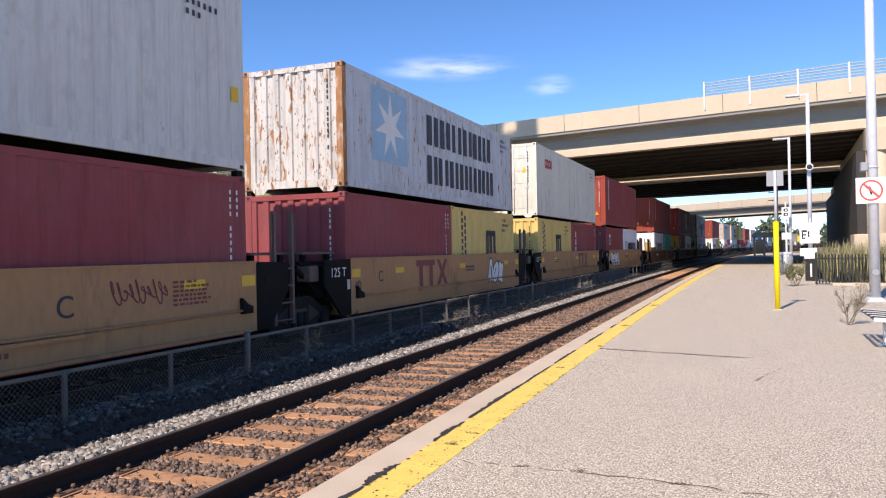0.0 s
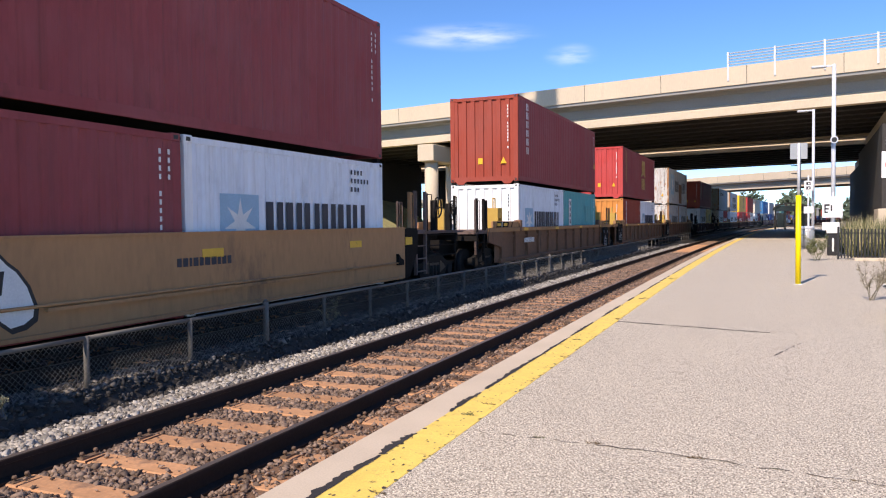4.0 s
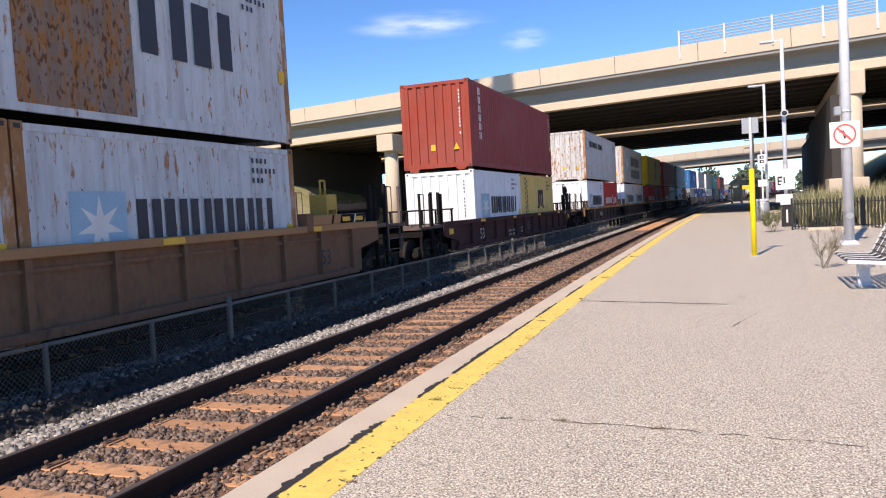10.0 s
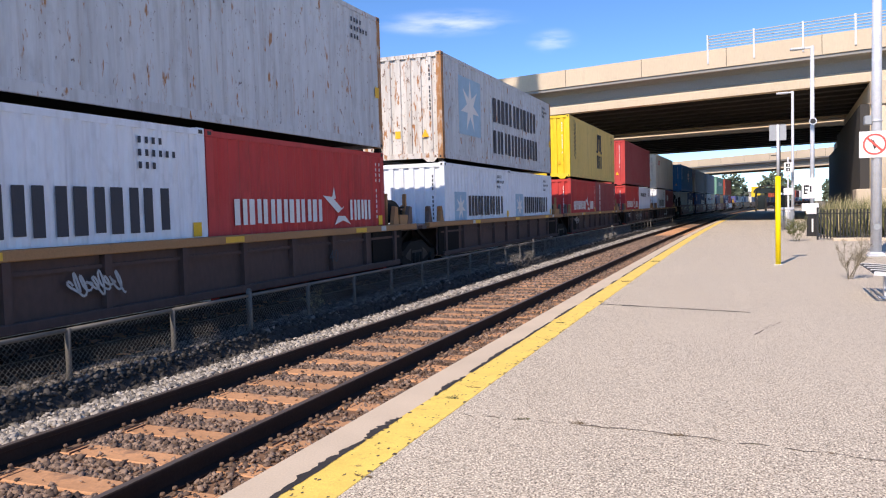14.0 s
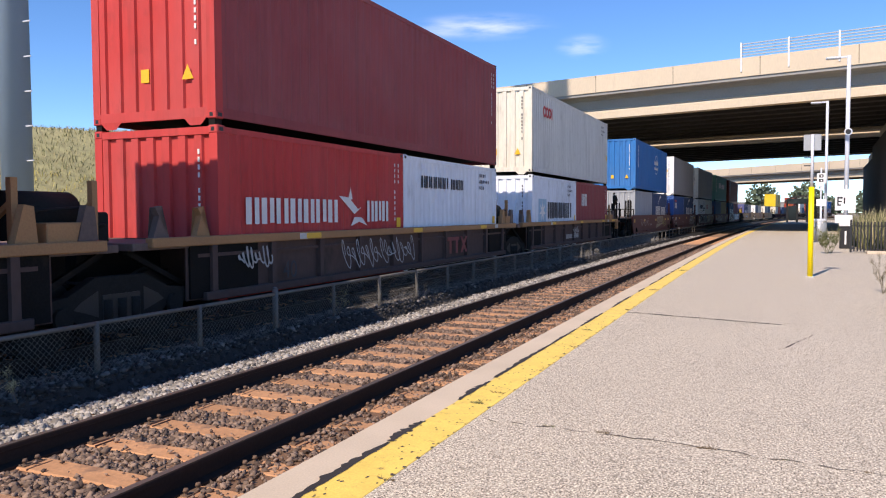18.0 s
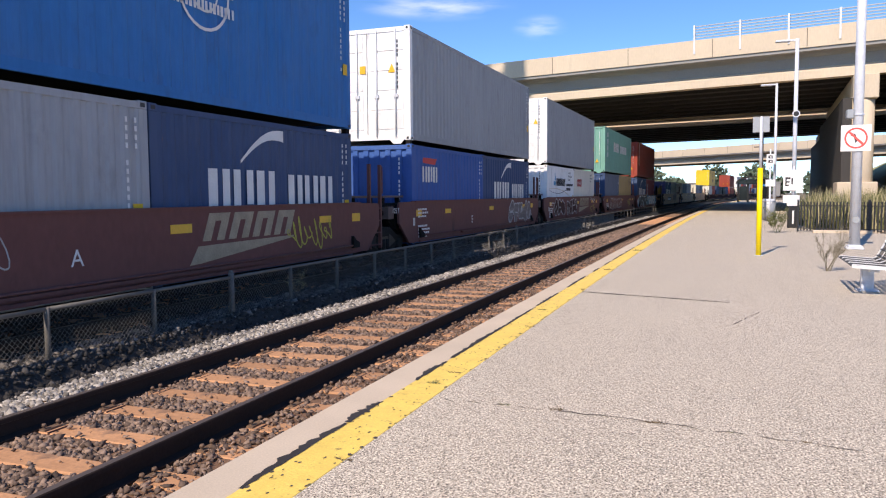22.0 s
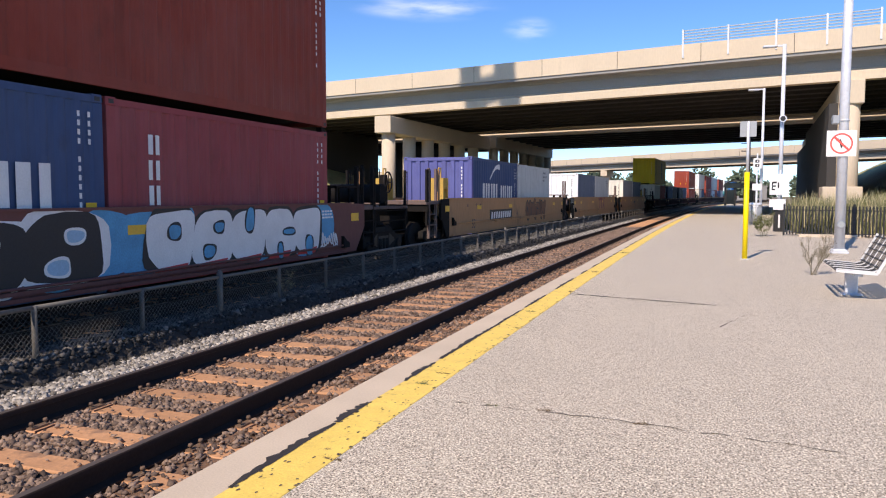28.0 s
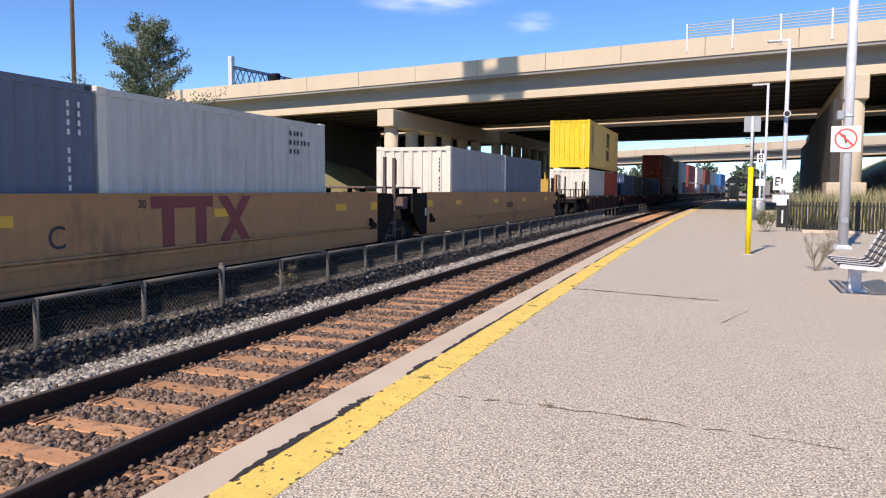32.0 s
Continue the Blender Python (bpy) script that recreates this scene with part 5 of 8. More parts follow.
def graffiti(bm_list, seed, y0, y1, z0, z1):
    """Bulging sprayed shapes: rounded loops side by side."""
    r = random.Random(seed)
    fill, line = bm_list
    n = max(3, int((y1 - y0) / 0.62))
    x = CAR_W + 0.004
    for i in range(n):
        cy, w = y0 + (i + 0.5) * (y1 - y0) / n, (y1 - y0) / n * 0.62
        top, bot = z1 - r.uniform(0, 0.12), z0 + r.uniform(0, 0.12)
        m = 16
        ring = []
        waves, swell, phase, skew = r.choice((2, 3, 4)), r.uniform(0.14, 0.34), r.uniform(0, 6.28), r.uniform(-0.3, 0.3)
        for k in range(m):
            a = 2 * math.pi * k / m
            q = 1 + swell * math.sin(waves * a + phase)
            ring.append((cy + w * (q * math.cos(a) * 0.8 + skew * math.sin(a)), (top + bot) / 2 + (top - bot) / 2 * math.copysign(abs(math.sin(a)) ** 0.7, math.sin(a)) * min(q, 1.05)))
        for bm, grow, xx in ((line, 1.07, x), (fill, 0.93, x + 0.003)):
            c = bm.verts.new((xx, cy, (top + bot) / 2))
            vs = [bm.verts.new((xx, cy + (p - cy) * grow, min(max((top + bot) / 2 + (q - (top + bot) / 2) * grow, WELL_LOW + 0.03), z1 + 0.06))) for p, q in ring]
            for k in range(m):
                bm.faces.new((c, vs[k], vs[(k + 1) % m]))
        if r.random() < 0.85:
            h = r.uniform(0.25, 0.5) * (top - bot)
            zc = bot + (top - bot) * r.uniform(0.35, 0.6)
            ww = w * r.uniform(0.08, 0.18)
            tilt, off = r.uniform(-0.25, 0.25) * w, r.uniform(-0.3, 0.3) * w
            if r.random() < 0.4:
                h, ww = 0.22 * h, w * 0.45
            line.faces.new([line.verts.new((x + 0.006, cy + off + p * ww + q * tilt, zc + q * h / 2)) for p, q in ((-1, -1), (1, -1), (1, 1), (-1, 1))])


def scribble(bm, seed, y0, z0, w, h, lw=0.03):
    """A quick spray tag: a looping stroke."""
    r = random.Random(seed)
    n, turns = 110, r.uniform(0.42, 0.55)
    ka, kb, kc = r.uniform(0.10, 0.16), r.uniform(0, 6.28), r.uniform(0.055, 0.09)
    pts = []
    for i in range(n + 1):
        p = i * turns
        tall = 0.62 + 0.38 * math.sin(i * ka + kb)
        pts.append((y0 + w * i / n + kc * w * math.cos(p + 0.9), z0 + h * (0.5 + 0.5 * tall * math.sin(p)) + 0.06 * h * math.sin(i * 0.9)))
    for (a, b), (c, d) in zip(pts, pts[1:]):
        n = Vector((-(d - b), c - a)).normalized() * lw / 2 if (a, b) != (c, d) else Vector((0, lw))
        bm.faces.new([bm.verts.new((CAR_W + 0.006, p, q)) for p, q in ((a - n.x, b - n.y), (c - n.x, d - n.y), (c + n.x, d + n.y), (a + n.x, b + n.y))])


def well_car(kind, s0, s1, w0, w1, first, last, extra=(), seed=0):
    """One well unit from s0 to s1 along the track, its well from w0 to w1. first/last: it carries an end truck of its own there."""
    paint_name, top, ribbed, chord, label = CAR_LOOK[kind]
    mid = (s0 + s1) / 2
    a, b, wa, wb = s0 - mid, s1 - mid, w0 - mid, w1 - mid
    ob = thing("well_car", label, "freight car", "well cars of the train")
    for sx in (-1, 1):
        xo, xi = sx * CAR_W, sx * (CAR_W - 0.06)
        if ribbed:
            xs = sorted((sx * (CAR_W - 0.105), sx * (CAR_W - 0.125)))
            part("side_sheet", boxes((*xs, wa - 0.5, wb + 0.5, WELL_LOW, top - 0.1)), paint_name, ob)
            part("top_chord", boxes((*sorted((xo, sx * (CAR_W - 0.14))), wa - 1.2, wb + 1.2, top - 0.13, top)), chord, ob, "tan top chord" if chord == "chord_tan" else "", bevel=0.012)
            part("mid_rail", boxes((*sorted((sx * (CAR_W - 0.06), sx * (CAR_W - 0.11))), wa - 0.3, wb + 0.3, top - 0.30, top - 0.25)), paint_name, ob)
            part("bottom_chord", boxes((*sorted((xo, sx * (CAR_W - 0.14))), wa - 0.2, wb + 0.2, WELL_LOW - 0.02, WELL_LOW + 0.10)), paint_name, ob, bevel=0.012)
            n = int((wb - wa) / 1.28)
            rib = shared(("rib", kind, sx), lambda: finish(boxes((*sorted((sx * (CAR_W - 0.015), sx * (CAR_W - 0.11))), -0.055, 0.055, WELL_LOW + 0.08, top - 0.12)), "rib", paint_name))
            for i in range(n + 1):
                o = part("rib", rib, paint_name, ob)
                o.location.y = wa + (wb - wa) * i / n
        else:
            ga = wa - 0.55 if first else a + 1.62
            gb = wb + 0.55 if last else b - 1.62
            part("side_sheet", boxes((*sorted((xo, xi)), ga, gb, WELL_LOW, top)), paint_name, ob, bevel=0.006)
            for p, q in ((ga, ga - (0.7 if first else 1.02)), (gb, gb + (0.7 if last else 0.95))):
                bm = bmesh.new()
                c, d = p + (q - p) * 0.38, p + (q - p) * 0.94
                prism(bm, [(p, WELL_LOW), (p, top - 0.004), (d, top - 0.02), (q, top - 0.07), (q, top - 0.52), (c, WELL_LOW)], *sorted((xo - sx * 0.004, xi)))
                part("end_gusset", bm, "dark_under" if kind == "tan" else paint_name, ob, "black-painted end of the side" if kind == "tan" else "")
            bm = bmesh.new()
            za, zb = (WELL_LOW + 0.36, WELL_LOW + 0.24) if kind == "tan" else (WELL_LOW + 0.16, WELL_LOW + 0.12)
            tube(bm, (xo + sx * 0.04, ga + 0.45, za), (xo + sx * 0.04, gb - 0.45, za), 0.020, n=8)
            part("release_rod", bm, paint_name, ob, "thin release rod along the side")
            for yy in (ga + 0.32, gb - 0.32):
                bm = bmesh.new()
                prism(bm, [(yy - 0.13, za - 0.05), (yy + 0.13, za - 0.05), (yy + 0.13, za + 0.06), (yy, za + 0.10), (yy - 0.13, za + 0.20)], *sorted((xo + sx * 0.001, xo + sx * 0.07)))
                part("rod_bracket", bm, "dark_under", ob, "dark rod bracket")
            part("rod_channel", boxes((*sorted((xo + sx * 0.001, xo + sx * 0.06)), ga + (gb - ga) * 0.28, ga + (gb - ga) * 0.72, za - 0.075, za - 0.03)), paint_name, ob, "channel under the rod")
            part("lower_ledge", boxes((*sorted((xo, xo + sx * 0.045)), ga + 0.2, gb - 0.2, WELL_LOW, WELL_LOW + 0.05)), paint_name, ob)
            part("top_flange", boxes((*sorted((sx * (CAR_W + 0.02), sx * (CAR_W - 0.13))), ga, gb, top - 0.02, top + 0.012)), paint_name, ob)
    part("well_floor", boxes((-1.2, 1.2, wa + 0.1, wb - 0.1, 0.17, 0.262)), "dark_under", ob)
    tagged(part("cross_member", boxes(*[(-1.25, 1.25, wa + (wb - wa) * i / 6 - 0.15, wa + (wb - wa) * i / 6 + 0.15, 0.12, 0.165) for i in range(7)]), "dark_under", ob), kind="stuff")
    for e, w, sg, own in ((a, wa, -1, first), (b, wb, 1, last)):
        y0, y1 = sorted((e - sg * 0.12, w))
        # bulkhead, deck and centre sill towards the joint
        part("end_bulkhead", boxes((-1.22, 1.22, min(w, w - sg * 0.08), max(w, w - sg * 0.08), WELL_LOW, top - 0.05)), paint_name, ob)
        if own or ribbed:
            part("end_deck", boxes((-1.28, 1.28, *sorted((w, w + sg * (1.45 if not own else 1.9))), top - 0.16, top - 0.06)), "deck_brown", ob, "dull brown end deck plate", bevel=0.01)
        else:
            part("end_deck", boxes((-1.12, 1.12, *sorted((w + sg * 0.05, e - sg * 0.22)), top + 0.10, top + 0.15)), "deck_brown", ob, "dull brown end deck plate", bevel=0.01)
            for px in (-1.0, 1.0):
                for yy in (w + sg * 0.18, e - sg * 0.40):
                    part("deck_leg", boxes((px - 0.05, px + 0.05, yy - 0.05, yy + 0.05, top - 0.35, top + 0.10)), "dark_under", ob)
                part("deck_rail", boxes((px - 0.04, px + 0.04, *sorted((w + sg * 0.05, e - sg * 0.22)), top - 0.10, top - 0.03)), "dark_under", ob)
            part("valve_box", boxes((0.92, 1.22, *sorted((e - sg * 0.62, e - sg * 0.30)), top - 0.42, top - 0.12)), "deck_brown" if sg < 0 else "dark_under", ob, "small valve box under the deck", bevel=0.015)
            part("cross_sill", boxes((-1.2, 1.2, *sorted((e - sg * 0.95, e - sg * 0.75)), 0.72, top - 0.12)), "dark_under", ob)
        part("centre_sill", boxes((-0.32, 0.32, y0, y1, 0.62, top - 0.16)), "dark_under", ob)
        for sx in (-1, 1) if kind == "dark" or own and kind != "gold" else ():
            bm = bmesh.new()
            lowest = top - 0.42 if ribbed else 0.86
            prism(bm, [(w, lowest - 0.2), (w, top - 0.1), (w + sg * 1.25, top - 0.1), (w + sg * 1.25, lowest)], *sorted((sx * 1.30, sx * 1.36)))
            part("end_side_plate", bm, "dark_under" if kind == "tan" else paint_name, ob, "black stencil plate at the car end" if kind == "tan" else "")
        # upright stanchions and container guides
        for sx in (-1, 1) if kind != "gold" and (own or kind == "brown") else ():
            if own:
                bm = bmesh.new()
                yy = w + sg * 1.15
                box(bm, sx * 1.22 - 0.04, sx * 1.22 + 0.04, yy - 0.05, yy + 0.05, top - 0.5, top + 0.82)
                tube(bm, (sx * 1.22, yy + sg * 0.04, top + 0.78), (sx * 1.22, yy + sg * 0.22, top + 0.78), 0.02, n=6)
                tube(bm, (sx * 1.22, yy + sg * 0.22, top + 0.80), (sx * 1.22, yy + sg * 0.22, top - 0.3), 0.02, n=6)
                part("stanchion", bm, "chord_tan" if kind == "tan" else "dark_under", ob, "upright post at the car end")
            if kind == "brown" or kind == "tan" and seed > 18:
                paint_box = "guide_yellow"
                for yy in (w - sg * 0.45,) if kind == "brown" else (w + sg * 0.2,):
                    bm = bmesh.new()
                    for q in (-0.19, 0.19):
                        box(bm, *sorted((sx * 0.72, sx * 1.12)), yy + q - 0.03, yy + q + 0.03, top - 0.06, top + 0.44)
                    box(bm, *sorted((sx * 0.72, sx * 1.12)), yy - 0.22, yy + 0.22, top + 0.442, top + 0.62)
                    box(bm, *sorted((sx * 1.06, sx * 1.118)), yy - 0.155, yy + 0.155, top + 0.30, top + 0.44)
                    part("guide_box", bm, paint_box, ob, "mustard container guide box with an open foot")
                    bm = bmesh.new()
                    tube(bm, (sx * 0.92, yy - 0.1, top + 0.62), (sx * 0.92, yy - 0.1, top + 0.92), 0.022, n=6)
                    tube(bm, (sx * 0.92, yy - 0.1, top + 0.92), (sx * 0.92, yy + 0.1, top + 0.92), 0.022, n=6)
                    tube(bm, (sx * 0.92, yy + 0.1, top + 0.92), (sx * 0.92, yy + 0.1, top + 0.62), 0.022, n=6)
                    part("guide_handle", bm, paint_box, ob, "bent handle on the guide box")
        # raised striped chord at the ends of the soiled tan cars
        if kind == "brown":
            for sx in (-1, 1):
                x0, x1 = sorted((sx * (CAR_W - 0.02), sx * (CAR_W - 0.16)))
                y0, y1 = sorted((w - sg * 1.67, w + sg * 0.65))
                part("raised_chord", boxes((x0, x1, y0, y1, top + 0.002, top + 0.20)), "chord_tan", ob, "raised tan end chord with dark slanted stripes", bevel=0.01)
                fx = sx * (CAR_W - 0.018)
                for k, (u0, u1, mat) in enumerate(((0.72, 0.80, "dark_under"), (1.10, 1.72, "dark_under"), (1.72, 1.78, "ink_white"), (1.78, 2.24, "dark_under"))):
                    ya, yb = w - sg * 1.67 + sg * u0, w - sg * 1.67 + sg * u1
                    bm = bmesh.new()
                    prism(bm, [(ya, top + 0.012), (yb, top + 0.012), (yb + 0.07, top + 0.19), (ya + 0.07, top + 0.19)], *sorted((fx, fx + sx * 0.003)))
                    part("hazard_stripe", bm, mat, ob)
                for u in (1.38, 1.98):
                    yy = w - sg * 1.67 + sg * u
                    part("reflector", boxes((*sorted((fx + sx * 0.004, fx + sx * 0.008)), yy - 0.17, yy + 0.17, top + 0.05, top + 0.14)), "reflector", ob, "amber reflective strip")
                part("chord_bracket", boxes((*sorted((sx * (CAR_W + 0.02), sx * (CAR_W - 0.2))), *sorted((w - sg * 1.72, w - sg * 1.95)), top - 0.12, top + 0.24)), "car_brown", ob, "worn bracket at the chord's step", bevel=0.02)
        # tan chord carried on over an end truck, with a short drop plate
        if kind == "gold" and own:
            for sx in (-1, 1):
                x0, x1 = sorted((sx * CAR_W, sx * (CAR_W - 0.12)))
                part("end_chord", boxes((x0, x1, *sorted((w + sg * 1.202, w + sg * 1.80)), top - 0.13, top)), "chord_tan", ob, "tan end chord", bevel=0.012)
                part("drop_plate", boxes((x0, x1, *sorted((w + sg * 1.50, w + sg * 1.80)), top - 0.50, top - 0.133)), "chord_tan", ob, "tan plate below the chord's end")
                part("reflector", boxes((*sorted((sx * (CAR_W + 0.001), sx * (CAR_W + 0.005))), *sorted((w + sg * 0.25, w + sg * 0.98)), top - 0.105, top - 0.015)), "reflector", ob, "amber reflective strip")
        # triangular gussets on the tan chords
        if kind == "gold":
            for sx in (-1, 1):
                for yy, mat in ((w + sg * 0.18, "chord_tan"), (w + sg * 0.98, "deck_brown")):
                    bm = bmesh.new()
                    prism(bm, [(yy - 0.14, top + 0.002), (yy + 0.14, top + 0.002), (yy + sg * 0.10, top + 0.40), (yy - sg * 0.02, top + 0.42)], *sorted((sx * 1.30, sx * 1.20)))
                    part("corner_gusset", bm, mat, ob, "upright triangular corner gusset")
        # dusty air tank with its braces on the decks of the ribbed cars
        if kind == "gold" and sg > 0:
            bm = bmesh.new()
            tube(bm, (0.62, w + sg * 0.35, top + 0.30), (0.62, w + sg * 1.25, top + 0.30), 0.29, n=20)
            part("air_reservoir", bm, "truck_iron", ob, "dark dusty air tank on the end deck")
            for yy in (w + sg * 0.25, w + sg * 1.32):
                bm = bmesh.new()
                slant(bm, (1.0, yy, top - 0.06), (1.0, yy, top + 0.72), 0.08, 0.08)
                slant(bm, (1.0, yy, top + 0.45), (0.2, yy, top - 0.06), 0.06, 0.06)
                part("tank_bracket", bm, "chord_tan", ob, "tan bracket beside the tank")
            part("valve_box", boxes((1.02, 1.28, *sorted((w + sg * 0.45, w + sg * 0.95)), top - 0.055, top + 0.22)), "chord_tan", ob, "tan valve box", bevel=0.01)
            for px, pz, run in ((0.30, 0.08, 1.5), (0.98, 0.12, 1.3), (1.12, 0.34, 0.9)):
                bm = bmesh.new()
                tube(bm, (px, w + sg * 0.3, top + pz), (px - 0.1, w + sg * (0.3 + run), top + pz + 0.06), 0.022, n=7)
                part("air_pipe", bm, "truck_iron", ob, "dark air pipe on the deck")
            part("control_valve", boxes((0.55, 0.85, *sorted((w + sg * 1.42, w + sg * 1.72)), top - 0.055, top + 0.34)), "truck_iron", ob, "dark control valve", bevel=0.03)
        # side ladder beside the joint
        if sg > 0 and kind != "gold" or own:
            bm = bmesh.new()
            ys = (e - sg * 0.92, e - sg * 0.36) if not own else (w + sg * 1.40, w + sg * 1.95)
            px = 1.24
            for yy in ys:
                out = 0.10 if yy == max(ys) else -0.10
                box(bm, px - 0.035, px + 0.035, yy - 0.035, yy + 0.035, 0.34, top + (0.86 if kind != "gold" else 0.1))
                if kind != "gold":
                    tube(bm, (px + 0.02, yy, top + 0.84), (px + 0.02, yy + out, top + 0.80), 0.014, n=6)
                    tube(bm, (px + 0.02, yy + out, top + 0.80), (px + 0.02, yy + out, top + 0.20), 0.014, n=6)
            for k in range(4):
                tube(bm, (px + 0.02, ys[0], 0.42 + k * (top - 0.56) / 3), (px + 0.02, ys[1], 0.42 + k * (top - 0.56) / 3), 0.017, n=6)
            part("ladder", bm, "deck_brown" if kind == "tan" else "dark_under" if kind in ("gold", "dark") or own else paint_name, ob, "steel side ladder with tall grab rails")
        # air hoses, brake pipes and a sloped brace under the end deck
        for px, pz in ((-0.6, 0.66), (0.45, 0.72), (0.95, 0.58)):
            bm = bmesh.new()
            tube(bm, (px, w, pz), (px, w + sg * 1.9, pz - 0.10), 0.028, n=7)
            part("brake_pipe", bm, "dark_under", ob)
        for px in (-1.05, 1.05):
            bm = bmesh.new()
            slant(bm, (px, w + sg * 0.1, 0.45), (px, w + sg * 1.35, top - 0.18), 0.07, 0.07)
            part("brace", bm, "dark_under", ob)
        for yy, zz in () if kind in ("brown", "gold") else ((w + sg * 0.75 if own or ribbed else e - sg * 1.84, top - 0.30),):
            part("reflector", boxes((CAR_W + 0.001, CAR_W + 0.006, yy - 0.18, yy + 0.18, zz - 0.085, zz + 0.085)), "reflector", ob, "faded amber reflective plate")
        if own:
            truck(ob, e - sg * 1.75)
            part("coupler", boxes((-0.12, 0.12, *sorted((e - sg * 0.6, e + sg * 0.02)), 0.62, 0.84)), "dark_under", ob)
            if kind == "red" and sg > 0 or kind == "brown" and sg > 0:
                bm = bmesh.new()
                tube(bm, (-0.75, e - sg * 0.9, top + 0.22), (0.75, e - sg * 0.9, top + 0.22), 0.24, n=16)
                part("air_reservoir", bm, "dark_under", ob, "black air tank on the end deck")
            if kind in ("tan", "red") and sg > 0 or kind == "brown" and sg < 0:
                bm = bmesh.new()
                tube(bm, (0.62, e - sg * 0.32, top + 0.52), (0.66, e - sg * 0.32, top + 0.52), 0.05, n=10)
                for k in range(20):
                    p, q = 2 * math.pi * k / 20, 2 * math.pi * (k + 1) / 20
                    tube(bm, (0.64, e - sg * 0.32 + 0.27 * math.cos(p), top + 0.52 + 0.27 * math.sin(p)), (0.64, e - sg * 0.32 + 0.27 * math.cos(q), top + 0.52 + 0.27 * math.sin(q)), 0.022, n=6)
                for k in range(5):
                    p = 2 * math.pi * k / 5
                    tube(bm, (0.64, e - sg * 0.32, top + 0.52), (0.64, e - sg * 0.32 + 0.27 * math.cos(p), top + 0.52 + 0.27 * math.sin(p)), 0.016, n=6)
                part("brake_wheel", bm, "wheel", ob, "spoked hand-brake wheel")
                part("brake_stand", boxes((0.45, 0.60, *sorted((e - sg * 0.25, e - sg * 0.40)), top - 0.1, top + 0.72)), "dark_under", ob)
            part("end_sill", boxes((-1.30, 1.30, *sorted((e - sg * 0.55, e - sg * 0.62)), top - 0.36, top - 0.165)), "dark_under", ob)
            part("deck_beam", boxes((-0.75, 0.75, *sorted((e - sg * 0.62, w)), top - 0.34, top - 0.165)), "dark_under", ob)
            # raised walkway plates on short posts, and the geared hand brake
            if kind in ("gold", "dark", "red"):
                for k, (px, u) in enumerate(((0.95, 0.75), (0.30, 1.55), (-0.6, 0.95))):
                    yy = w + sg * u
                    bm = boxes((px - 0.30, px + 0.30, yy - 0.62, yy + 0.62, top + 0.34, top + 0.385))
                    for dx, dy in ((-0.26, -0.55), (0.26, -0.55), (-0.26, 0.55), (0.26, 0.55)):
                        box(bm, px + dx - 0.025, px + dx + 0.025, yy + dy - 0.025, yy + dy + 0.025, top - 0.06, top + 0.34)
                    part("walkway", bm, "dark_under", ob, "black raised walkway plate on short legs")
            if kind in ("gold", "dark") and sg > 0:
                yy, zz = e - sg * 0.70, top + 0.98
                bm = bmesh.new()
                tube(bm, (0.98, yy, zz), (1.10, yy, zz), 0.25, n=18)
                tube(bm, (1.10, yy, zz), (1.16, yy, zz), 0.09, n=10)
                for k in range(6):
                    p = 2 * math.pi * k / 6
                    tube(bm, (1.10, yy + 0.17 * math.cos(p), zz + 0.17 * math.sin(p)), (1.125, yy + 0.17 * math.cos(p), zz + 0.17 * math.sin(p)), 0.035, n=7)
                part("brake_gear", bm, "truck_iron", ob, "round cast hand-brake gear housing")
                bm = bmesh.new()
                for k in range(20):
                    p, q = 2 * math.pi * k / 20, 2 * math.pi * (k + 1) / 20
                    tube(bm, (0.93, yy + 0.27 + 0.28 * math.cos(p), zz + 0.10 + 0.28 * math.sin(p)), (0.93, yy + 0.27 + 0.28 * math.cos(q), zz + 0.10 + 0.28 * math.sin(q)), 0.020, n=6)
                part("brake_wheel", bm, "truck_iron", ob, "hand-brake wheel rim")
                part("brake_stand", boxes((0.86, 1.02, yy - 0.13, yy + 0.13, top - 0.6, top + 0.80)), "dark_under", ob, "upright brake stand")
            ya, yb = sorted((w + sg * 1.95, e - sg * 0.50))
            bm = bmesh.new()
            for k in range(9):
                box(bm, -1.28, 1.28, ya + (yb - ya) * k / 9, ya + (yb - ya) * (k + 0.55) / 9, top - 0.162, top - 0.10)
            for px in (-1.28, -0.45, 0.45, 1.24):
                box(bm, px, px + 0.04, ya, yb, top - 0.16, top - 0.094)
            tagged(part("walkway_grating", bm, "deck_brown", ob, "open steel walkway grating"), kind="stuff")
            for px in (-1.24, 1.24):
                bm = bmesh.new()
                for yy in (ya + 0.1, yb - 0.1):
                    slant(bm, (px, yy, top - 0.75), (px, yy, top + 0.82), 0.06, 0.05)
                tube(bm, (px, ya + 0.1, top + 0.80), (px, ya + 0.42, top + 0.80), 0.013, n=6)
                tube(bm, (px, ya + 0.42, top + 0.80), (px, ya + 0.42, top - 0.1), 0.013, n=6)
                tube(bm, (px, yb - 0.1, top + 0.78), (px, yb + 0.06, top + 0.78), 0.013, n=6)
                tube(bm, (px, yb + 0.06, top + 0.78), (px, yb + 0.06, top - 0.6), 0.013, n=6)
                for k in range(3):
                    tube(bm, (px, ya + 0.1, top - 0.72 + k * 0.26), (px, yb - 0.1, top - 0.72 + k * 0.26), 0.014, n=6)
                part("corner_step", bm, "deck_brown" if kind == "brown" else "dark_under", ob, "corner steps with tall handholds")
    if not last:
        truck(ob, b)
    # reflectors along the side
    n = 3 if wb - wa < 14 else 4
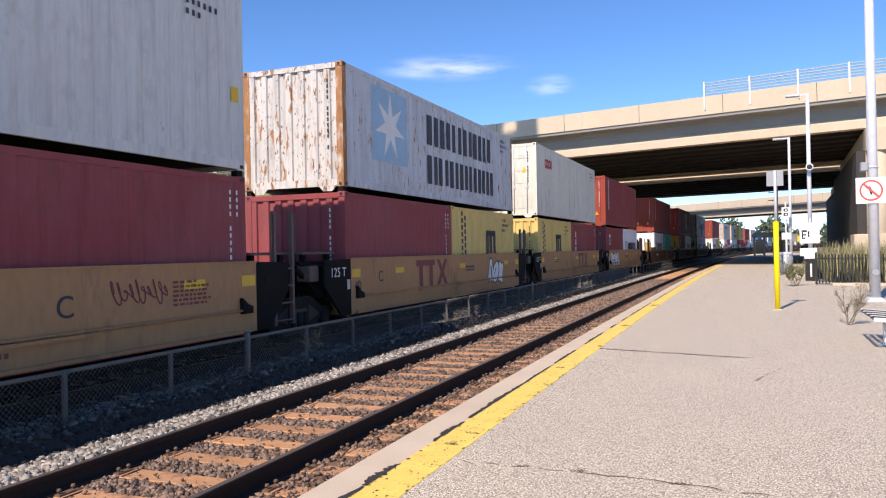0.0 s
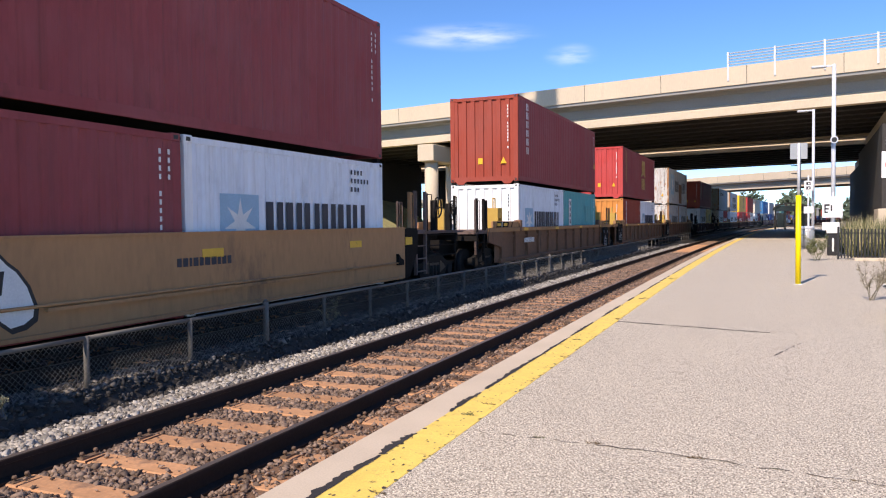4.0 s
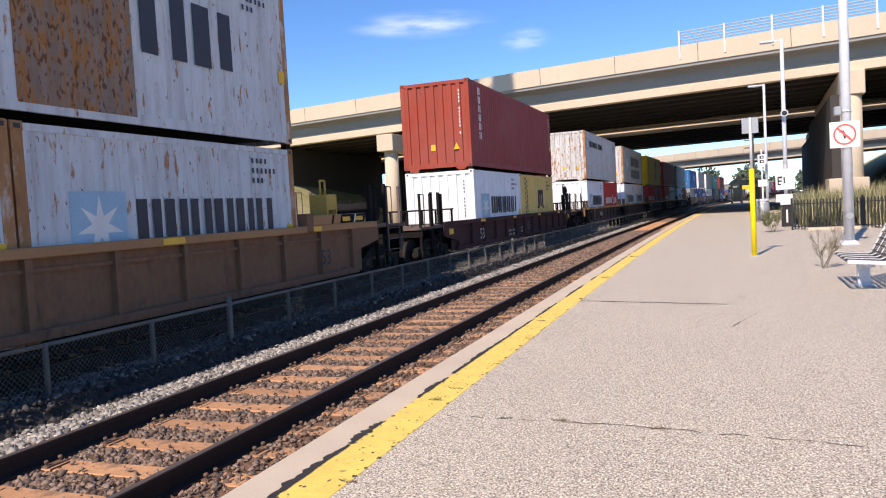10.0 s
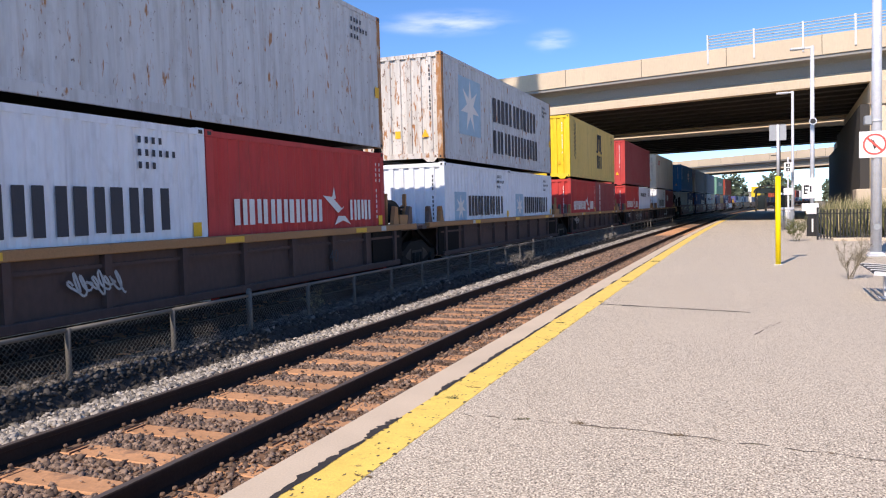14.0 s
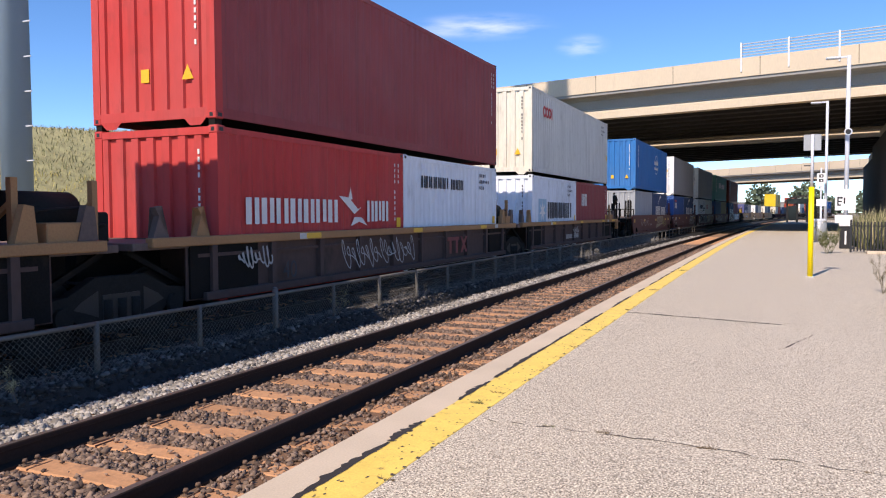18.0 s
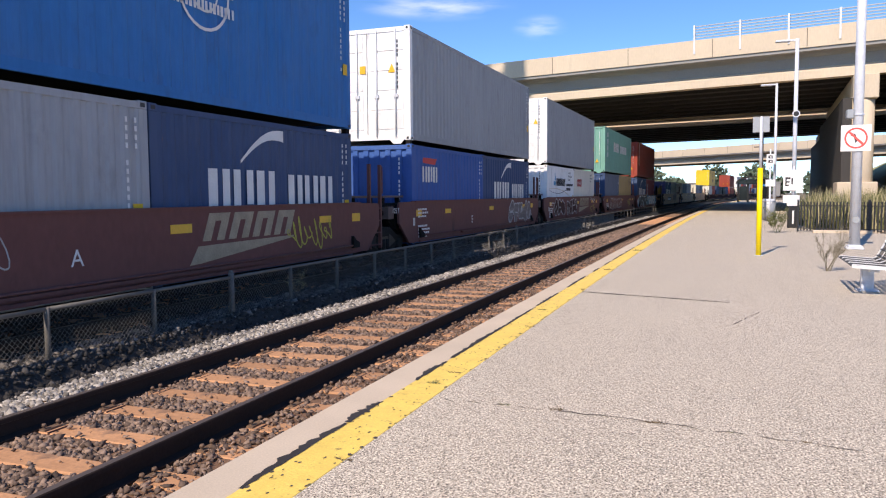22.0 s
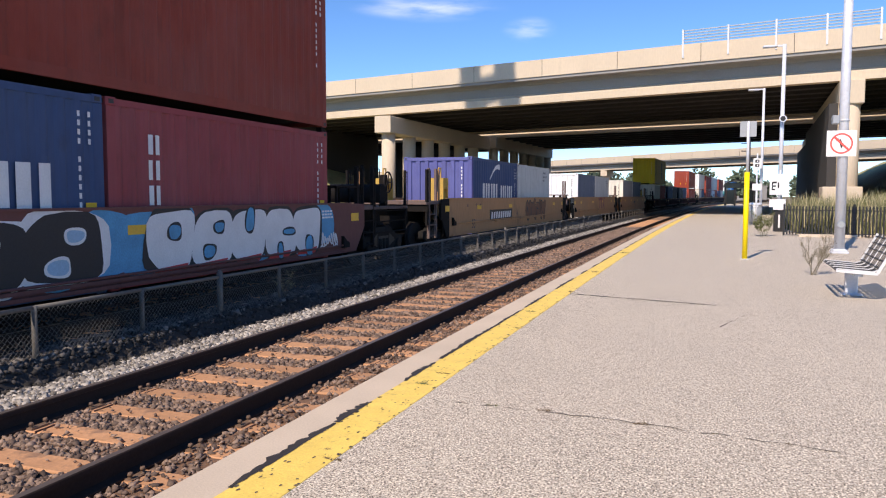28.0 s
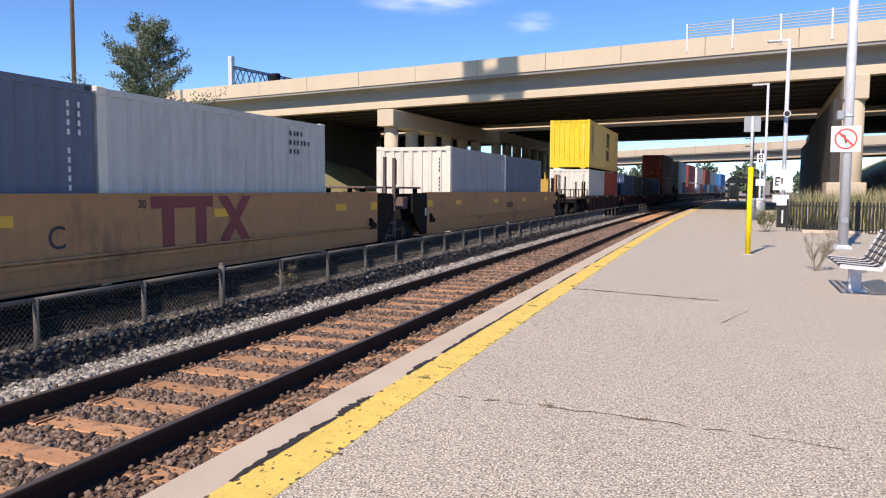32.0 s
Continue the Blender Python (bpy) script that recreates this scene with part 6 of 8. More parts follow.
    for i in range(n):
        yy = wa + (wb - wa) * (i + 0.6) / n
        zz = top - (0.065 if ribbed else 0.30)
        part("reflector", boxes((CAR_W + 0.001, CAR_W + 0.006, yy - 0.23, yy + 0.23, zz - (0.045 if ribbed else 0.065), zz + (0.045 if ribbed else 0.065))), "reflector", ob, "amber reflective strip")
    if kind == "gold" and seed < 15:
        for y0, y1 in ((wa - 0.45, wa + 1.05), (wb - 1.05, wb + 0.45)):
            part("dark_bay", boxes((CAR_W - 0.104, CAR_W - 0.07, y0, y1, WELL_LOW + 0.02, top - 0.135)), "dark_under", ob, "black-painted side bay")
    if kind == "gold":
        for u in (2.1, wb - wa - 0.75):
            part("decal", boxes((CAR_W + 0.001, CAR_W + 0.005, wa + u, wa + u + 0.24, top - 0.115, top - 0.015)), "decal", ob, "small white barcode decal")
    elif not ribbed and not first:
        part("decal", boxes((CAR_W - 0.003, CAR_W + 0.001, a + 1.46, a + 1.58, top - 0.62, top - 0.42)), "decal", ob, "small white inspection decal")
    for fn in extra:
        fn(ob, wa, wb, top)
    MOVERS.append((ob, mid, 0.0))
    return ob


def tag_marks(mat, label, fn):
    def add(ob, wa, wb, top):
        bm = bmesh.new()
        fn(bm, wa, wb, top)
        tagged(part("spray_tag", bm, mat, ob, label), kind="stuff")
    return add


def bubble(fill, line, seed, u0, u1, label, lift=0.0):
    def add(ob, wa, wb, top):
        f, l = bmesh.new(), bmesh.new()
        graffiti((f, l), seed, wa + u0, wa + u1, WELL_LOW + 0.12, top - 0.12 + lift)
        tagged(part("graffiti_outline", l, line, ob, label), kind="stuff")
        tagged(part("graffiti_fill", f, fill, ob, label), kind="stuff")
    return add


def marked(words, size, mat, u, z, plate=False):
    def add(ob, wa, wb, top):
        if plate:
            part("stencil_plate", boxes((CAR_W + 0.001, CAR_W + 0.004, wa + u - 0.12, wa + u + size * 0.62 * len(words) + 0.05, z - 0.1, z + size * 0.85)), "black_ink", ob)
        stencil(words, size, mat, ob, CAR_W + 0.008, wa + u, z)
    return add


def blob(bm, x, cy, cz, ry, rz, r, power=0.6, lean=0.0, m=20):
    """A rounded, slightly uneven patch of spray paint."""
    ph, amp = r.uniform(0, 6.28), r.uniform(0.03, 0.10)
    vs = []
    for k in range(m):
        t = 2 * math.pi * k / m
        q = 1 + amp * math.sin(3 * t + ph)
        c, d = math.copysign(abs(math.cos(t)) ** power, math.cos(t)), math.copysign(abs(math.sin(t)) ** power, math.sin(t))
        vs.append(bm.verts.new((x, cy + ry * q * c + lean * rz * d, min(max(cz + rz * q * d, WELL_LOW + 0.015), 1.40))))
    bm.faces.new(vs)


def mural(fill, line, cloud, accent, foot, seed, u0, u1, n, label):
    """A large sprayed piece: a cloud behind, thick rounded forms with outlines, bright counters and a band along the foot."""
    def add(ob, wa, wb, top):
        r = random.Random(seed)
        zc, h = (WELL_LOW + top) / 2 + 0.02, (top - WELL_LOW) / 2 - 0.05
        sets = {k: bmesh.new() for k in ("cloud", "outline", "fill", "accent", "foot")}
        x = CAR_W + 0.002
        for k in range(n + 3):
            y = wa + u0 - 0.15 + (u1 - u0 + 0.3) * k / (n + 2)
            blob(sets["cloud"], x + 0.0004 * k, y, zc + r.uniform(-0.1, 0.1), r.uniform(0.35, 0.55), h * r.uniform(0.75, 1.0), r, 0.7)
        w = (u1 - u0) / n
        for k in range(n):
            y, lean = wa + u0 + (k + 0.5) * w, r.uniform(-0.10, 0.16)
            lift = r.uniform(-0.04, 0.04)
            blob(sets["outline"], x + 0.006 + 0.0005 * (k % 2), y, zc + lift, w * 0.60, h * 0.99, r, 0.55, lean)
            blob(sets["fill"], x + 0.008 + 0.0005 * (k % 2), y, zc + lift, w * 0.52, h * 0.90, r, 0.55, lean)
            forms = (((0.05, 0.30, 0.13, 0.22),), ((-0.02, 0.55, 0.12, 0.42),), ((0.06, -0.62, 0.13, 0.40),), ((0.12, 0.36, 0.12, 0.16), (-0.10, -0.42, 0.14, 0.20)), ((0.30, 0.02, 0.20, 0.10), (-0.04, -0.70, 0.08, 0.30)))
            for dy, dz, ry, rz in forms[(k * 3 + seed) % 5]:
                cy, cz = y + dy * w + lean * dz * h, zc + dz * h
                blob(sets["outline"], x + 0.010, cy, cz, ry * w + 0.035, rz * h + 0.035, r, 0.8, lean)
                blob(sets["accent"], x + 0.012, cy, cz, ry * w, rz * h, r, 0.8, lean)
            if foot:
                ya = y - w * 0.42
                sets["foot"].faces.new([sets["foot"].verts.new((x + 0.011, p, q)) for p, q in ((ya, zc - h * 0.95), (ya + w * 0.7, zc - h * 0.95), (ya + w * 0.78, zc - h * 0.70), (ya + 0.06, zc - h * 0.78))])
        for name, mat in (("cloud", cloud), ("outline", line), ("fill", fill), ("accent", accent), ("foot", foot)):
            if mat:
                tagged(part("graffiti_" + name, sets[name], mat, ob, label), kind="stuff")
            else:
                sets[name].free()
    return add


def gold_mark(u, z):
    """Four slanted gold blocks over a long wedge."""
    def add(ob, wa, wb, top):
        bm, x = bmesh.new(), CAR_W + 0.006
        for k in range(4):
            y = wa + u + 0.30 + 0.64 * k
            for p, q in ((0.0, 0.20), (0.34, 0.53)):
                bm.faces.new([bm.verts.new((x, y + c, z + d)) for c, d in ((p, 0.16), (q, 0.16), (q + 0.18, 0.58), (p + 0.18, 0.58))])
            bm.faces.new([bm.verts.new((x + 0.0005, y + c, z + d)) for c, d in ((0.26, 0.46), (0.56, 0.46), (0.62, 0.58), (0.30, 0.58))])
        bm.faces.new([bm.verts.new((x, wa + u + c, z + d)) for c, d in ((0.0, -0.18), (0.24, -0.17), (2.85, 0.09), (2.9, 0.13), (0.2, 0.09))])
        tagged(part("logo", bm, "ink_beige", ob, "faded beige slanted logo shapes over a wedge"), kind="stuff")
    return add


def frame_mark(u, z, s, mat="ink_silver"):
    """A thin stencilled square."""
    def add(ob, wa, wb, top):
        y, x = wa + u, CAR_W - 0.10
        tagged(part("stencil_frame", boxes((x, x + 0.004, y, y + s, z, z + 0.012), (x, x + 0.004, y, y + s, z + s, z + s + 0.012), (x, x + 0.004, y, y + 0.012, z + 0.013, z + s - 0.001), (x, x + 0.004, y + s - 0.012, y + s, z + 0.013, z + s - 0.001)), mat, ob, "thin stencilled square"), kind="stuff")
    return add


def slant_mark(u, z, s, mat="ink_maroon"):
    def add(ob, wa, wb, top):
        bm = bmesh.new()
        x, y = CAR_W + 0.005, wa + u
        for k, (p, q) in enumerate(((0.25, 0.25), (1.05, 1.05), (1.65, 2.35), (2.35, 1.65))):
            bm.faces.new([bm.verts.new((x + 0.003 + 0.0006 * k, y + c * s, z + d * s)) for c, d in ((p, 0.82), (p + 0.27, 0.82), (q + 0.27, 0.0), (q, 0.0))])
        bm.faces.new([bm.verts.new((x + 0.006, y + c * s, z + d * s)) for c, d in ((0.0, 0.64), (1.5, 0.64), (1.5, 0.82), (0.0, 0.82))])
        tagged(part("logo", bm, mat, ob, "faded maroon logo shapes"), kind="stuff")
    return add


def data_bars(u, z, rows, mat="ink_white", size=0.05, width=0.7):
    def add(ob, wa, wb, top):
        bm, r = bmesh.new(), random.Random(int(u * 100) + rows)
        for i in range(rows):
            y = wa + u
            endy = y + width * r.uniform(0.6, 1.0)
            while y < endy:
                w = r.uniform(0.04, 0.12)
                box(bm, CAR_W + 0.004, CAR_W + 0.006, y, y + w, z - i * size * 1.8, z - i * size * 1.8 + size)
                y += w + 0.03
        tagged(part("data_stencil", bm, mat, ob, "rows of small stencilled data"), kind="stuff")
    return add


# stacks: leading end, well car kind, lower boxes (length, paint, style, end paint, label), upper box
# End paint is often a lighter copy: sunlight on the end put into colour.
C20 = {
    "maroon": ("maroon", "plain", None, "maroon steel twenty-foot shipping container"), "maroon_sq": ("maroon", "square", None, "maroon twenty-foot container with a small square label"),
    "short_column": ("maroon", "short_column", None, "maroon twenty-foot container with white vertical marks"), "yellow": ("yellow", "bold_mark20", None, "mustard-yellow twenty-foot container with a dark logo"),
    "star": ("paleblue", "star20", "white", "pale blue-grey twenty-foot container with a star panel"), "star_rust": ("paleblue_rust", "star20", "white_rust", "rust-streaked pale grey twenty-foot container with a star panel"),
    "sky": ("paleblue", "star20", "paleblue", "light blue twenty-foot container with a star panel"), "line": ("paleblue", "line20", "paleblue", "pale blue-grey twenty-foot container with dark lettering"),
    "teal": ("teal", "side_label", None, "teal twenty-foot container with a white vertical label"), "orange": ("red", "side_column", "orange", "orange-brown twenty-foot container with sunlight painted into its end"),
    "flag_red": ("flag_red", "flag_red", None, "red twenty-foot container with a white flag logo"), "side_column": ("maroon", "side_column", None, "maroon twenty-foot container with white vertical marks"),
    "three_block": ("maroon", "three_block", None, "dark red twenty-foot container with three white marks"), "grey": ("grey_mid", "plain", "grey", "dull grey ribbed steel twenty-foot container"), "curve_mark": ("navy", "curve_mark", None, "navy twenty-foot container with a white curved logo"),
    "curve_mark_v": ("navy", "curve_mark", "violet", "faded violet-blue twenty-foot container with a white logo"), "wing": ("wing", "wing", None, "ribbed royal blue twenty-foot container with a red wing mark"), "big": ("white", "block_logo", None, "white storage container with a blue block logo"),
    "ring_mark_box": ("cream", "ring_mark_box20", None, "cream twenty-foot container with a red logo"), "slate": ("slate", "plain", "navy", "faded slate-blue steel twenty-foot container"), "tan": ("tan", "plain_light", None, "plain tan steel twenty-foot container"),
    "ltgrey": ("grey_soft", "plain_light", None, "ribbed light grey twenty-foot container"), "greyblue": ("slate", "plain", "white", "grey-blue twenty-foot container with a pale end"), "creamgrey": ("grey", "plain", "cream", "grey twenty-foot container with sunlight painted into its cream end"),
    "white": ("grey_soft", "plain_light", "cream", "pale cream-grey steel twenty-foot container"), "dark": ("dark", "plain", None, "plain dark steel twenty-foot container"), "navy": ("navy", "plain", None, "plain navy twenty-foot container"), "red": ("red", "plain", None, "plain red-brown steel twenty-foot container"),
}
# Forty-foot ends likewise: a brighter end paint holds the sunlight.
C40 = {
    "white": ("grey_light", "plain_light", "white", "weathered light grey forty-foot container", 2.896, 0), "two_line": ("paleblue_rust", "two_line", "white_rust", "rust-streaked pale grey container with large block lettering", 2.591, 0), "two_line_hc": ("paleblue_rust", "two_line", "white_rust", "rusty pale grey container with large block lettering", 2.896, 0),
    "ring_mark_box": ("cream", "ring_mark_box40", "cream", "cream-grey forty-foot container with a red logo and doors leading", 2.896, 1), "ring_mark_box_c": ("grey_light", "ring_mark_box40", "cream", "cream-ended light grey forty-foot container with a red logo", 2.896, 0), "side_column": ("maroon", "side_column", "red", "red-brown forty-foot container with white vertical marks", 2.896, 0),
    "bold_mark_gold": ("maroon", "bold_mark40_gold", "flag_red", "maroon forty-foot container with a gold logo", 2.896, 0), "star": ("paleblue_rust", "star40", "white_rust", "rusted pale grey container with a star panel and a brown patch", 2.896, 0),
    "line": ("paleblue_rust", "line40", "white_rust", "rust-streaked pale grey forty-foot container with a small star panel", 2.896, 0), "bold_mark": ("yellow", "bold_mark40", "yellow_sunlit", "mustard-yellow forty-foot container with a dark logo", 2.896, 0), "red": ("maroon", "plain", "flag_red", "maroon forty-foot container with sunlight painted into its red end", 2.896, 0),
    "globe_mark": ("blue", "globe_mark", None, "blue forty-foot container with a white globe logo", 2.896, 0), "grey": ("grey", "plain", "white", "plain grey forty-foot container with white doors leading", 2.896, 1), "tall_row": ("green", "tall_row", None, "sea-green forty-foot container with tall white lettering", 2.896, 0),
    "brown": ("brown", "side_column", "red", "brown-red forty-foot container with sunlight painted into its red end", 2.896, 0), "yellow": ("yellow", "bold_mark40", "yellow_sunlit", "yellow forty-foot container with a dark logo", 2.896, 0), "maroon": ("maroon", "plain", None, "plain maroon steel forty-foot container", 2.591, 0),
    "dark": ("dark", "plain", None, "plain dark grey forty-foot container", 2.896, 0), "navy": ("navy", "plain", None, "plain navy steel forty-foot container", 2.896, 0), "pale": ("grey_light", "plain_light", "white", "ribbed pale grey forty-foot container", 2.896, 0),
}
BASE_Z, UP_Z = 0.27, 2.955
STACKS = [
    (-17.4, "tan", ["maroon40"], "white"), (-1.83, "tan", ["maroon40"], "white"), (13.70, "tan", ["maroon", "yellow"], "two_line"), (29.30, "tan", ["yellow", "short_column"], "ring_mark_box"), (44.57, "tan", ["maroon_sq", "star"], "side_column"),
    (66.57, "brown", ["star", "teal"], "side_column"), (86.10, "brown", ["orange", "star"], "bold_mark_gold"), (105.85, "brown", ["star_rust", "star_rust"], "star"), (129.37, "dark", ["star", "yellow"], "side_column"),
    (150.95, "gold", ["star", "flag_red"], "line"), (166.95, "gold", ["sky", "sky"], "two_line_hc"), (183.0, "gold", ["flag_red", "side_column"], "bold_mark"), (198.85, "gold", ["flag_red", "line"], "red"), (214.75, "gold", ["sky", "three_block"], "ring_mark_box_c"),
    (234.5, "red", ["grey", "curve_mark"], "globe_mark"), (250.1, "red", ["wing", "curve_mark"], "grey"), (265.7, "red", ["big", "ring_mark_box"], "grey"), (281.45, "red", ["slate", "tan"], "tall_row"), (297.25, "red", ["curve_mark", "short_column"], "brown"),
    (319.4, "tan", ["curve_mark_v", "ltgrey"], None), (339.25, "tan", ["greyblue", "white"], None), (359.2, "tan", ["creamgrey", "greyblue"], None),
    (384.2, "dark", ["white", "red"], "yellow"), (400.2, "dark", ["navy", "dark"], None), (416.0, "dark", ["dark", "navy"], None), (432.0, "dark", ["red", "red"], "brown"),
    (452.0, "gold", ["white", "navy"], "pale"), (468.0, "gold", ["red", "short_column"], "side_column"), (484.0, "gold", ["star", "red"], "pale"), (500.0, "gold", ["navy", "white"], "brown"), (516.0, "gold", ["teal", "red"], "pale"), (540.0, "gold", ["curve_mark", "grey"], "globe_mark"),
]


def dark_panel(u0, u1):
    """Black-painted bay of the side, from chord to sill."""
    def add(ob, wa, wb, top):
        part("dark_panel", boxes((CAR_W - 0.10, CAR_W + 0.002, wa + u0, wa + u1, WELL_LOW + 0.02, top - 0.135)), "dark_under", ob, "black-painted side bay")
        part("dark_band", boxes((CAR_W - 0.02, CAR_W + 0.004, wa + u0 - 0.1, wa + u1 + 0.05, top - 0.125, top - 0.006)), "dark_under", ob)
    return add


def number_plate(u0, u1):
    """Black panel that carries the car's number as slanted white bars."""
    def add(ob, wa, wb, top):
        part("number_panel", boxes((CAR_W + 0.001, CAR_W + 0.004, wa + u0, wa + u1, 0.66, 1.06)), "black_ink", ob, "black number panel")
        bm = bmesh.new()
        n = 9
        for i in range(n):
            y = wa + u0 + 0.15 + (u1 - u0 - 0.3) * i / n
            bm.faces.new([bm.verts.new((CAR_W + 0.006, y + p, q)) for p, q in ((0.0, 0.74), (0.19, 0.74), (0.25, 0.98), (0.06, 0.98))])
        tagged(part("number_lettering", bm, "ink_white", ob, "car number as white bars"), kind="stuff")
    return add


def end_plate(ob, wa, wb, top):
    """Black stencil panel at the trailing end, with rows of small marks."""
    part("stencil_plate", boxes((CAR_W + 0.001, CAR_W + 0.010, wb - 0.95, wb + 0.35, WELL_LOW + 0.02, top - 0.13)), "dark_under", ob, "black stencil panel")
    bm, r = bmesh.new(), random.Random(2)
    for y0, z0, rows, w in ((wb - 0.55, 0.80, 2, 0.4), (wb - 0.70, 0.66, 5, 0.8)):
        for i in range(rows):
            y = y0
            while y < y0 + w * r.uniform(0.7, 1.0):
                d = r.uniform(0.05, 0.13)
                box(bm, CAR_W + 0.011, CAR_W + 0.013, y, y + d, z0 - i * 0.075, z0 - i * 0.075 + (0.10 if rows == 1 else 0.035))
                y += d + 0.035
    tagged(part("data_stencil", bm, "ink_silver", ob, "rows of small stencilled data"), kind="stuff")
    stencil("18", 0.18, "ink_white", ob, CAR_W + 0.013, wb - 0.80, 1.0)
    stencil("53", 0.18, "ink_white", ob, CAR_W + 0.013, wb + 0.02, 1.0)


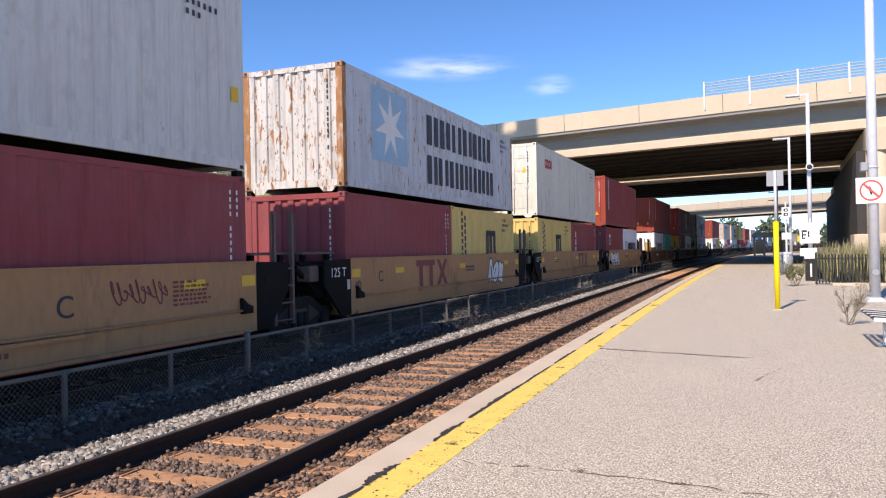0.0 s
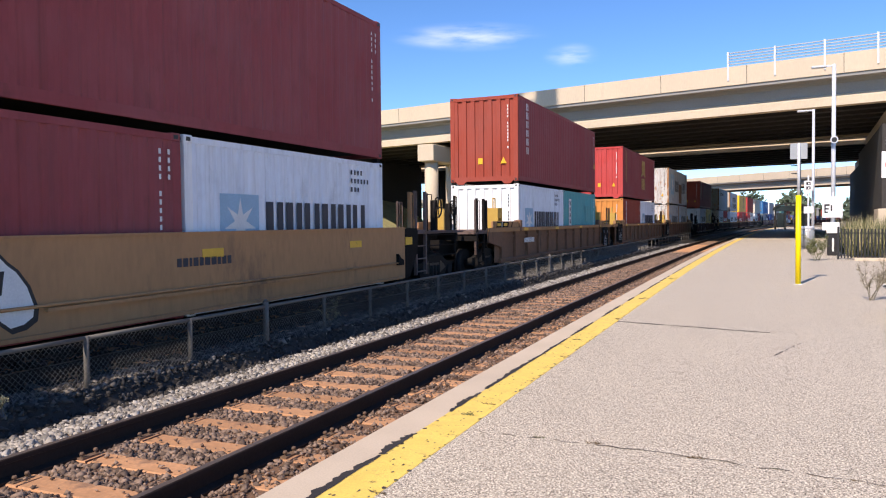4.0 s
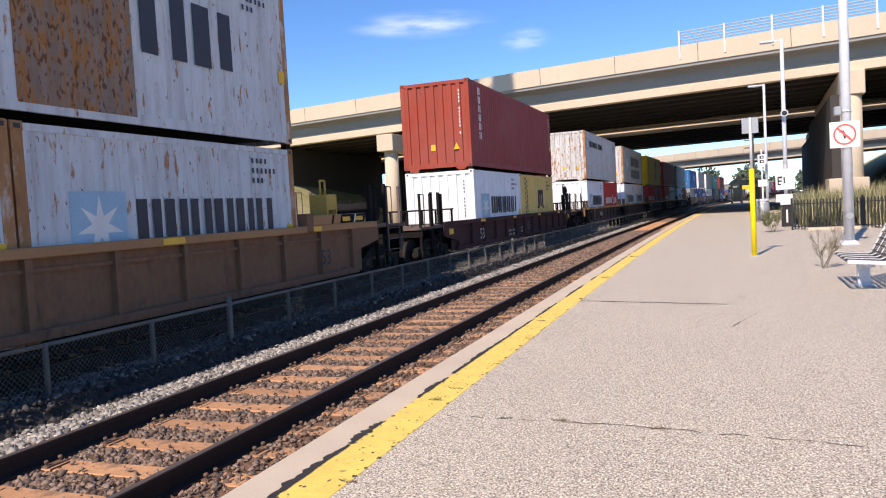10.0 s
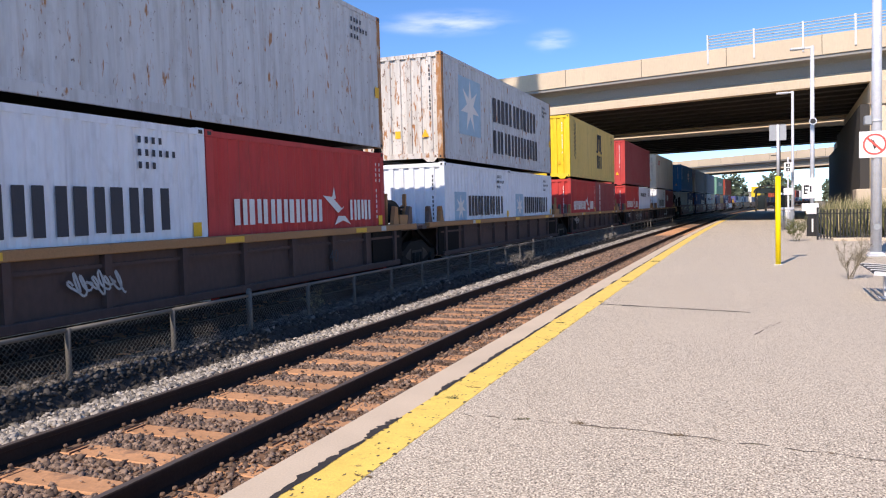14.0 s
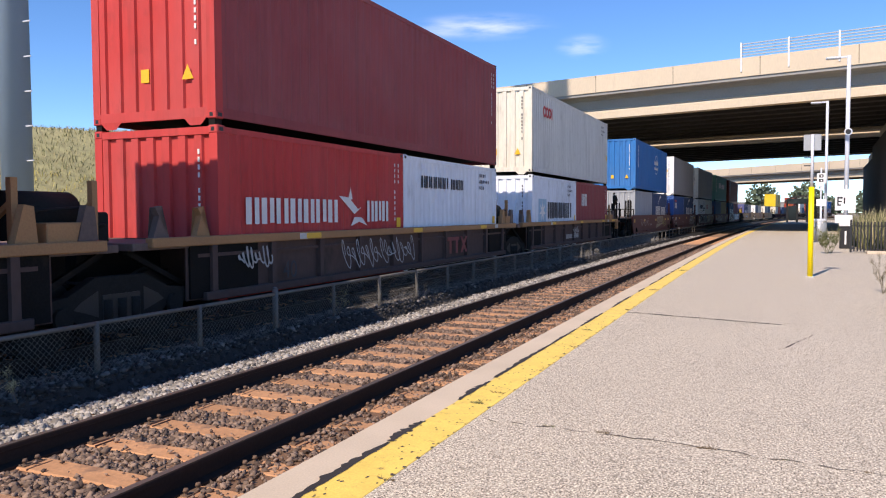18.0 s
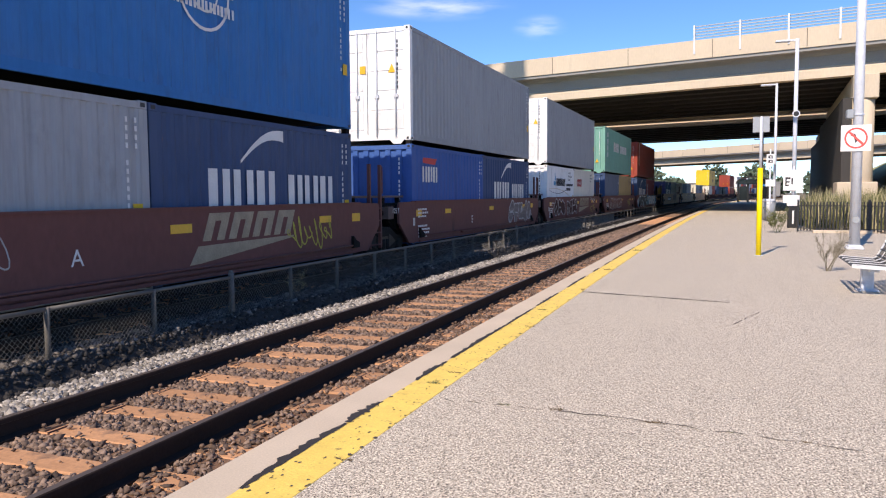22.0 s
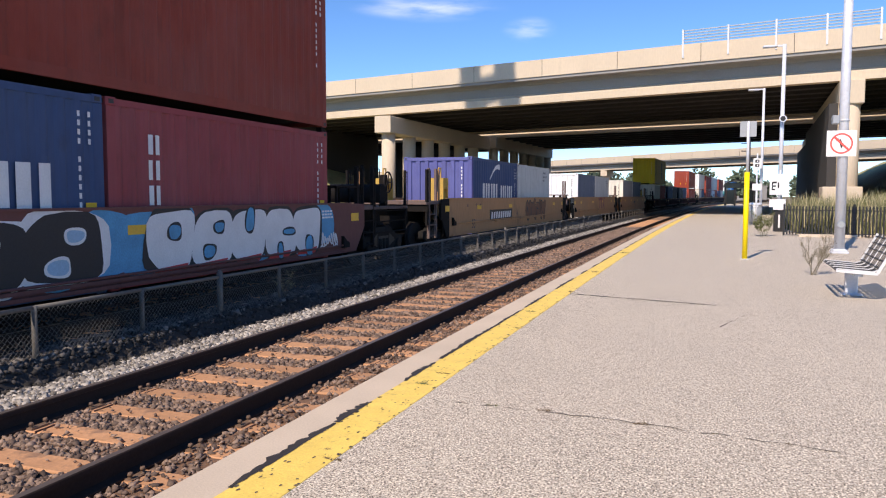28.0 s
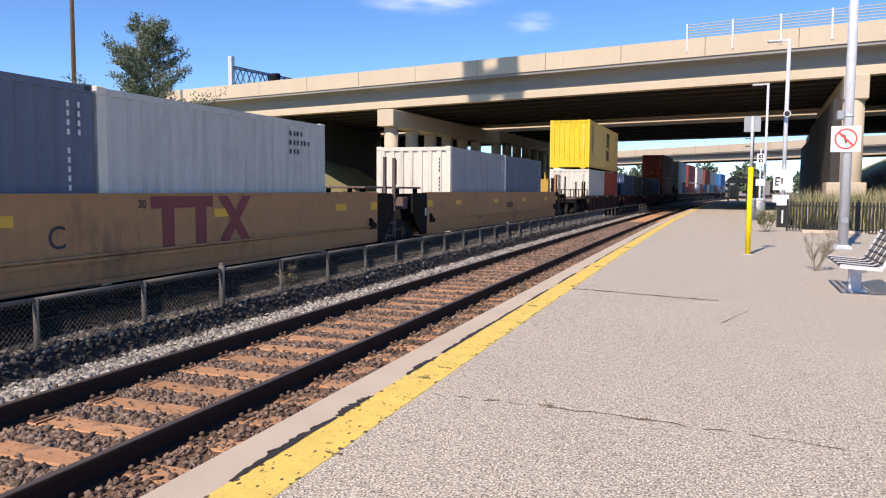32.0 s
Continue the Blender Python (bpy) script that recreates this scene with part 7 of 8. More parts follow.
SIDE_MARKS = {
    2: [marked("125 T", 0.26, "ink_white", -0.66, 1.12), marked("C", 0.34, "ink_navy", 1.4, 0.95), bubble("ink_white", "black_ink", 3, 9.05, 10.6, "white bubble graffiti with a black outline"), slant_mark(3.45, 0.72, 0.80), marked("40", 0.3, "ink_navy", 0.3, 0.8), data_bars(7.0, 1.1, 2, "ink_navy")],
    1: [marked("E", 0.34, "ink_navy", 3.0, 0.8), marked("C", 0.38, "ink_navy", 8.55, 0.88), tag_marks("ink_maroon", "brown spray tag", lambda bm, a, b, t: scribble(bm, 2, a + 9.4, 0.95, 1.0, 0.34, 0.022)), data_bars(10.5, 1.20, 6, "ink_maroon", 0.035, 0.8), data_bars(7.2, 0.62, 2, "ink_maroon", 0.06, 1.0)],
    3: [marked("125 T", 0.26, "ink_white", -0.66, 1.12), marked("40", 0.3, "ink_navy", 0.4, 0.75), marked("E", 0.34, "ink_navy", 4.6, 0.85), slant_mark(7.0, 0.70, 0.85), data_bars(2.4, 1.12, 2, "ink_navy")],
    4: [marked("125 T", 0.26, "ink_white", -0.66, 1.12), bubble("ink_white", "black_ink", 8, 0.75, 3.75, "white bubble graffiti with a dark outline", 0.08), data_bars(6.0, 1.0, 1, "ink_navy", 0.12, 1.6)],
    5: [end_plate, marked("53", 0.50, "ink_navy", 14.62, 0.66), data_bars(2.2, 0.88, 1, "ink_white", 0.16, 1.7)],
    6: [dark_panel(-0.1, 1.12), marked("125T", 0.42, "ink_white", 0.10, 0.52), marked("53", 0.17, "ink_silver", 0.10, 1.02), marked("48", 0.17, "ink_silver", 0.82, 1.02), data_bars(0.35, 0.90, 2, "ink_silver", 0.025, 0.5), marked("53", 0.4, "ink_navy", 14.7, 0.62)],
    7: [dark_panel(-0.1, 1.12), marked("125T", 0.42, "ink_white", 0.10, 0.52), marked("53", 0.17, "ink_silver", 0.10, 1.02), marked("48", 0.17, "ink_silver", 0.82, 1.02), data_bars(0.35, 0.90, 2, "ink_silver", 0.025, 0.5), marked("53", 0.42, "ink_navy", 14.8, 0.62)],
    8: [marked("53", 0.5, "ink_silver", 2.0, 0.55), marked("53", 0.2, "ink_white", 16.2, 1.02), marked("LD LMT 170400", 0.13, "ink_silver", 5.5, 0.62), marked("LT WT    49600", 0.13, "ink_silver", 5.5, 0.47), marked("IL 53-2", 0.12, "ink_silver", 7.28, 0.66), marked("IW 8-8", 0.12, "ink_silver", 7.28, 0.53), frame_mark(8.85, 0.60, 0.26), marked("H", 0.12, "ink_silver", 8.94, 0.66)],
    9: [tag_marks("ink_silver", "pale spray tag", lambda bm, a, b, t: scribble(bm, 5, a + 3.6, 0.62, 0.8, 0.3)), marked("40", 0.35, "ink_navy", 9.6, 0.6)],
    11: [tag_marks("ink_silver", "pale spray tag", lambda bm, a, b, t: scribble(bm, 6, a + 0.4, 0.75, 0.9, 0.32)), marked("40", 0.5, "ink_navy", 2.4, 0.5)],
    12: [tag_marks("ink_silver", "pale spray tag", lambda bm, a, b, t: (scribble(bm, 7, a + 0.5, 0.7, 0.8, 0.35), scribble(bm, 8, a + 3.5, 0.48, 1.4, 0.58, 0.022), scribble(bm, 9, a + 5.0, 0.5, 1.5, 0.55, 0.022))), marked("40", 0.4, "ink_navy", 1.6, 0.5), slant_mark(8.4, 0.55, 0.5, "ink_maroon")],
    13: [tag_marks("ink_silver", "pale spray tag", lambda bm, a, b, t: scribble(bm, 10, a + 5.3, 0.7, 0.9, 0.3)), data_bars(4.2, 0.55, 1, "ink_silver", 0.17, 1.0), data_bars(5.4, 0.55, 1, "ink_silver", 0.17, 0.9)],
    14: [marked("A", 0.3, "ink_white", 4.75, 0.72), tag_marks("ink_silver", "thin outlined graffiti", lambda bm, a, b, t: scribble(bm, 11, a + 1.3, 0.75, 2.6, 0.45, 0.02)), tag_marks("ink_lime", "yellow spray tag", lambda bm, a, b, t: scribble(bm, 12, a + 9.6, 0.55, 1.6, 0.6)), gold_mark(6.9, 0.72)],
    15: [marked("E", 0.32, "ink_white", 4.6, 0.68), data_bars(0.3, 1.15, 3), data_bars(0.3, 0.72, 4), bubble("brushed", "ink_silver", 51, 8.9, 12.2, "large brushed silver bubble graffiti", 0.08), marked("125 T", 0.17, "ink_white", -1.3, 1.12)],
    16: [data_bars(0.2, 1.1, 2), data_bars(0.1, 0.85, 5), bubble("car_dark", "ink_silver", 14, 1.1, 3.4, "large dark graffiti with a silver outline", 0.05), bubble("car_dark", "ink_silver", 15, 3.9, 6.5, "large dark graffiti with a silver outline", 0.05), gold_mark(6.9, 0.74), tag_marks("ink_white", "white spray tag", lambda bm, a, b, t: scribble(bm, 61, a + 10.4, 1.02, 1.5, 0.32, 0.025)), bubble("car_red", "ink_lime", 62, 10.5, 11.9, "yellow outlined bubble graffiti", -0.30)],
    17: [bubble("car_red", "ink_silver", 21, 1.6, 6.6, "large outlined graffiti"), data_bars(0.2, 0.85, 4), tag_marks("ink_lime", "yellow spray tag", lambda bm, a, b, t: scribble(bm, 16, a + 9.5, 0.55, 1.5, 0.55)), marked("125 T", 0.17, "ink_white", -1.3, 1.12)],
    18: [mural("black_ink", "ink_white", "ink_cyan", "ink_blue", None, 31, 0.25, 6.05, 5, "large black graffiti piece with white outlines on blue"), mural("ink_white", "black_ink", "ink_cyan", "ink_cyan", "ink_red", 35, 6.9, 11.8, 5, "large silver-white graffiti piece with blue and red accents"), tag_marks("ink_white", "white spray tag", lambda bm, a, b, t: (scribble(bm, 51, a - 0.55, 0.62, 0.5, 0.42, 0.035), scribble(bm, 52, a + 11.65, 0.5, 0.9, 0.3, 0.04))), data_bars(11.9, 1.22, 3, "ink_white", 0.035, 0.5)],
    19: [marked("53", 0.42, "ink_navy", 1.6, 0.5), number_plate(3.7, 6.75), bubble("car_brown", "black_ink", 41, 9.0, 12.8, "black graffiti with tan inner lines", 0.08), marked("53", 0.14, "ink_navy", 1.1, 1.2), marked("48", 0.14, "ink_navy", 2.0, 1.2), marked("45", 0.14, "ink_navy", 2.5, 1.2), marked("A", 0.3, "ink_navy", 7.4, 0.8)],
    20: [marked("125 T", 0.34, "ink_white", -0.72, 1.16), marked("53", 0.42, "ink_navy", 1.6, 0.48), marked("C", 0.40, "ink_navy", 7.2, 0.82), slant_mark(8.95, 0.68, 0.92), marked("20", 0.16, "ink_navy", 8.7, 1.28)],
    21: [data_bars(8.0, 0.9, 1, "ink_navy", 0.2, 1.2)],
}
JOINT_SHIFT = {19: 0.45}   # the truck stands a little off the middle between two loads
fronts = [s for s, *_ in STACKS]
centre = [s + 6.1 for s in fronts]
n_st = len(STACKS)
for i, (s, kind, lower, upper) in enumerate(STACKS):
    before = centre[i] - centre[i - 1] if i else 15.6
    after = centre[i + 1] - centre[i] if i + 1 < n_st else 16.0
    same_before = i > 0 and STACKS[i - 1][1] == kind and before < 20.2
    same_after = i + 1 < n_st and STACKS[i + 1][1] == kind and after < 20.2
    long_well = kind in ("brown",) or i in (8, 19, 20, 21)
    half_well = 8.15 if long_well else 6.32
    s0 = centre[i] - before / 2 if same_before else centre[i] - min(before / 2 - 0.2, half_well + 4.6)
    s1 = centre[i] + after / 2 if same_after else centre[i] + min(after / 2 - 0.2, half_well + 4.6)
    s0 += JOINT_SHIFT.get(i - 1, 0.0)
    s1 += JOINT_SHIFT.get(i, 0.0)
    if i == 0:
        s0 = centre[i] - 7.8
    well_car(kind, s0, s1, centre[i] - half_well, centre[i] + half_well, not same_before and i > 0, not same_after, SIDE_MARKS.get(i, ()), i)
    at = s
    for name in lower:
        if name == "maroon40":
            container("maroon", 40, 2.591, "plain", at, BASE_Z, "long maroon container in the well", seed=i)
        else:
            color, style, end, label = C20[name]
            container(color, 20, 2.591, style, at, BASE_Z, label, end, seed=i)
            at += 6.134
    if upper:
        color, style, end, label, h, doors = C40[upper]
        container(color, 40, h, style, s, UP_Z, label, end, bool(doors), seed=i + 50, tri=h > 2.7)

# ---- chain-link fence between the tracks ----
fence = thing("chain_link_fence", "low weathered chain-link fence between the tracks", "fence")
FX, FTOP, FLOW = -6.49, 0.43, -0.14
post_y = [5.83 + 1.557 * i for i in range(-6, 42)]
for i, y in enumerate(post_y):
    n = i - 6
    thick = n % 10 == 2
    bm = bmesh.new()
    tube(bm, (0, 0, FLOW - 0.1), (0, 0, FTOP + (0.05 if thick else 0.0)), 0.042 if thick else 0.030, n=10)
    if thick:
        tube(bm, (0, 0, FTOP + 0.05), (0, 0, FTOP + 0.08), 0.042, 0.02, n=10)
    p = part("fence_post", bm, "fence_grey", fence)
    p.location = (bend(FX, y), y, 0)
for y0, y1 in zip(post_y, post_y[1:]):
    bm = bmesh.new()
    tube(bm, (bend(FX, y0), y0, FTOP - 0.02), (bend(FX, y1), y1, FTOP - 0.02), 0.024, n=8)
    part("top_rail", bm, "fence_grey", fence)
for y0, y1 in zip(post_y, post_y[1:]):
    if y0 > 45:
        break
    # woven diamonds of wire
    verts, faces = [], []
    pitch = 0.062 if y0 < 16 else 0.09
    hgt = FTOP - FLOW - 0.04
    wd = 0.0028 if y0 < 16 else 0.004
    n = int((y1 - y0) / pitch)
    m = int(hgt / pitch) + 1
    for sgn in (1, -1):
        for k in range(-m, n + m):
            ya, za = y0 + k * pitch, FLOW
            yb, zb = ya + sgn * hgt, FLOW + hgt
            lo, hi = y0, y1
            if max(ya, yb) < lo or min(ya, yb) > hi:
                continue
            def clip(yv, zv, yo, zo):
                if yv < lo:
                    return lo, zv + (zo - zv) * (lo - yv) / (yo - yv)
                if yv > hi:
                    return hi, zv + (zo - zv) * (hi - yv) / (yo - yv)
                return yv, zv
            (a, b), (c, d) = clip(ya, za, yb, zb), clip(yb, zb, ya, za)
            o = len(verts)
            x = bend(FX, (a + c) / 2) + 0.03 + 0.002 * sgn
            verts += [(x, a - wd, b), (x, a + wd, b), (x, c + wd, d), (x, c - wd, d)]
            faces.append((o, o + 1, o + 2, o + 3))
            o = len(verts)
            verts += [(x - wd, a, b), (x + wd, a, b), (x + wd, c, d), (x - wd, c, d)]
            faces.append((o, o + 1, o + 2, o + 3))
    w = new("wire_mesh", raw_mesh("wire_mesh", verts, faces, "mesh_wire"))
    w.parent = fence


# ---- things on the platform ----
def yellow_marker():
    ob = thing("platform_marker_post", "slim post with a bright yellow sleeve and a small grey sign", "sign post", at=pose(0.93, 20.1, 0))
    bm = bmesh.new()
    tube(bm, (0, 0, 0), (0, 0, 2.15), 0.062, n=16)
    part("yellow_sleeve", bm, "yellow_pole", ob, "bright yellow plastic sleeve", bevel=0)
    bm = bmesh.new()
    tube(bm, (0, 0, 2.1), (0, 0, 3.40), 0.034, n=12)
    part("upper_post", bm, "galv", ob)
    part("sign_plate", boxes((-0.19, 0.19, 0.035, 0.045, 3.02, 3.40)), "grey_sign", ob, "grey back of a square sign", bevel=0.003)
    part("base_plate", boxes((-0.1, 0.1, -0.1, 0.1, 0, 0.012)), "galv", ob)


yellow_marker()


def light_pole(x, y, height, arm, label, r=0.085, head_x=-0.75):
    ob = thing("street_lamp", label, "lamp post", "platform lamp posts", at=pose(x, y, 0))
    bm = bmesh.new()
    tube(bm, (0, 0, 0.02), (0, 0, height), r, r * 0.8, n=20)
    part("pole", bm, "galv", ob)
    part("base_plate", boxes((-0.22, 0.22, -0.22, 0.22, 0, 0.05), (-0.16, 0.16, -0.16, 0.16, 0.05, 0.12)), "galv", ob, bevel=0.012)
    for sx in (-1, 1):
        for sy in (-1, 1):
            bm = bmesh.new()
            tube(bm, (sx * 0.17, sy * 0.17, 0.05), (sx * 0.17, sy * 0.17, 0.10), 0.018, n=6)
            part("bolt", bm, "galv", ob)
    bm = bmesh.new()
    tube(bm, (0, -r - 0.002, 0.80), (0, -r - 0.03, 0.80), 0.09, n=18)
    part("hand_hole_cover", bm, "grey_sign", ob)
    if arm:
        part("arm", boxes((head_x, 0.0, -0.04, 0.04, height - 0.10, height - 0.02)), "galv", ob)
        part("lamp_head", boxes((head_x - 0.35, head_x + 0.25, -0.14, 0.14, height - 0.13, height - 0.03)), "galv", ob, "flat grey lamp head", bevel=0.03)
    return ob


POLE_A = light_pole(3.48, 23.1, 9.4, True, "galvanised platform lamp post with a no-entry sign", 0.135)
part("sign_plate", boxes((-0.43, 0.30, -0.16, -0.15, 2.64, 3.34)), "white_sign", POLE_A, "white square prohibition sign", bevel=0.004)
bm = bmesh.new()
for i in range(40):
    p, q = 2 * math.pi * i / 40, 2 * math.pi * (i + 1) / 40
    bm.faces.new([bm.verts.new((-0.065 + rr * math.cos(t), -0.164, 2.99 + rr * math.sin(t))) for rr, t in ((0.28, p), (0.28, q), (0.235, q), (0.235, p))])
ca = 0.165
bm.faces.new([bm.verts.new((-0.065 + u, -0.1645, 2.99 + v)) for u, v in ((-ca - 0.02, ca - 0.02), (-ca + 0.02, ca + 0.02), (ca + 0.02, -ca + 0.02), (ca - 0.02, -ca - 0.02))])
part("prohibition_ring", bm, "red_sign", POLE_A, "red ring with a diagonal bar")
bm = bmesh.new()
for pts in (((-0.14, 3.08), (-0.09, 3.11), (-0.02, 2.94), (-0.07, 2.85)), ((-0.2, 3.05), (-0.14, 3.13), (-0.11, 3.06))):
    bm.faces.new([bm.verts.new((u, -0.1635, v)) for u, v in pts])
part("pictogram", bm, "black_ink", POLE_A, "dark pictogram shape")
bm = bmesh.new()
for z in (2.72, 3.24, 3.60):
    tube(bm, (0, 0, z), (0, 0, z + 0.035), 0.148, n=18)
part("sign_band", bm, "galv", POLE_A)
part("speaker_box", boxes((-0.30, -0.12, -0.14, 0.1, 3.52, 3.76)), "grey_sign", POLE_A, "small grey loudspeaker", bevel=0.02)

POLE_B = light_pole(3.15, 37.4, 8.35, True, "galvanised lamp post with an information cabinet", 0.10, head_x=-0.55)
bm = bmesh.new()
tube(bm, (0, -0.10, 5.02), (0, -0.34, 5.02), 0.10, 0.16, n=18)
part("loudspeaker", bm, "galv", POLE_B, "horn loudspeaker on the post")
bm = bmesh.new()
tube(bm, (0, -0.345, 5.02), (0, -0.35, 5.02), 0.11, n=18)
part("speaker_mouth", bm, "black", POLE_B)
POLE_C = light_pole(3.0, 47.5, 7.75, True, "slim lamp post further along the platform", 0.085, head_x=-0.5)


def info_totem():
    ob = thing("ticket_reader_post", "white ticket reader on a black post beside the lamp", "ticket machine", at=pose(3.05, 36.2, 0))
    part("post", boxes((-0.22, 0.22, -0.12, 0.12, 0, 1.2)), "black", ob, "black lower post", bevel=0.02)
    part("stripe", boxes((-0.04, 0.03, -0.126, -0.121, 0.18, 0.75)), "white_sign", ob)
    part("reader_box", boxes((-0.26, 0.24, -0.18, 0.1, 0.95, 1.42)), "white_sign", ob, "white reader box", bevel=0.02)
    part("sign_panel", boxes((-0.42, 0.36, -0.06, 0.0, 1.62, 2.52)), "white_sign", ob, "white square sign panel", bevel=0.01)
    bm = boxes((-0.34, -0.29, -0.068, -0.062, 1.82, 2.20), (-0.29, -0.14, -0.068, -0.062, 2.12, 2.20), (-0.29, -0.17, -0.068, -0.062, 1.97, 2.03), (-0.29, -0.20, -0.068, -0.062, 1.82, 1.88), (-0.10, -0.04, -0.068, -0.062, 1.90, 2.16))
    tagged(part("sign_symbol", bm, "black_ink", ob, "dark sign shapes"), kind="stuff")
    bm = bmesh.new()
    tube(bm, (0, 0, 1.4), (0, 0, 2.7), 0.04, n=10)
    part("pipe", bm, "galv", ob)
    part("side_box", boxes((-0.42, -0.12, -0.1, 0.05, 1.08, 1.42)), "white_sign", ob, bevel=0.01)
    return ob


info_totem()


def bin_can():
    ob = thing("litter_bin", "grey metal litter bin on the platform", "bin", at=pose(2.55, 44.5, 0))
    bm = bmesh.new()
    tube(bm, (0, 0, 0.05), (0, 0, 1.05), 0.32, 0.34, n=20)
    part("body", bm, "grey_sign", ob)
    bm = bmesh.new()
    tube(bm, (0, 0, 1.05), (0, 0, 1.2), 0.36, 0.30, n=20)
    part("lid", bm, "galv", ob)
    part("notice", boxes((-0.12, 0.12, -0.352, -0.34, 0.95, 1.05)), "white_sign", ob)


bin_can()


def notice_post(x, y, h, label, pole="galv", sign_z=1.6, wide=0.21, tall_by=0.56):
    ob = thing("sign_post", label, "sign post", at=pose(x, y, 0))
    bm = bmesh.new()
    tube(bm, (0, 0, 0), (0, 0, h), 0.045, n=10)
    part("post", bm, pole, ob)
    part("sign_plate", boxes((-wide, wide, -0.06, -0.05, sign_z, sign_z + tall_by)), "white_sign", ob, "white notice", bevel=0.004)
    if h > 3:
        for z0, z1 in ((0.07, 0.24), (0.32, 0.49)):
            part("sign_symbol", boxes((-0.11, 0.11, -0.065, -0.061, sign_z + z0, sign_z + z1)), "black_ink", ob)
            part("symbol_gap", boxes((-0.02, 0.05, -0.068, -0.066, sign_z + z0 + 0.04, sign_z + z1 - 0.05)), "white_sign", ob)
    return ob


notice_post(2.42, 41.5, 2.2, "small pale notice on a slim post", sign_z=1.85, wide=0.22, tall_by=0.34)
notice_post(2.72, 46.9, 4.0, "small white pictogram sign on a post", "galv", 3.15)
tall = thing("signal_bracket_post", "thin black post with short side brackets", "post", at=pose(2.1, 43.0, 0))
bm = bmesh.new()
tube(bm, (0, 0, 0), (0, 0, 5.2), 0.05, n=10)
part("post", bm, "black", tall)
for z in (3.9, 4.3, 4.75):
    part("bracket", boxes((-0.42, 0, -0.03, 0.03, z, z + 0.05)), "black", tall)


def bench():
    """Bent strips from seat front to back top, tied by long bars, on one pedestal."""
    ob = thing("platform_bench", "silver slatted metal bench on a single pedestal", "bench", at=pose(2.21, 13.45, 0, 0, 0, -92))
    L = 1.75
    prof = [(-0.32, 0.462), (-0.30, 0.478), (0.17, 0.445), (0.235, 0.47), (0.475, 0.92), (0.48, 0.945)]
    strip = bmesh.new()
    rows = []
    for (y, z) in prof:
        rows.append([strip.verts.new((sx * 0.021, y + dy, z + dz)) for sx, dy, dz in ((-1, 0, 0.006), (1, 0, 0.006), (1, 0.004, -0.006), (-1, 0.004, -0.006))])
    for p, q in zip(rows, rows[1:]):
        for k in range(4):
            strip.faces.new((p[k], p[(k + 1) % 4], q[(k + 1) % 4], q[k]))
    strip.faces.new(rows[0])
    strip.faces.new(rows[-1][::-1])
    strip_mesh = finish(strip, "bent_strip", "bench")
    for i in range(5):
        o = part("bent_strip", strip_mesh, "bench", ob)
        o.location.x = -L / 2 + 0.02 + i * (L - 0.04) / 4
    thin = strip_mesh.copy()
    thin.transform(Matrix.Diagonal((0.35, 1, 1, 1)))
    thin.materials.clear()
    thin.materials.append(M["bench_mesh"])
    for i in range(17):
        if i % 4:
            o = part("mesh_rib", thin, "bench_mesh", ob, "dark seat mesh bar")
            o.location = (-L / 2 + 0.02 + i * (L - 0.04) / 16, 0, -0.004)
    for y, z in ((-0.305, 0.458), (-0.2, 0.455), (-0.1, 0.448), (0.0, 0.441), (0.1, 0.434), (0.19, 0.432), (0.26, 0.50), (0.315, 0.60), (0.37, 0.705), (0.42, 0.80), (0.47, 0.90)):
        part("mesh_bar", boxes((-L / 2, L / 2, y - 0.022, y + 0.022, z - 0.006, z + 0.006)), "bench_mesh", ob, "dark seat mesh bar")
    for x in (-L / 2 - 0.012, L / 2 + 0.012):
        bm = bmesh.new()
        slant(bm, (x, -0.32, 0.448), (x, 0.23, 0.418), 0.024, 0.04)
        slant(bm, (x, 0.225, 0.42), (x, 0.485, 0.94), 0.024, 0.04)
        part("side_bracket", bm, "bench", ob)
    part("pedestal", boxes((-0.07, 0.07, -0.09, 0.09, 0, 0.40)), "galv", ob, bevel=0.01)
    part("beam", boxes((-L / 2 + 0.1, L / 2 - 0.1, -0.06, 0.06, 0.36, 0.415)), "galv", ob)
    part("foot_plate", boxes((-0.16, 0.16, -0.16, 0.16, 0, 0.015)), "galv", ob)


bench()


# black picket fence behind the platform, on a low kerb
def picket_fence(p0, p1, label):
    ob = thing("picket_fence", label, "fence")
    a, b = Vector(p0), Vector(p1)
    d = (b - a)
    n = int(d.length / 0.115)
    picket = finish(boxes((-0.024, 0.024, -0.024, 0.024, 0.05, 1.18)), "picket", "black")
    for i in range(n + 1):
        o = part("picket", picket, "black", ob)
        o.location = a + d * (i / n)
    posts = max(2, int(d.length / 2.4))
    for i in range(posts + 1):
        q = a + d * (i / posts)
        part("fence_post", boxes((q.x - 0.035, q.x + 0.035, q.y - 0.035, q.y + 0.035, 0, 1.26)), "black", ob)
    for z in (0.14, 1.02):
        bm = bmesh.new()
        slant(bm, (a.x, a.y, z), (b.x, b.y, z), 0.035, 0.035)
        part("fence_rail", bm, "black", ob)
    return ob


picket_fence((2.95, 32.85, 0), (7.6, 30.9, 0), "black steel picket fence along the back of the platform")
picket_fence((7.6, 30.9, 0), (11.0, 20.0, 0), "black steel picket fence along the back of the platform")
kerb = new("kerb", finish(boxes((3.4, 9.6, 31.8, 32.2, -0.1, 0.10)), "kerb", "coping", bevel=0.02))
tagged(kerb, "low pale concrete kerb under the fence", "kerb", kind="structure")


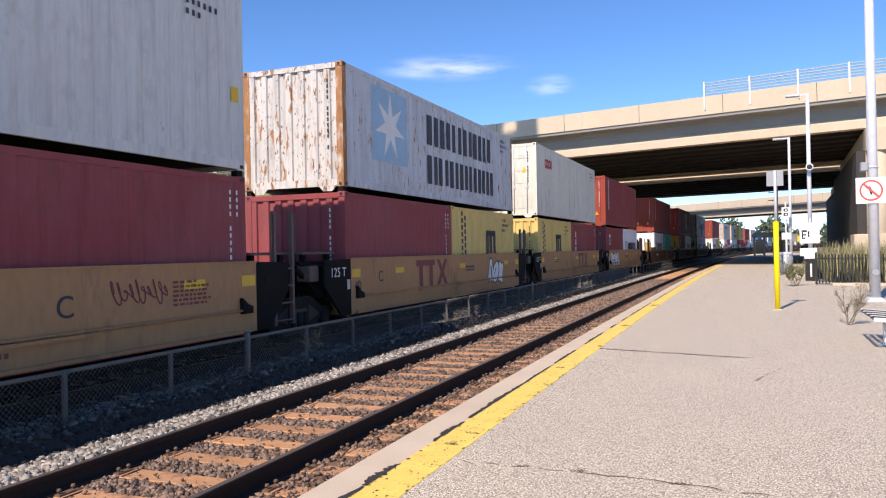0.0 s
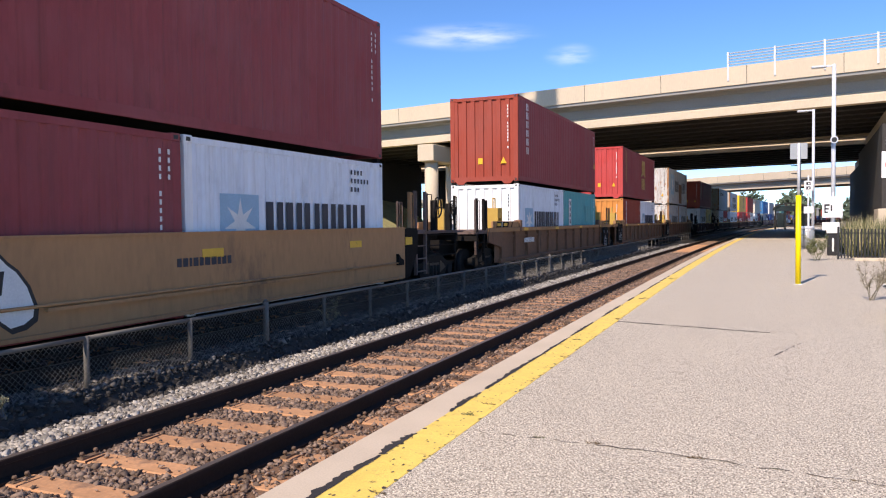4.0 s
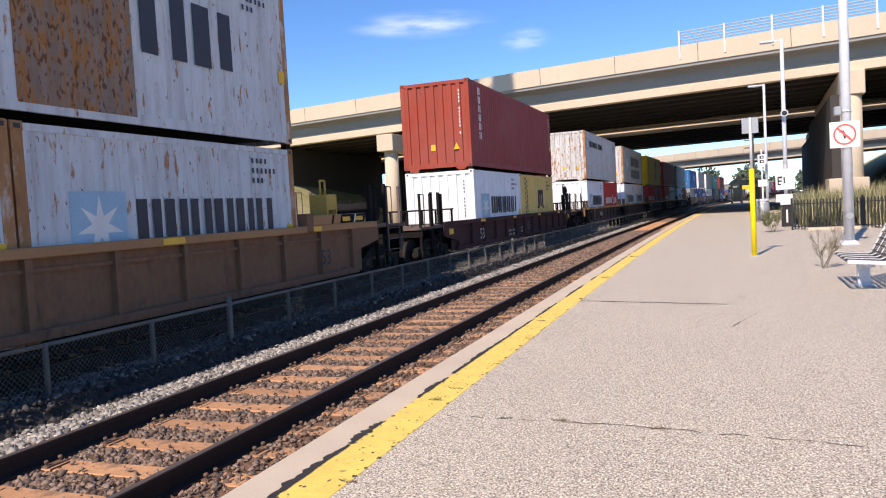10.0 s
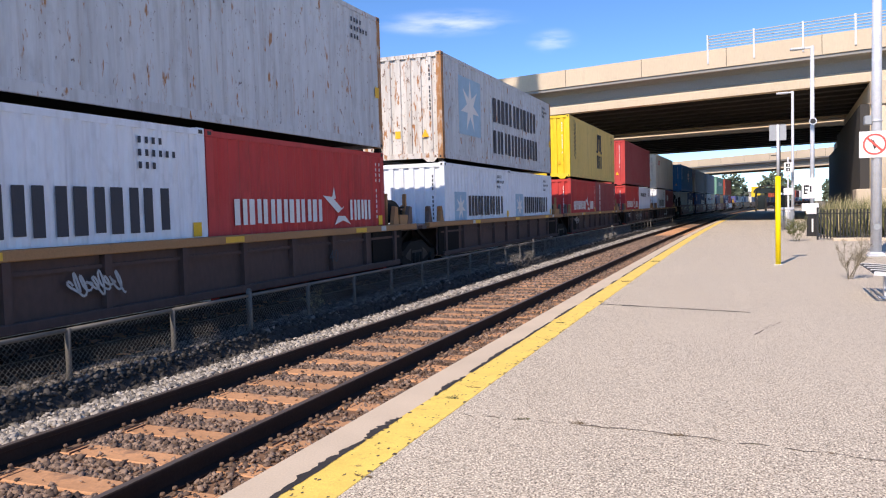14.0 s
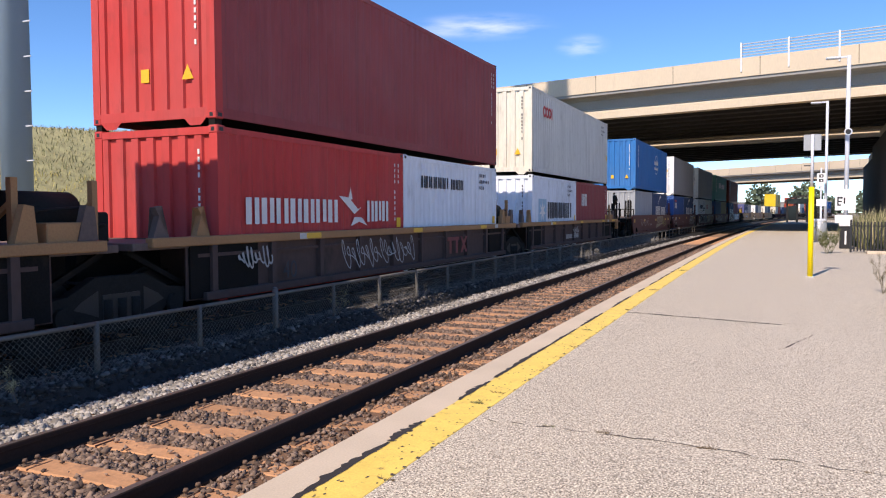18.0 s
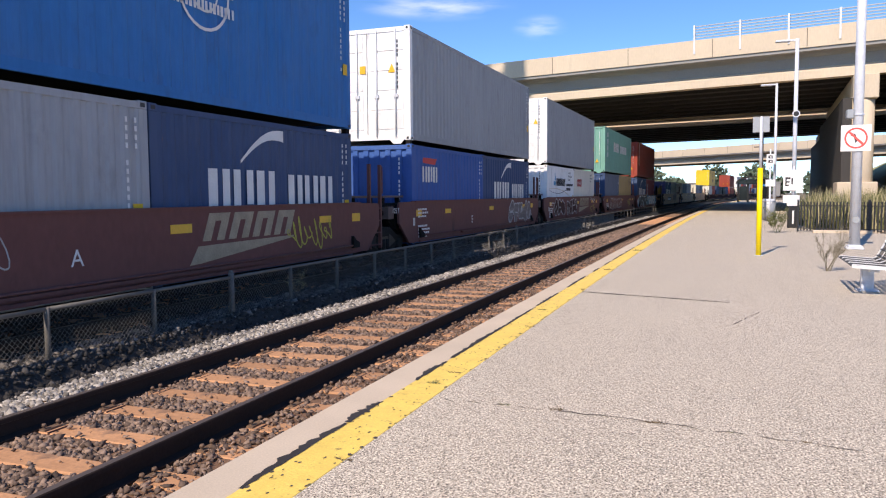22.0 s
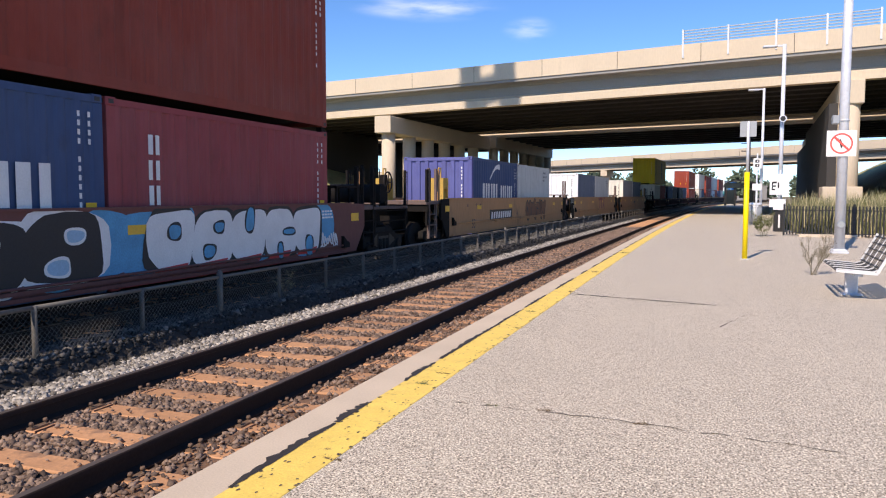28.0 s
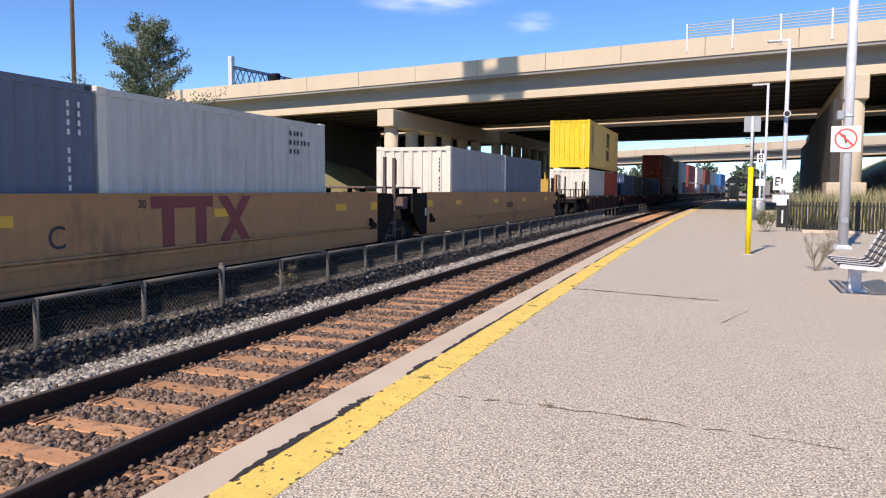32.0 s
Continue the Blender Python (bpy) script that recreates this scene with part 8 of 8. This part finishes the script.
# ---- plants ----
def blades(name, label, mat, count, area, height, seed, lean=0.35, width=0.02, cat="grass", z0=0.0, density=None):
    r = np.random.RandomState(seed)
    verts, faces = [], []
    for i in range(count):
        x, y = area(r)
        z = z0 if not callable(z0) else z0(x, y)
        h = height * r.uniform(0.5, 1.15)
        a = r.uniform(0, 6.28)
        dx, dy = math.cos(a), math.sin(a)
        lx, ly = r.normal(0, lean) * h, r.normal(0, lean) * h
        w = width * r.uniform(0.6, 1.3)
        o = len(verts)
        verts += [(x - dx * w, y - dy * w, z), (x + dx * w, y + dy * w, z), (x + lx * 0.4 + dx * w * 0.7, y + ly * 0.4 + dy * w * 0.7, z + h * 0.6), (x + lx * 0.4 - dx * w * 0.7, y + ly * 0.4 - dy * w * 0.7, z + h * 0.6), (x + lx, y + ly, z + h)]
        faces += [(o, o + 1, o + 2, o + 3), (o + 3, o + 2, o + 4)]
    ob = new(name, raw_mesh(name, verts, faces, mat))
    return tagged(ob, label, cat, kind="stuff")


def back_strip(r):
    x = r.uniform(3.6, 14)
    return x, 33.0 + r.uniform(0, 9.0) + max(0, (x - 8)) * 0.3


blades("tall_weeds", "tall olive weeds behind the fence", "weed", 5200, back_strip, 1.5, 1, 0.22, 0.03, "weeds", -0.1)
blades("tall_weeds", "dry straw stalks behind the fence", "weed_dry", 2600, back_strip, 1.75, 2, 0.16, 0.02, "weeds", -0.1)


def bank_z(x, y):
    """Slope that climbs from the platform's back to the bridge's eastern end."""
    t = min(max((x - 9.2) / 19.0, 0.0), 1.0)
    near = min(max((y - 36.0) / 12.0, 0.0), 1.0)
    return -0.12 + t * t * (3 - 2 * t) * 7.6 * near * near * (3 - 2 * near)


bx, by = [9.2 + 1.2 * i for i in range(40)], [34.0 + 2.0 * i for i in range(46)]
verts = [(x, y, bank_z(x, y) + 0.18 * noise.noise(Vector((x * 0.4, y * 0.4, 3.0))) * (x > 9.3)) for y in by for x in bx]
faces = [(j * 40 + i, j * 40 + i + 1, (j + 1) * 40 + i + 1, (j + 1) * 40 + i) for j in range(45) for i in range(39)]
bank = new("embankment", raw_mesh("embankment", verts, faces, "dry_grass"))
tagged(bank, "weedy bank rising beside the bridge pier", "hill", kind="structure")
for pl in bank.data.polygons:
    pl.use_smooth = True
blades("tall_weeds", "weeds rising to the bridge pier", "weed", 5600, lambda r: (r.uniform(7, 26), r.uniform(40, 72)), 1.7, 3, 0.2, 0.045, "weeds", bank_z)
blades("tall_weeds", "dry straw stalks on the bank", "weed_dry", 2200, lambda r: (r.uniform(8, 26), r.uniform(40, 60)), 1.8, 4, 0.2, 0.03, "weeds", bank_z)


def scrub(x, y, h, n, seed, label, mat="weed_dry", leaf="weed", leafy=1.0, low=0.0):
    """A wiry weed: branching stems with small leaves."""
    r = random.Random(seed)
    ob = thing("weed_plant", label, "plant", at=pose(x, y, low))
    bm, lf = bmesh.new(), bmesh.new()

    def grow(p, d, length, rad, level):
        q = p + d * length
        tube(bm, p, q, rad, rad * 0.6, n=5, caps=False)
        for k in range(3 if level < 2 else 5 if leafy > 0.5 else 3):
            t = r.uniform(0.3, 1.0)
            c = p + d * length * t + Vector((r.uniform(-0.03, 0.03), r.uniform(-0.03, 0.03), r.uniform(-0.02, 0.03)))
            u = Vector((r.uniform(-1, 1), r.uniform(-1, 1), r.uniform(-0.4, 1))).normalized() * r.uniform(0.03, 0.06) * min(1, h * 1.3 + 0.25) * (0.4 + 0.6 * leafy)
            w = u.orthogonal().normalized() * u.length * 0.22
            lf.faces.new([lf.verts.new(v) for v in (c, c + u * 0.5 + w, c + u, c + u * 0.5 - w)])
        if level < 3:
            for k in range(3 if level else 4):
                dd = (d + Vector((r.uniform(-0.8, 0.8), r.uniform(-0.8, 0.8), r.uniform(-0.1, 0.5))) * (0.55 + 0.45 * leafy)).normalized()
                grow(p + d * length * r.uniform(0.35, 1.0), dd, length * r.uniform(0.4, 0.7), rad * 0.6, level + 1)
    for i in range(n):
        a = r.uniform(0, 6.28)
        grow(Vector((r.uniform(-0.05, 0.05), r.uniform(-0.05, 0.05), 0)), Vector((math.cos(a) * 0.5, math.sin(a) * 0.5, 1)).normalized(), h * r.uniform(0.4, 0.6), 0.002 + 0.005 * h, 0)
    part("stem", bm, mat, ob)
    tagged(part("leaves", lf, leaf, ob), kind="stuff")


scrub(2.05, 16.5, 1.0, 6, 1, "wiry grey-brown weed growing through the platform", "weed_grey", "weed_grey", 0.35)
scrub(2.18, 32.0, 1.25, 5, 2, "green weed clump beside the lamp base", "weed", "weed")
scrub(2.05, 31.5, 0.7, 4, 5, "green weed clump beside the lamp base", "weed", "weed")


def tuft(x, y, size, count, seed):
    """A flat dry tuft of thin blades in a joint."""
    r = random.Random(seed)
    ob = thing("weed_tuft", "small dry weed tuft in a platform joint", "plant", "weeds in the joints", at=pose(x, y, 0.003))
    bm = bmesh.new()
    for i in range(count):
        a = r.uniform(0, 6.28)
        c = Vector((r.uniform(-0.5, 0.5) * size * 2, r.uniform(-0.25, 0.25) * size, 0.0))
        d = Vector((math.cos(a), math.sin(a), r.uniform(0.15, 0.8))).normalized() * size * r.uniform(0.4, 1.0)
        w = d.orthogonal().normalized() * size * 0.07
        bm.faces.new([bm.verts.new(v) for v in (c - w, c + w, c + d)])
    tagged(part("foliage", bm, "weed_brown" if seed % 3 else "weed", ob), kind="stuff")


for k, (tx, ty, ts, tn) in enumerate(((-2.22, 5.75, 0.06, 26), (-2.15, 6.15, 0.05, 20), (-2.07, 3.9, 0.045, 22), (-1.49, 5.32, 0.04, 14), (-1.09, 5.31, 0.05, 18), (-0.38, 5.22, 0.05, 18), (0.08, 5.17, 0.03, 12), (0.54, 5.10, 0.035, 12), (-2.08, 8.6, 0.05, 16), (-2.2, 9.9, 0.06, 18), (-2.05, 12.2, 0.06, 18), (-2.1, 15.5, 0.08, 20), (-2.05, 21.0, 0.10, 22))):
    tuft(tx, ty, ts, tn, k)
scrub(-6.44, 10.7, 0.66, 2, 4, "thin dry weed stalk by the fence", "weed_brown", "weed_dry", 0.15, -0.15)
scrub(-6.30, 4.75, 0.34, 2, 6, "thin dry weed stalk by the fence", "weed_brown", "weed_dry", 0.15, -0.15)


# ---- embankment, tree, masts beyond the train ----
def hill_z(x, y):
    """Embankment that climbs to the bridge's end."""
    t = np.clip((-x - 26 - 0.05 * y) / 22.0, 0, 1)
    up = t * t * (3 - 2 * t)
    along = np.clip((y - 5) / 60.0, 0, 1)
    return -0.72 + up * (6.2 + 4.2 * along)


verts, faces = [], []
gx, gy = np.arange(-170, -22.9, 3.0), np.arange(-30, 86, 3.0)
for yy in gy:
    for xx in gx:
        verts.append((xx, yy, float(hill_z(xx, yy)) + 0.25 * noise.noise(Vector((xx * 0.15, yy * 0.15, 0)))))
for i in range(len(gy) - 1):
    for j in range(len(gx) - 1):
        a = i * len(gx) + j
        faces.append((a, a + 1, a + len(gx) + 1, a + len(gx)))
hill = new("embankment", raw_mesh("embankment", verts, faces, "dry_grass"))
tagged(hill, "grassy highway embankment with dry tan grass", "hill", kind="structure")
for pl in hill.data.polygons:
    pl.use_smooth = True


def on_hill(r):
    return r.uniform(-75, -27), r.uniform(5, 62)


blades("embankment_grass", "dry straw-coloured grass on the embankment", "weed_dry", 26000, on_hill, 0.40, 11, 0.45, 0.024, "grass", lambda x, y: float(hill_z(x, y)) - 0.1)
blades("embankment_grass", "green weeds on the embankment", "weed", 16000, on_hill, 0.42, 12, 0.35, 0.03, "grass", lambda x, y: float(hill_z(x, y)) - 0.1)
blades("goldenrod", "yellow goldenrod at the embankment's foot", "goldenrod", 15000, lambda r: (r.uniform(-40, -25), r.uniform(8, 29) + r.uniform(0, 12) * (r.uniform() < 0.2)), 0.42, 13, 0.5, 0.020, "wildflowers", lambda x, y: float(hill_z(x, y)) - 0.1)


def tree(x, y, z, height, label, seed, wide=0.40, leaf=1.0, silver=0.30):
    ob = thing("tree", label, "tree", at=pose(x, y, z))
    r = random.Random(seed)
    bm = bmesh.new()
    tube(bm, (0, 0, -0.3), (0.1, 0, height * 0.4), 0.20, 0.11, n=10)
    tube(bm, (0.1, 0, height * 0.4), (-0.55, 0, height * 0.95), 0.11, 0.02, n=8)
    tube(bm, (0.05, 0, height * 0.35), (0.85, 0.2, height * 0.93), 0.09, 0.02, n=8)
    tips = []
    for i in range(170):
        t = r.uniform(0.10, 0.97)
        a = r.uniform(0, 6.28)
        lobe = 0.75 + 0.35 * math.sin(t * 17 + a * 2)
        reach = height * wide * min(1.0, (1.06 - t) * 1.25) * r.uniform(0.5, 1.1) * lobe + 0.2
        fork = (-0.55 if i % 2 else 0.85) * max(0, t - 0.4) / 0.6
        p = Vector((fork, 0.1 * (i % 3), height * t))
        q = p + Vector((math.cos(a) * reach, math.sin(a) * reach, reach * r.uniform(0.35, 0.95)))
        tube(bm, p, q, 0.035 * (1.1 - t), 0.008, n=5, caps=False)
        tips.append((p, q))
    part("trunk", bm, "bark", ob)
    for mat, share, label2 in (("foliage", 1 - silver, "dull green foliage"), ("foliage_light", silver, "silvery leaf clusters")):
        verts, faces = [], []
        for p, q in tips:
            for k in range(int(210 * share)):
                t = r.uniform(0.15, 1.08)
                c = p.lerp(q, t) + Vector((r.gauss(0, 0.15), r.gauss(0, 0.15), r.gauss(0, 0.12))) * leaf
                u = ((q - p).normalized() + Vector((r.uniform(-1, 1), r.uniform(-1, 1), r.uniform(-0.5, 1.0)))).normalized() * r.uniform(0.10, 0.22) * leaf
                w = u.orthogonal().normalized() * r.uniform(0.022, 0.045) * leaf
                o = len(verts)
                verts += [c, c + u * 0.5 + w, c + u, c + u * 0.5 - w]
                faces.append((o, o + 1, o + 2, o + 3))
        part("foliage", raw_mesh("foliage", [tuple(v) for v in verts], faces, mat), mat, ob, label2)
    return ob


tree(-31.8, 36.9, -0.7, 12.0, "grey-green pyramidal tree in front of the bridge", 5)
for bx, by, bh, sd in ((-29.5, 31.8, 3.4, 1), (-33.5, 35.0, 3.8, 4), (-36, 42, 3.0, 3), (-29.0, 40.0, 2.8, 6), (-30.5, 45.0, 2.6, 7)):
    tree(bx, by, float(hill_z(bx, by)), bh, "bushy shrub at the foot of the embankment", sd, 0.5, 0.9, 0.55)

mast = thing("light_mast", "tall rusty high-mast pole on the embankment", "mast", at=pose(-56.03, 55.70, float(hill_z(-56.03, 55.70))))
bm = bmesh.new()
tube(bm, (0, 0, -0.5), (0, 0, 34), 0.21, 0.13, n=14)
part("shaft", bm, "mast", mast)

mono = thing("billboard_monopole", "huge grey-blue steel monopole behind the train", "pole", at=pose(-27.4, 21.0, -0.7))
bm = bmesh.new()
tube(bm, (0, 0, -0.2), (0, 0, 53), 0.58, 0.52, n=28)
part("shaft", bm, "monopole", mono)
for k in range(10):
    part("step_peg", boxes((0.5, 0.95, -0.02, 0.02, 3.0 + k * 1.35, 3.05 + k * 1.35)), "galv", mono)
for zz, w0, w1 in ((49.5, -1.1, 4.2), (51.6, -1.1, 4.2)):
    part("sign_beam", boxes((w0, w1, -0.35, 0.35, zz, zz + 0.5)), "monopole", mono)
for xx in (-1.05, 2.15):
    part("sign_panel", boxes((xx, xx + 1.95, -0.45, -0.35, 48.6, 53.0)), "grey_sign", mono, "panel high on the pole")

# overhead sign gantry on the highway, seen above the parapet
gan = thing("sign_gantry", "galvanised lattice sign gantry over the highway", "gantry", at=pose(-59.49, 85.33, 13.68, 0, 0, 82.66))
part("column", boxes((-0.3, 0.3, -0.3, 0.3, -2.5, 5.0)), "galv", gan)
GAN_L = 15.8
for yy in (-0.5, 0.5):
    for z in (1.46, 3.66):
        part("chord", boxes((0, GAN_L, yy - 0.08, yy + 0.08, z - 0.08, z + 0.08)), "slate", gan)
    for k in range(14):
        bm = bmesh.new()
        z0, z1 = (1.46, 3.66) if k % 2 else (3.66, 1.46)
        slant(bm, (k * GAN_L / 14, yy, z0), ((k + 1) * GAN_L / 14, yy, z1), 0.1, 0.1)
        part("lattice_bar", bm, "slate", gan)
part("sign_light", boxes((GAN_L * 0.52, GAN_L * 0.57, -0.8, 0.8, 1.56, 3.96)), "dark_under", gan)


# ---- beyond the bridge ----
def shelter():
    y = 128.0
    ob = thing("platform_shelter", "dark glazed platform shelter with an arched roof", "shelter", at=pose(bend(0.9, y), y, 0))
    for sx in (-2.1, -0.7, 0.7, 2.1):
        for sy in (-1.0, 1.0):
            part("post", boxes((sx - 0.12, sx + 0.12, sy - 0.12, sy + 0.12, 0, 3.1)), "black", ob)
    bm = bmesh.new()
    n = 14
    for i in range(n):
        p, q = math.pi * i / n, math.pi * (i + 1) / n
        vs = [(2.5 * math.cos(p), 3.0 + 1.1 * math.sin(p)), (2.5 * math.cos(q), 3.0 + 1.1 * math.sin(q)), (2.3 * math.cos(q), 2.9 + 1.0 * math.sin(q)), (2.3 * math.cos(p), 2.9 + 1.0 * math.sin(p))]
        f = [bm.verts.new((u, -1.6, v)) for u, v in vs]
        g = [bm.verts.new((u, 1.6, v)) for u, v in vs]
        bm.faces.new(f)
        bm.faces.new(g[::-1])
        bm.faces.new((f[0], f[1], g[1], g[0]))
        bm.faces.new((f[2], f[3], g[3], g[2]))
    bmesh.ops.remove_doubles(bm, verts=bm.verts[:], dist=0.001)
    part("roof", bm, "black", ob)
    part("end_panel", boxes((-2.2, 2.2, -1.32, -1.28, 2.8, 3.6)), "glass", ob)
    for sx in (-1.4, 1.4):
        part("pane", boxes((sx - 0.55, sx + 0.55, -1.02, -0.98, 0.3, 2.5)), "glass", ob)


shelter()


def far_house(x, y, w, d, h, mat, label, floors):
    ob = thing("building", label, "building", at=pose(x, y, -0.7))
    part("wall", boxes((-w / 2, w / 2, -d / 2, d / 2, 0, h)), mat, ob)
    part("roof", boxes((-w / 2 - 0.3, w / 2 + 0.3, -d / 2 - 0.3, d / 2 + 0.3, h, h + 0.5)), "concrete_grey", ob)
    for f in range(floors):
        for k in range(int(w / 4)):
            xx = -w / 2 + 2 + k * 4
            part("window", boxes((xx - 1.1, xx + 1.1, -d / 2 - 0.05, -d / 2 - 0.01, 1.2 + f * 3.2, 2.8 + f * 3.2)), "glass", ob)


far_house(-6, 420, 70, 15, 7, "far_wall", "low pale commercial building in the distance", 2)
far_house(60, 380, 30, 15, 7, "slate", "blue warehouse in the distance", 1)
r = random.Random(3)
for i in range(26):
    x, y = r.uniform(-60, 110), r.uniform(300, 480)
    verts, faces = [], []
    hh = r.uniform(8, 14)
    for k in range(620):
        a, e = r.uniform(0, 6.28), r.uniform(0, 1)
        c = Vector((math.cos(a) * hh * 0.4 * math.sqrt(e), math.sin(a) * hh * 0.4 * math.sqrt(e), hh * r.uniform(0.25, 1.0) * (1 - 0.35 * e)))
        u = Vector((r.uniform(-1, 1), r.uniform(-1, 1), r.uniform(-1, 1))).normalized() * r.uniform(0.9, 1.8)
        w = u.orthogonal().normalized() * 0.75
        o = len(verts)
        verts += [tuple(c), tuple(c + u * 0.5 + w), tuple(c + u), tuple(c + u * 0.5 - w)]
        faces.append((o, o + 1, o + 2, o + 3))
    t = thing("tree", "distant green tree beyond the bridges", "tree", "distant trees", at=pose(x, y, -0.7))
    bm = bmesh.new()
    tube(bm, (0, 0, -0.2), (0, 0, hh * 0.6), 0.25, 0.1, n=7)
    part("trunk", bm, "bark", t)
    part("crown", raw_mesh("crown", verts, faces, "foliage"), "foliage", t)


# ---- movement of the train ----
def motions():
    for ob, s, z in MOVERS:
        walk(ob, [(t, on_track(s, t, z)) for t in range(0, 33, 4)])


motions()
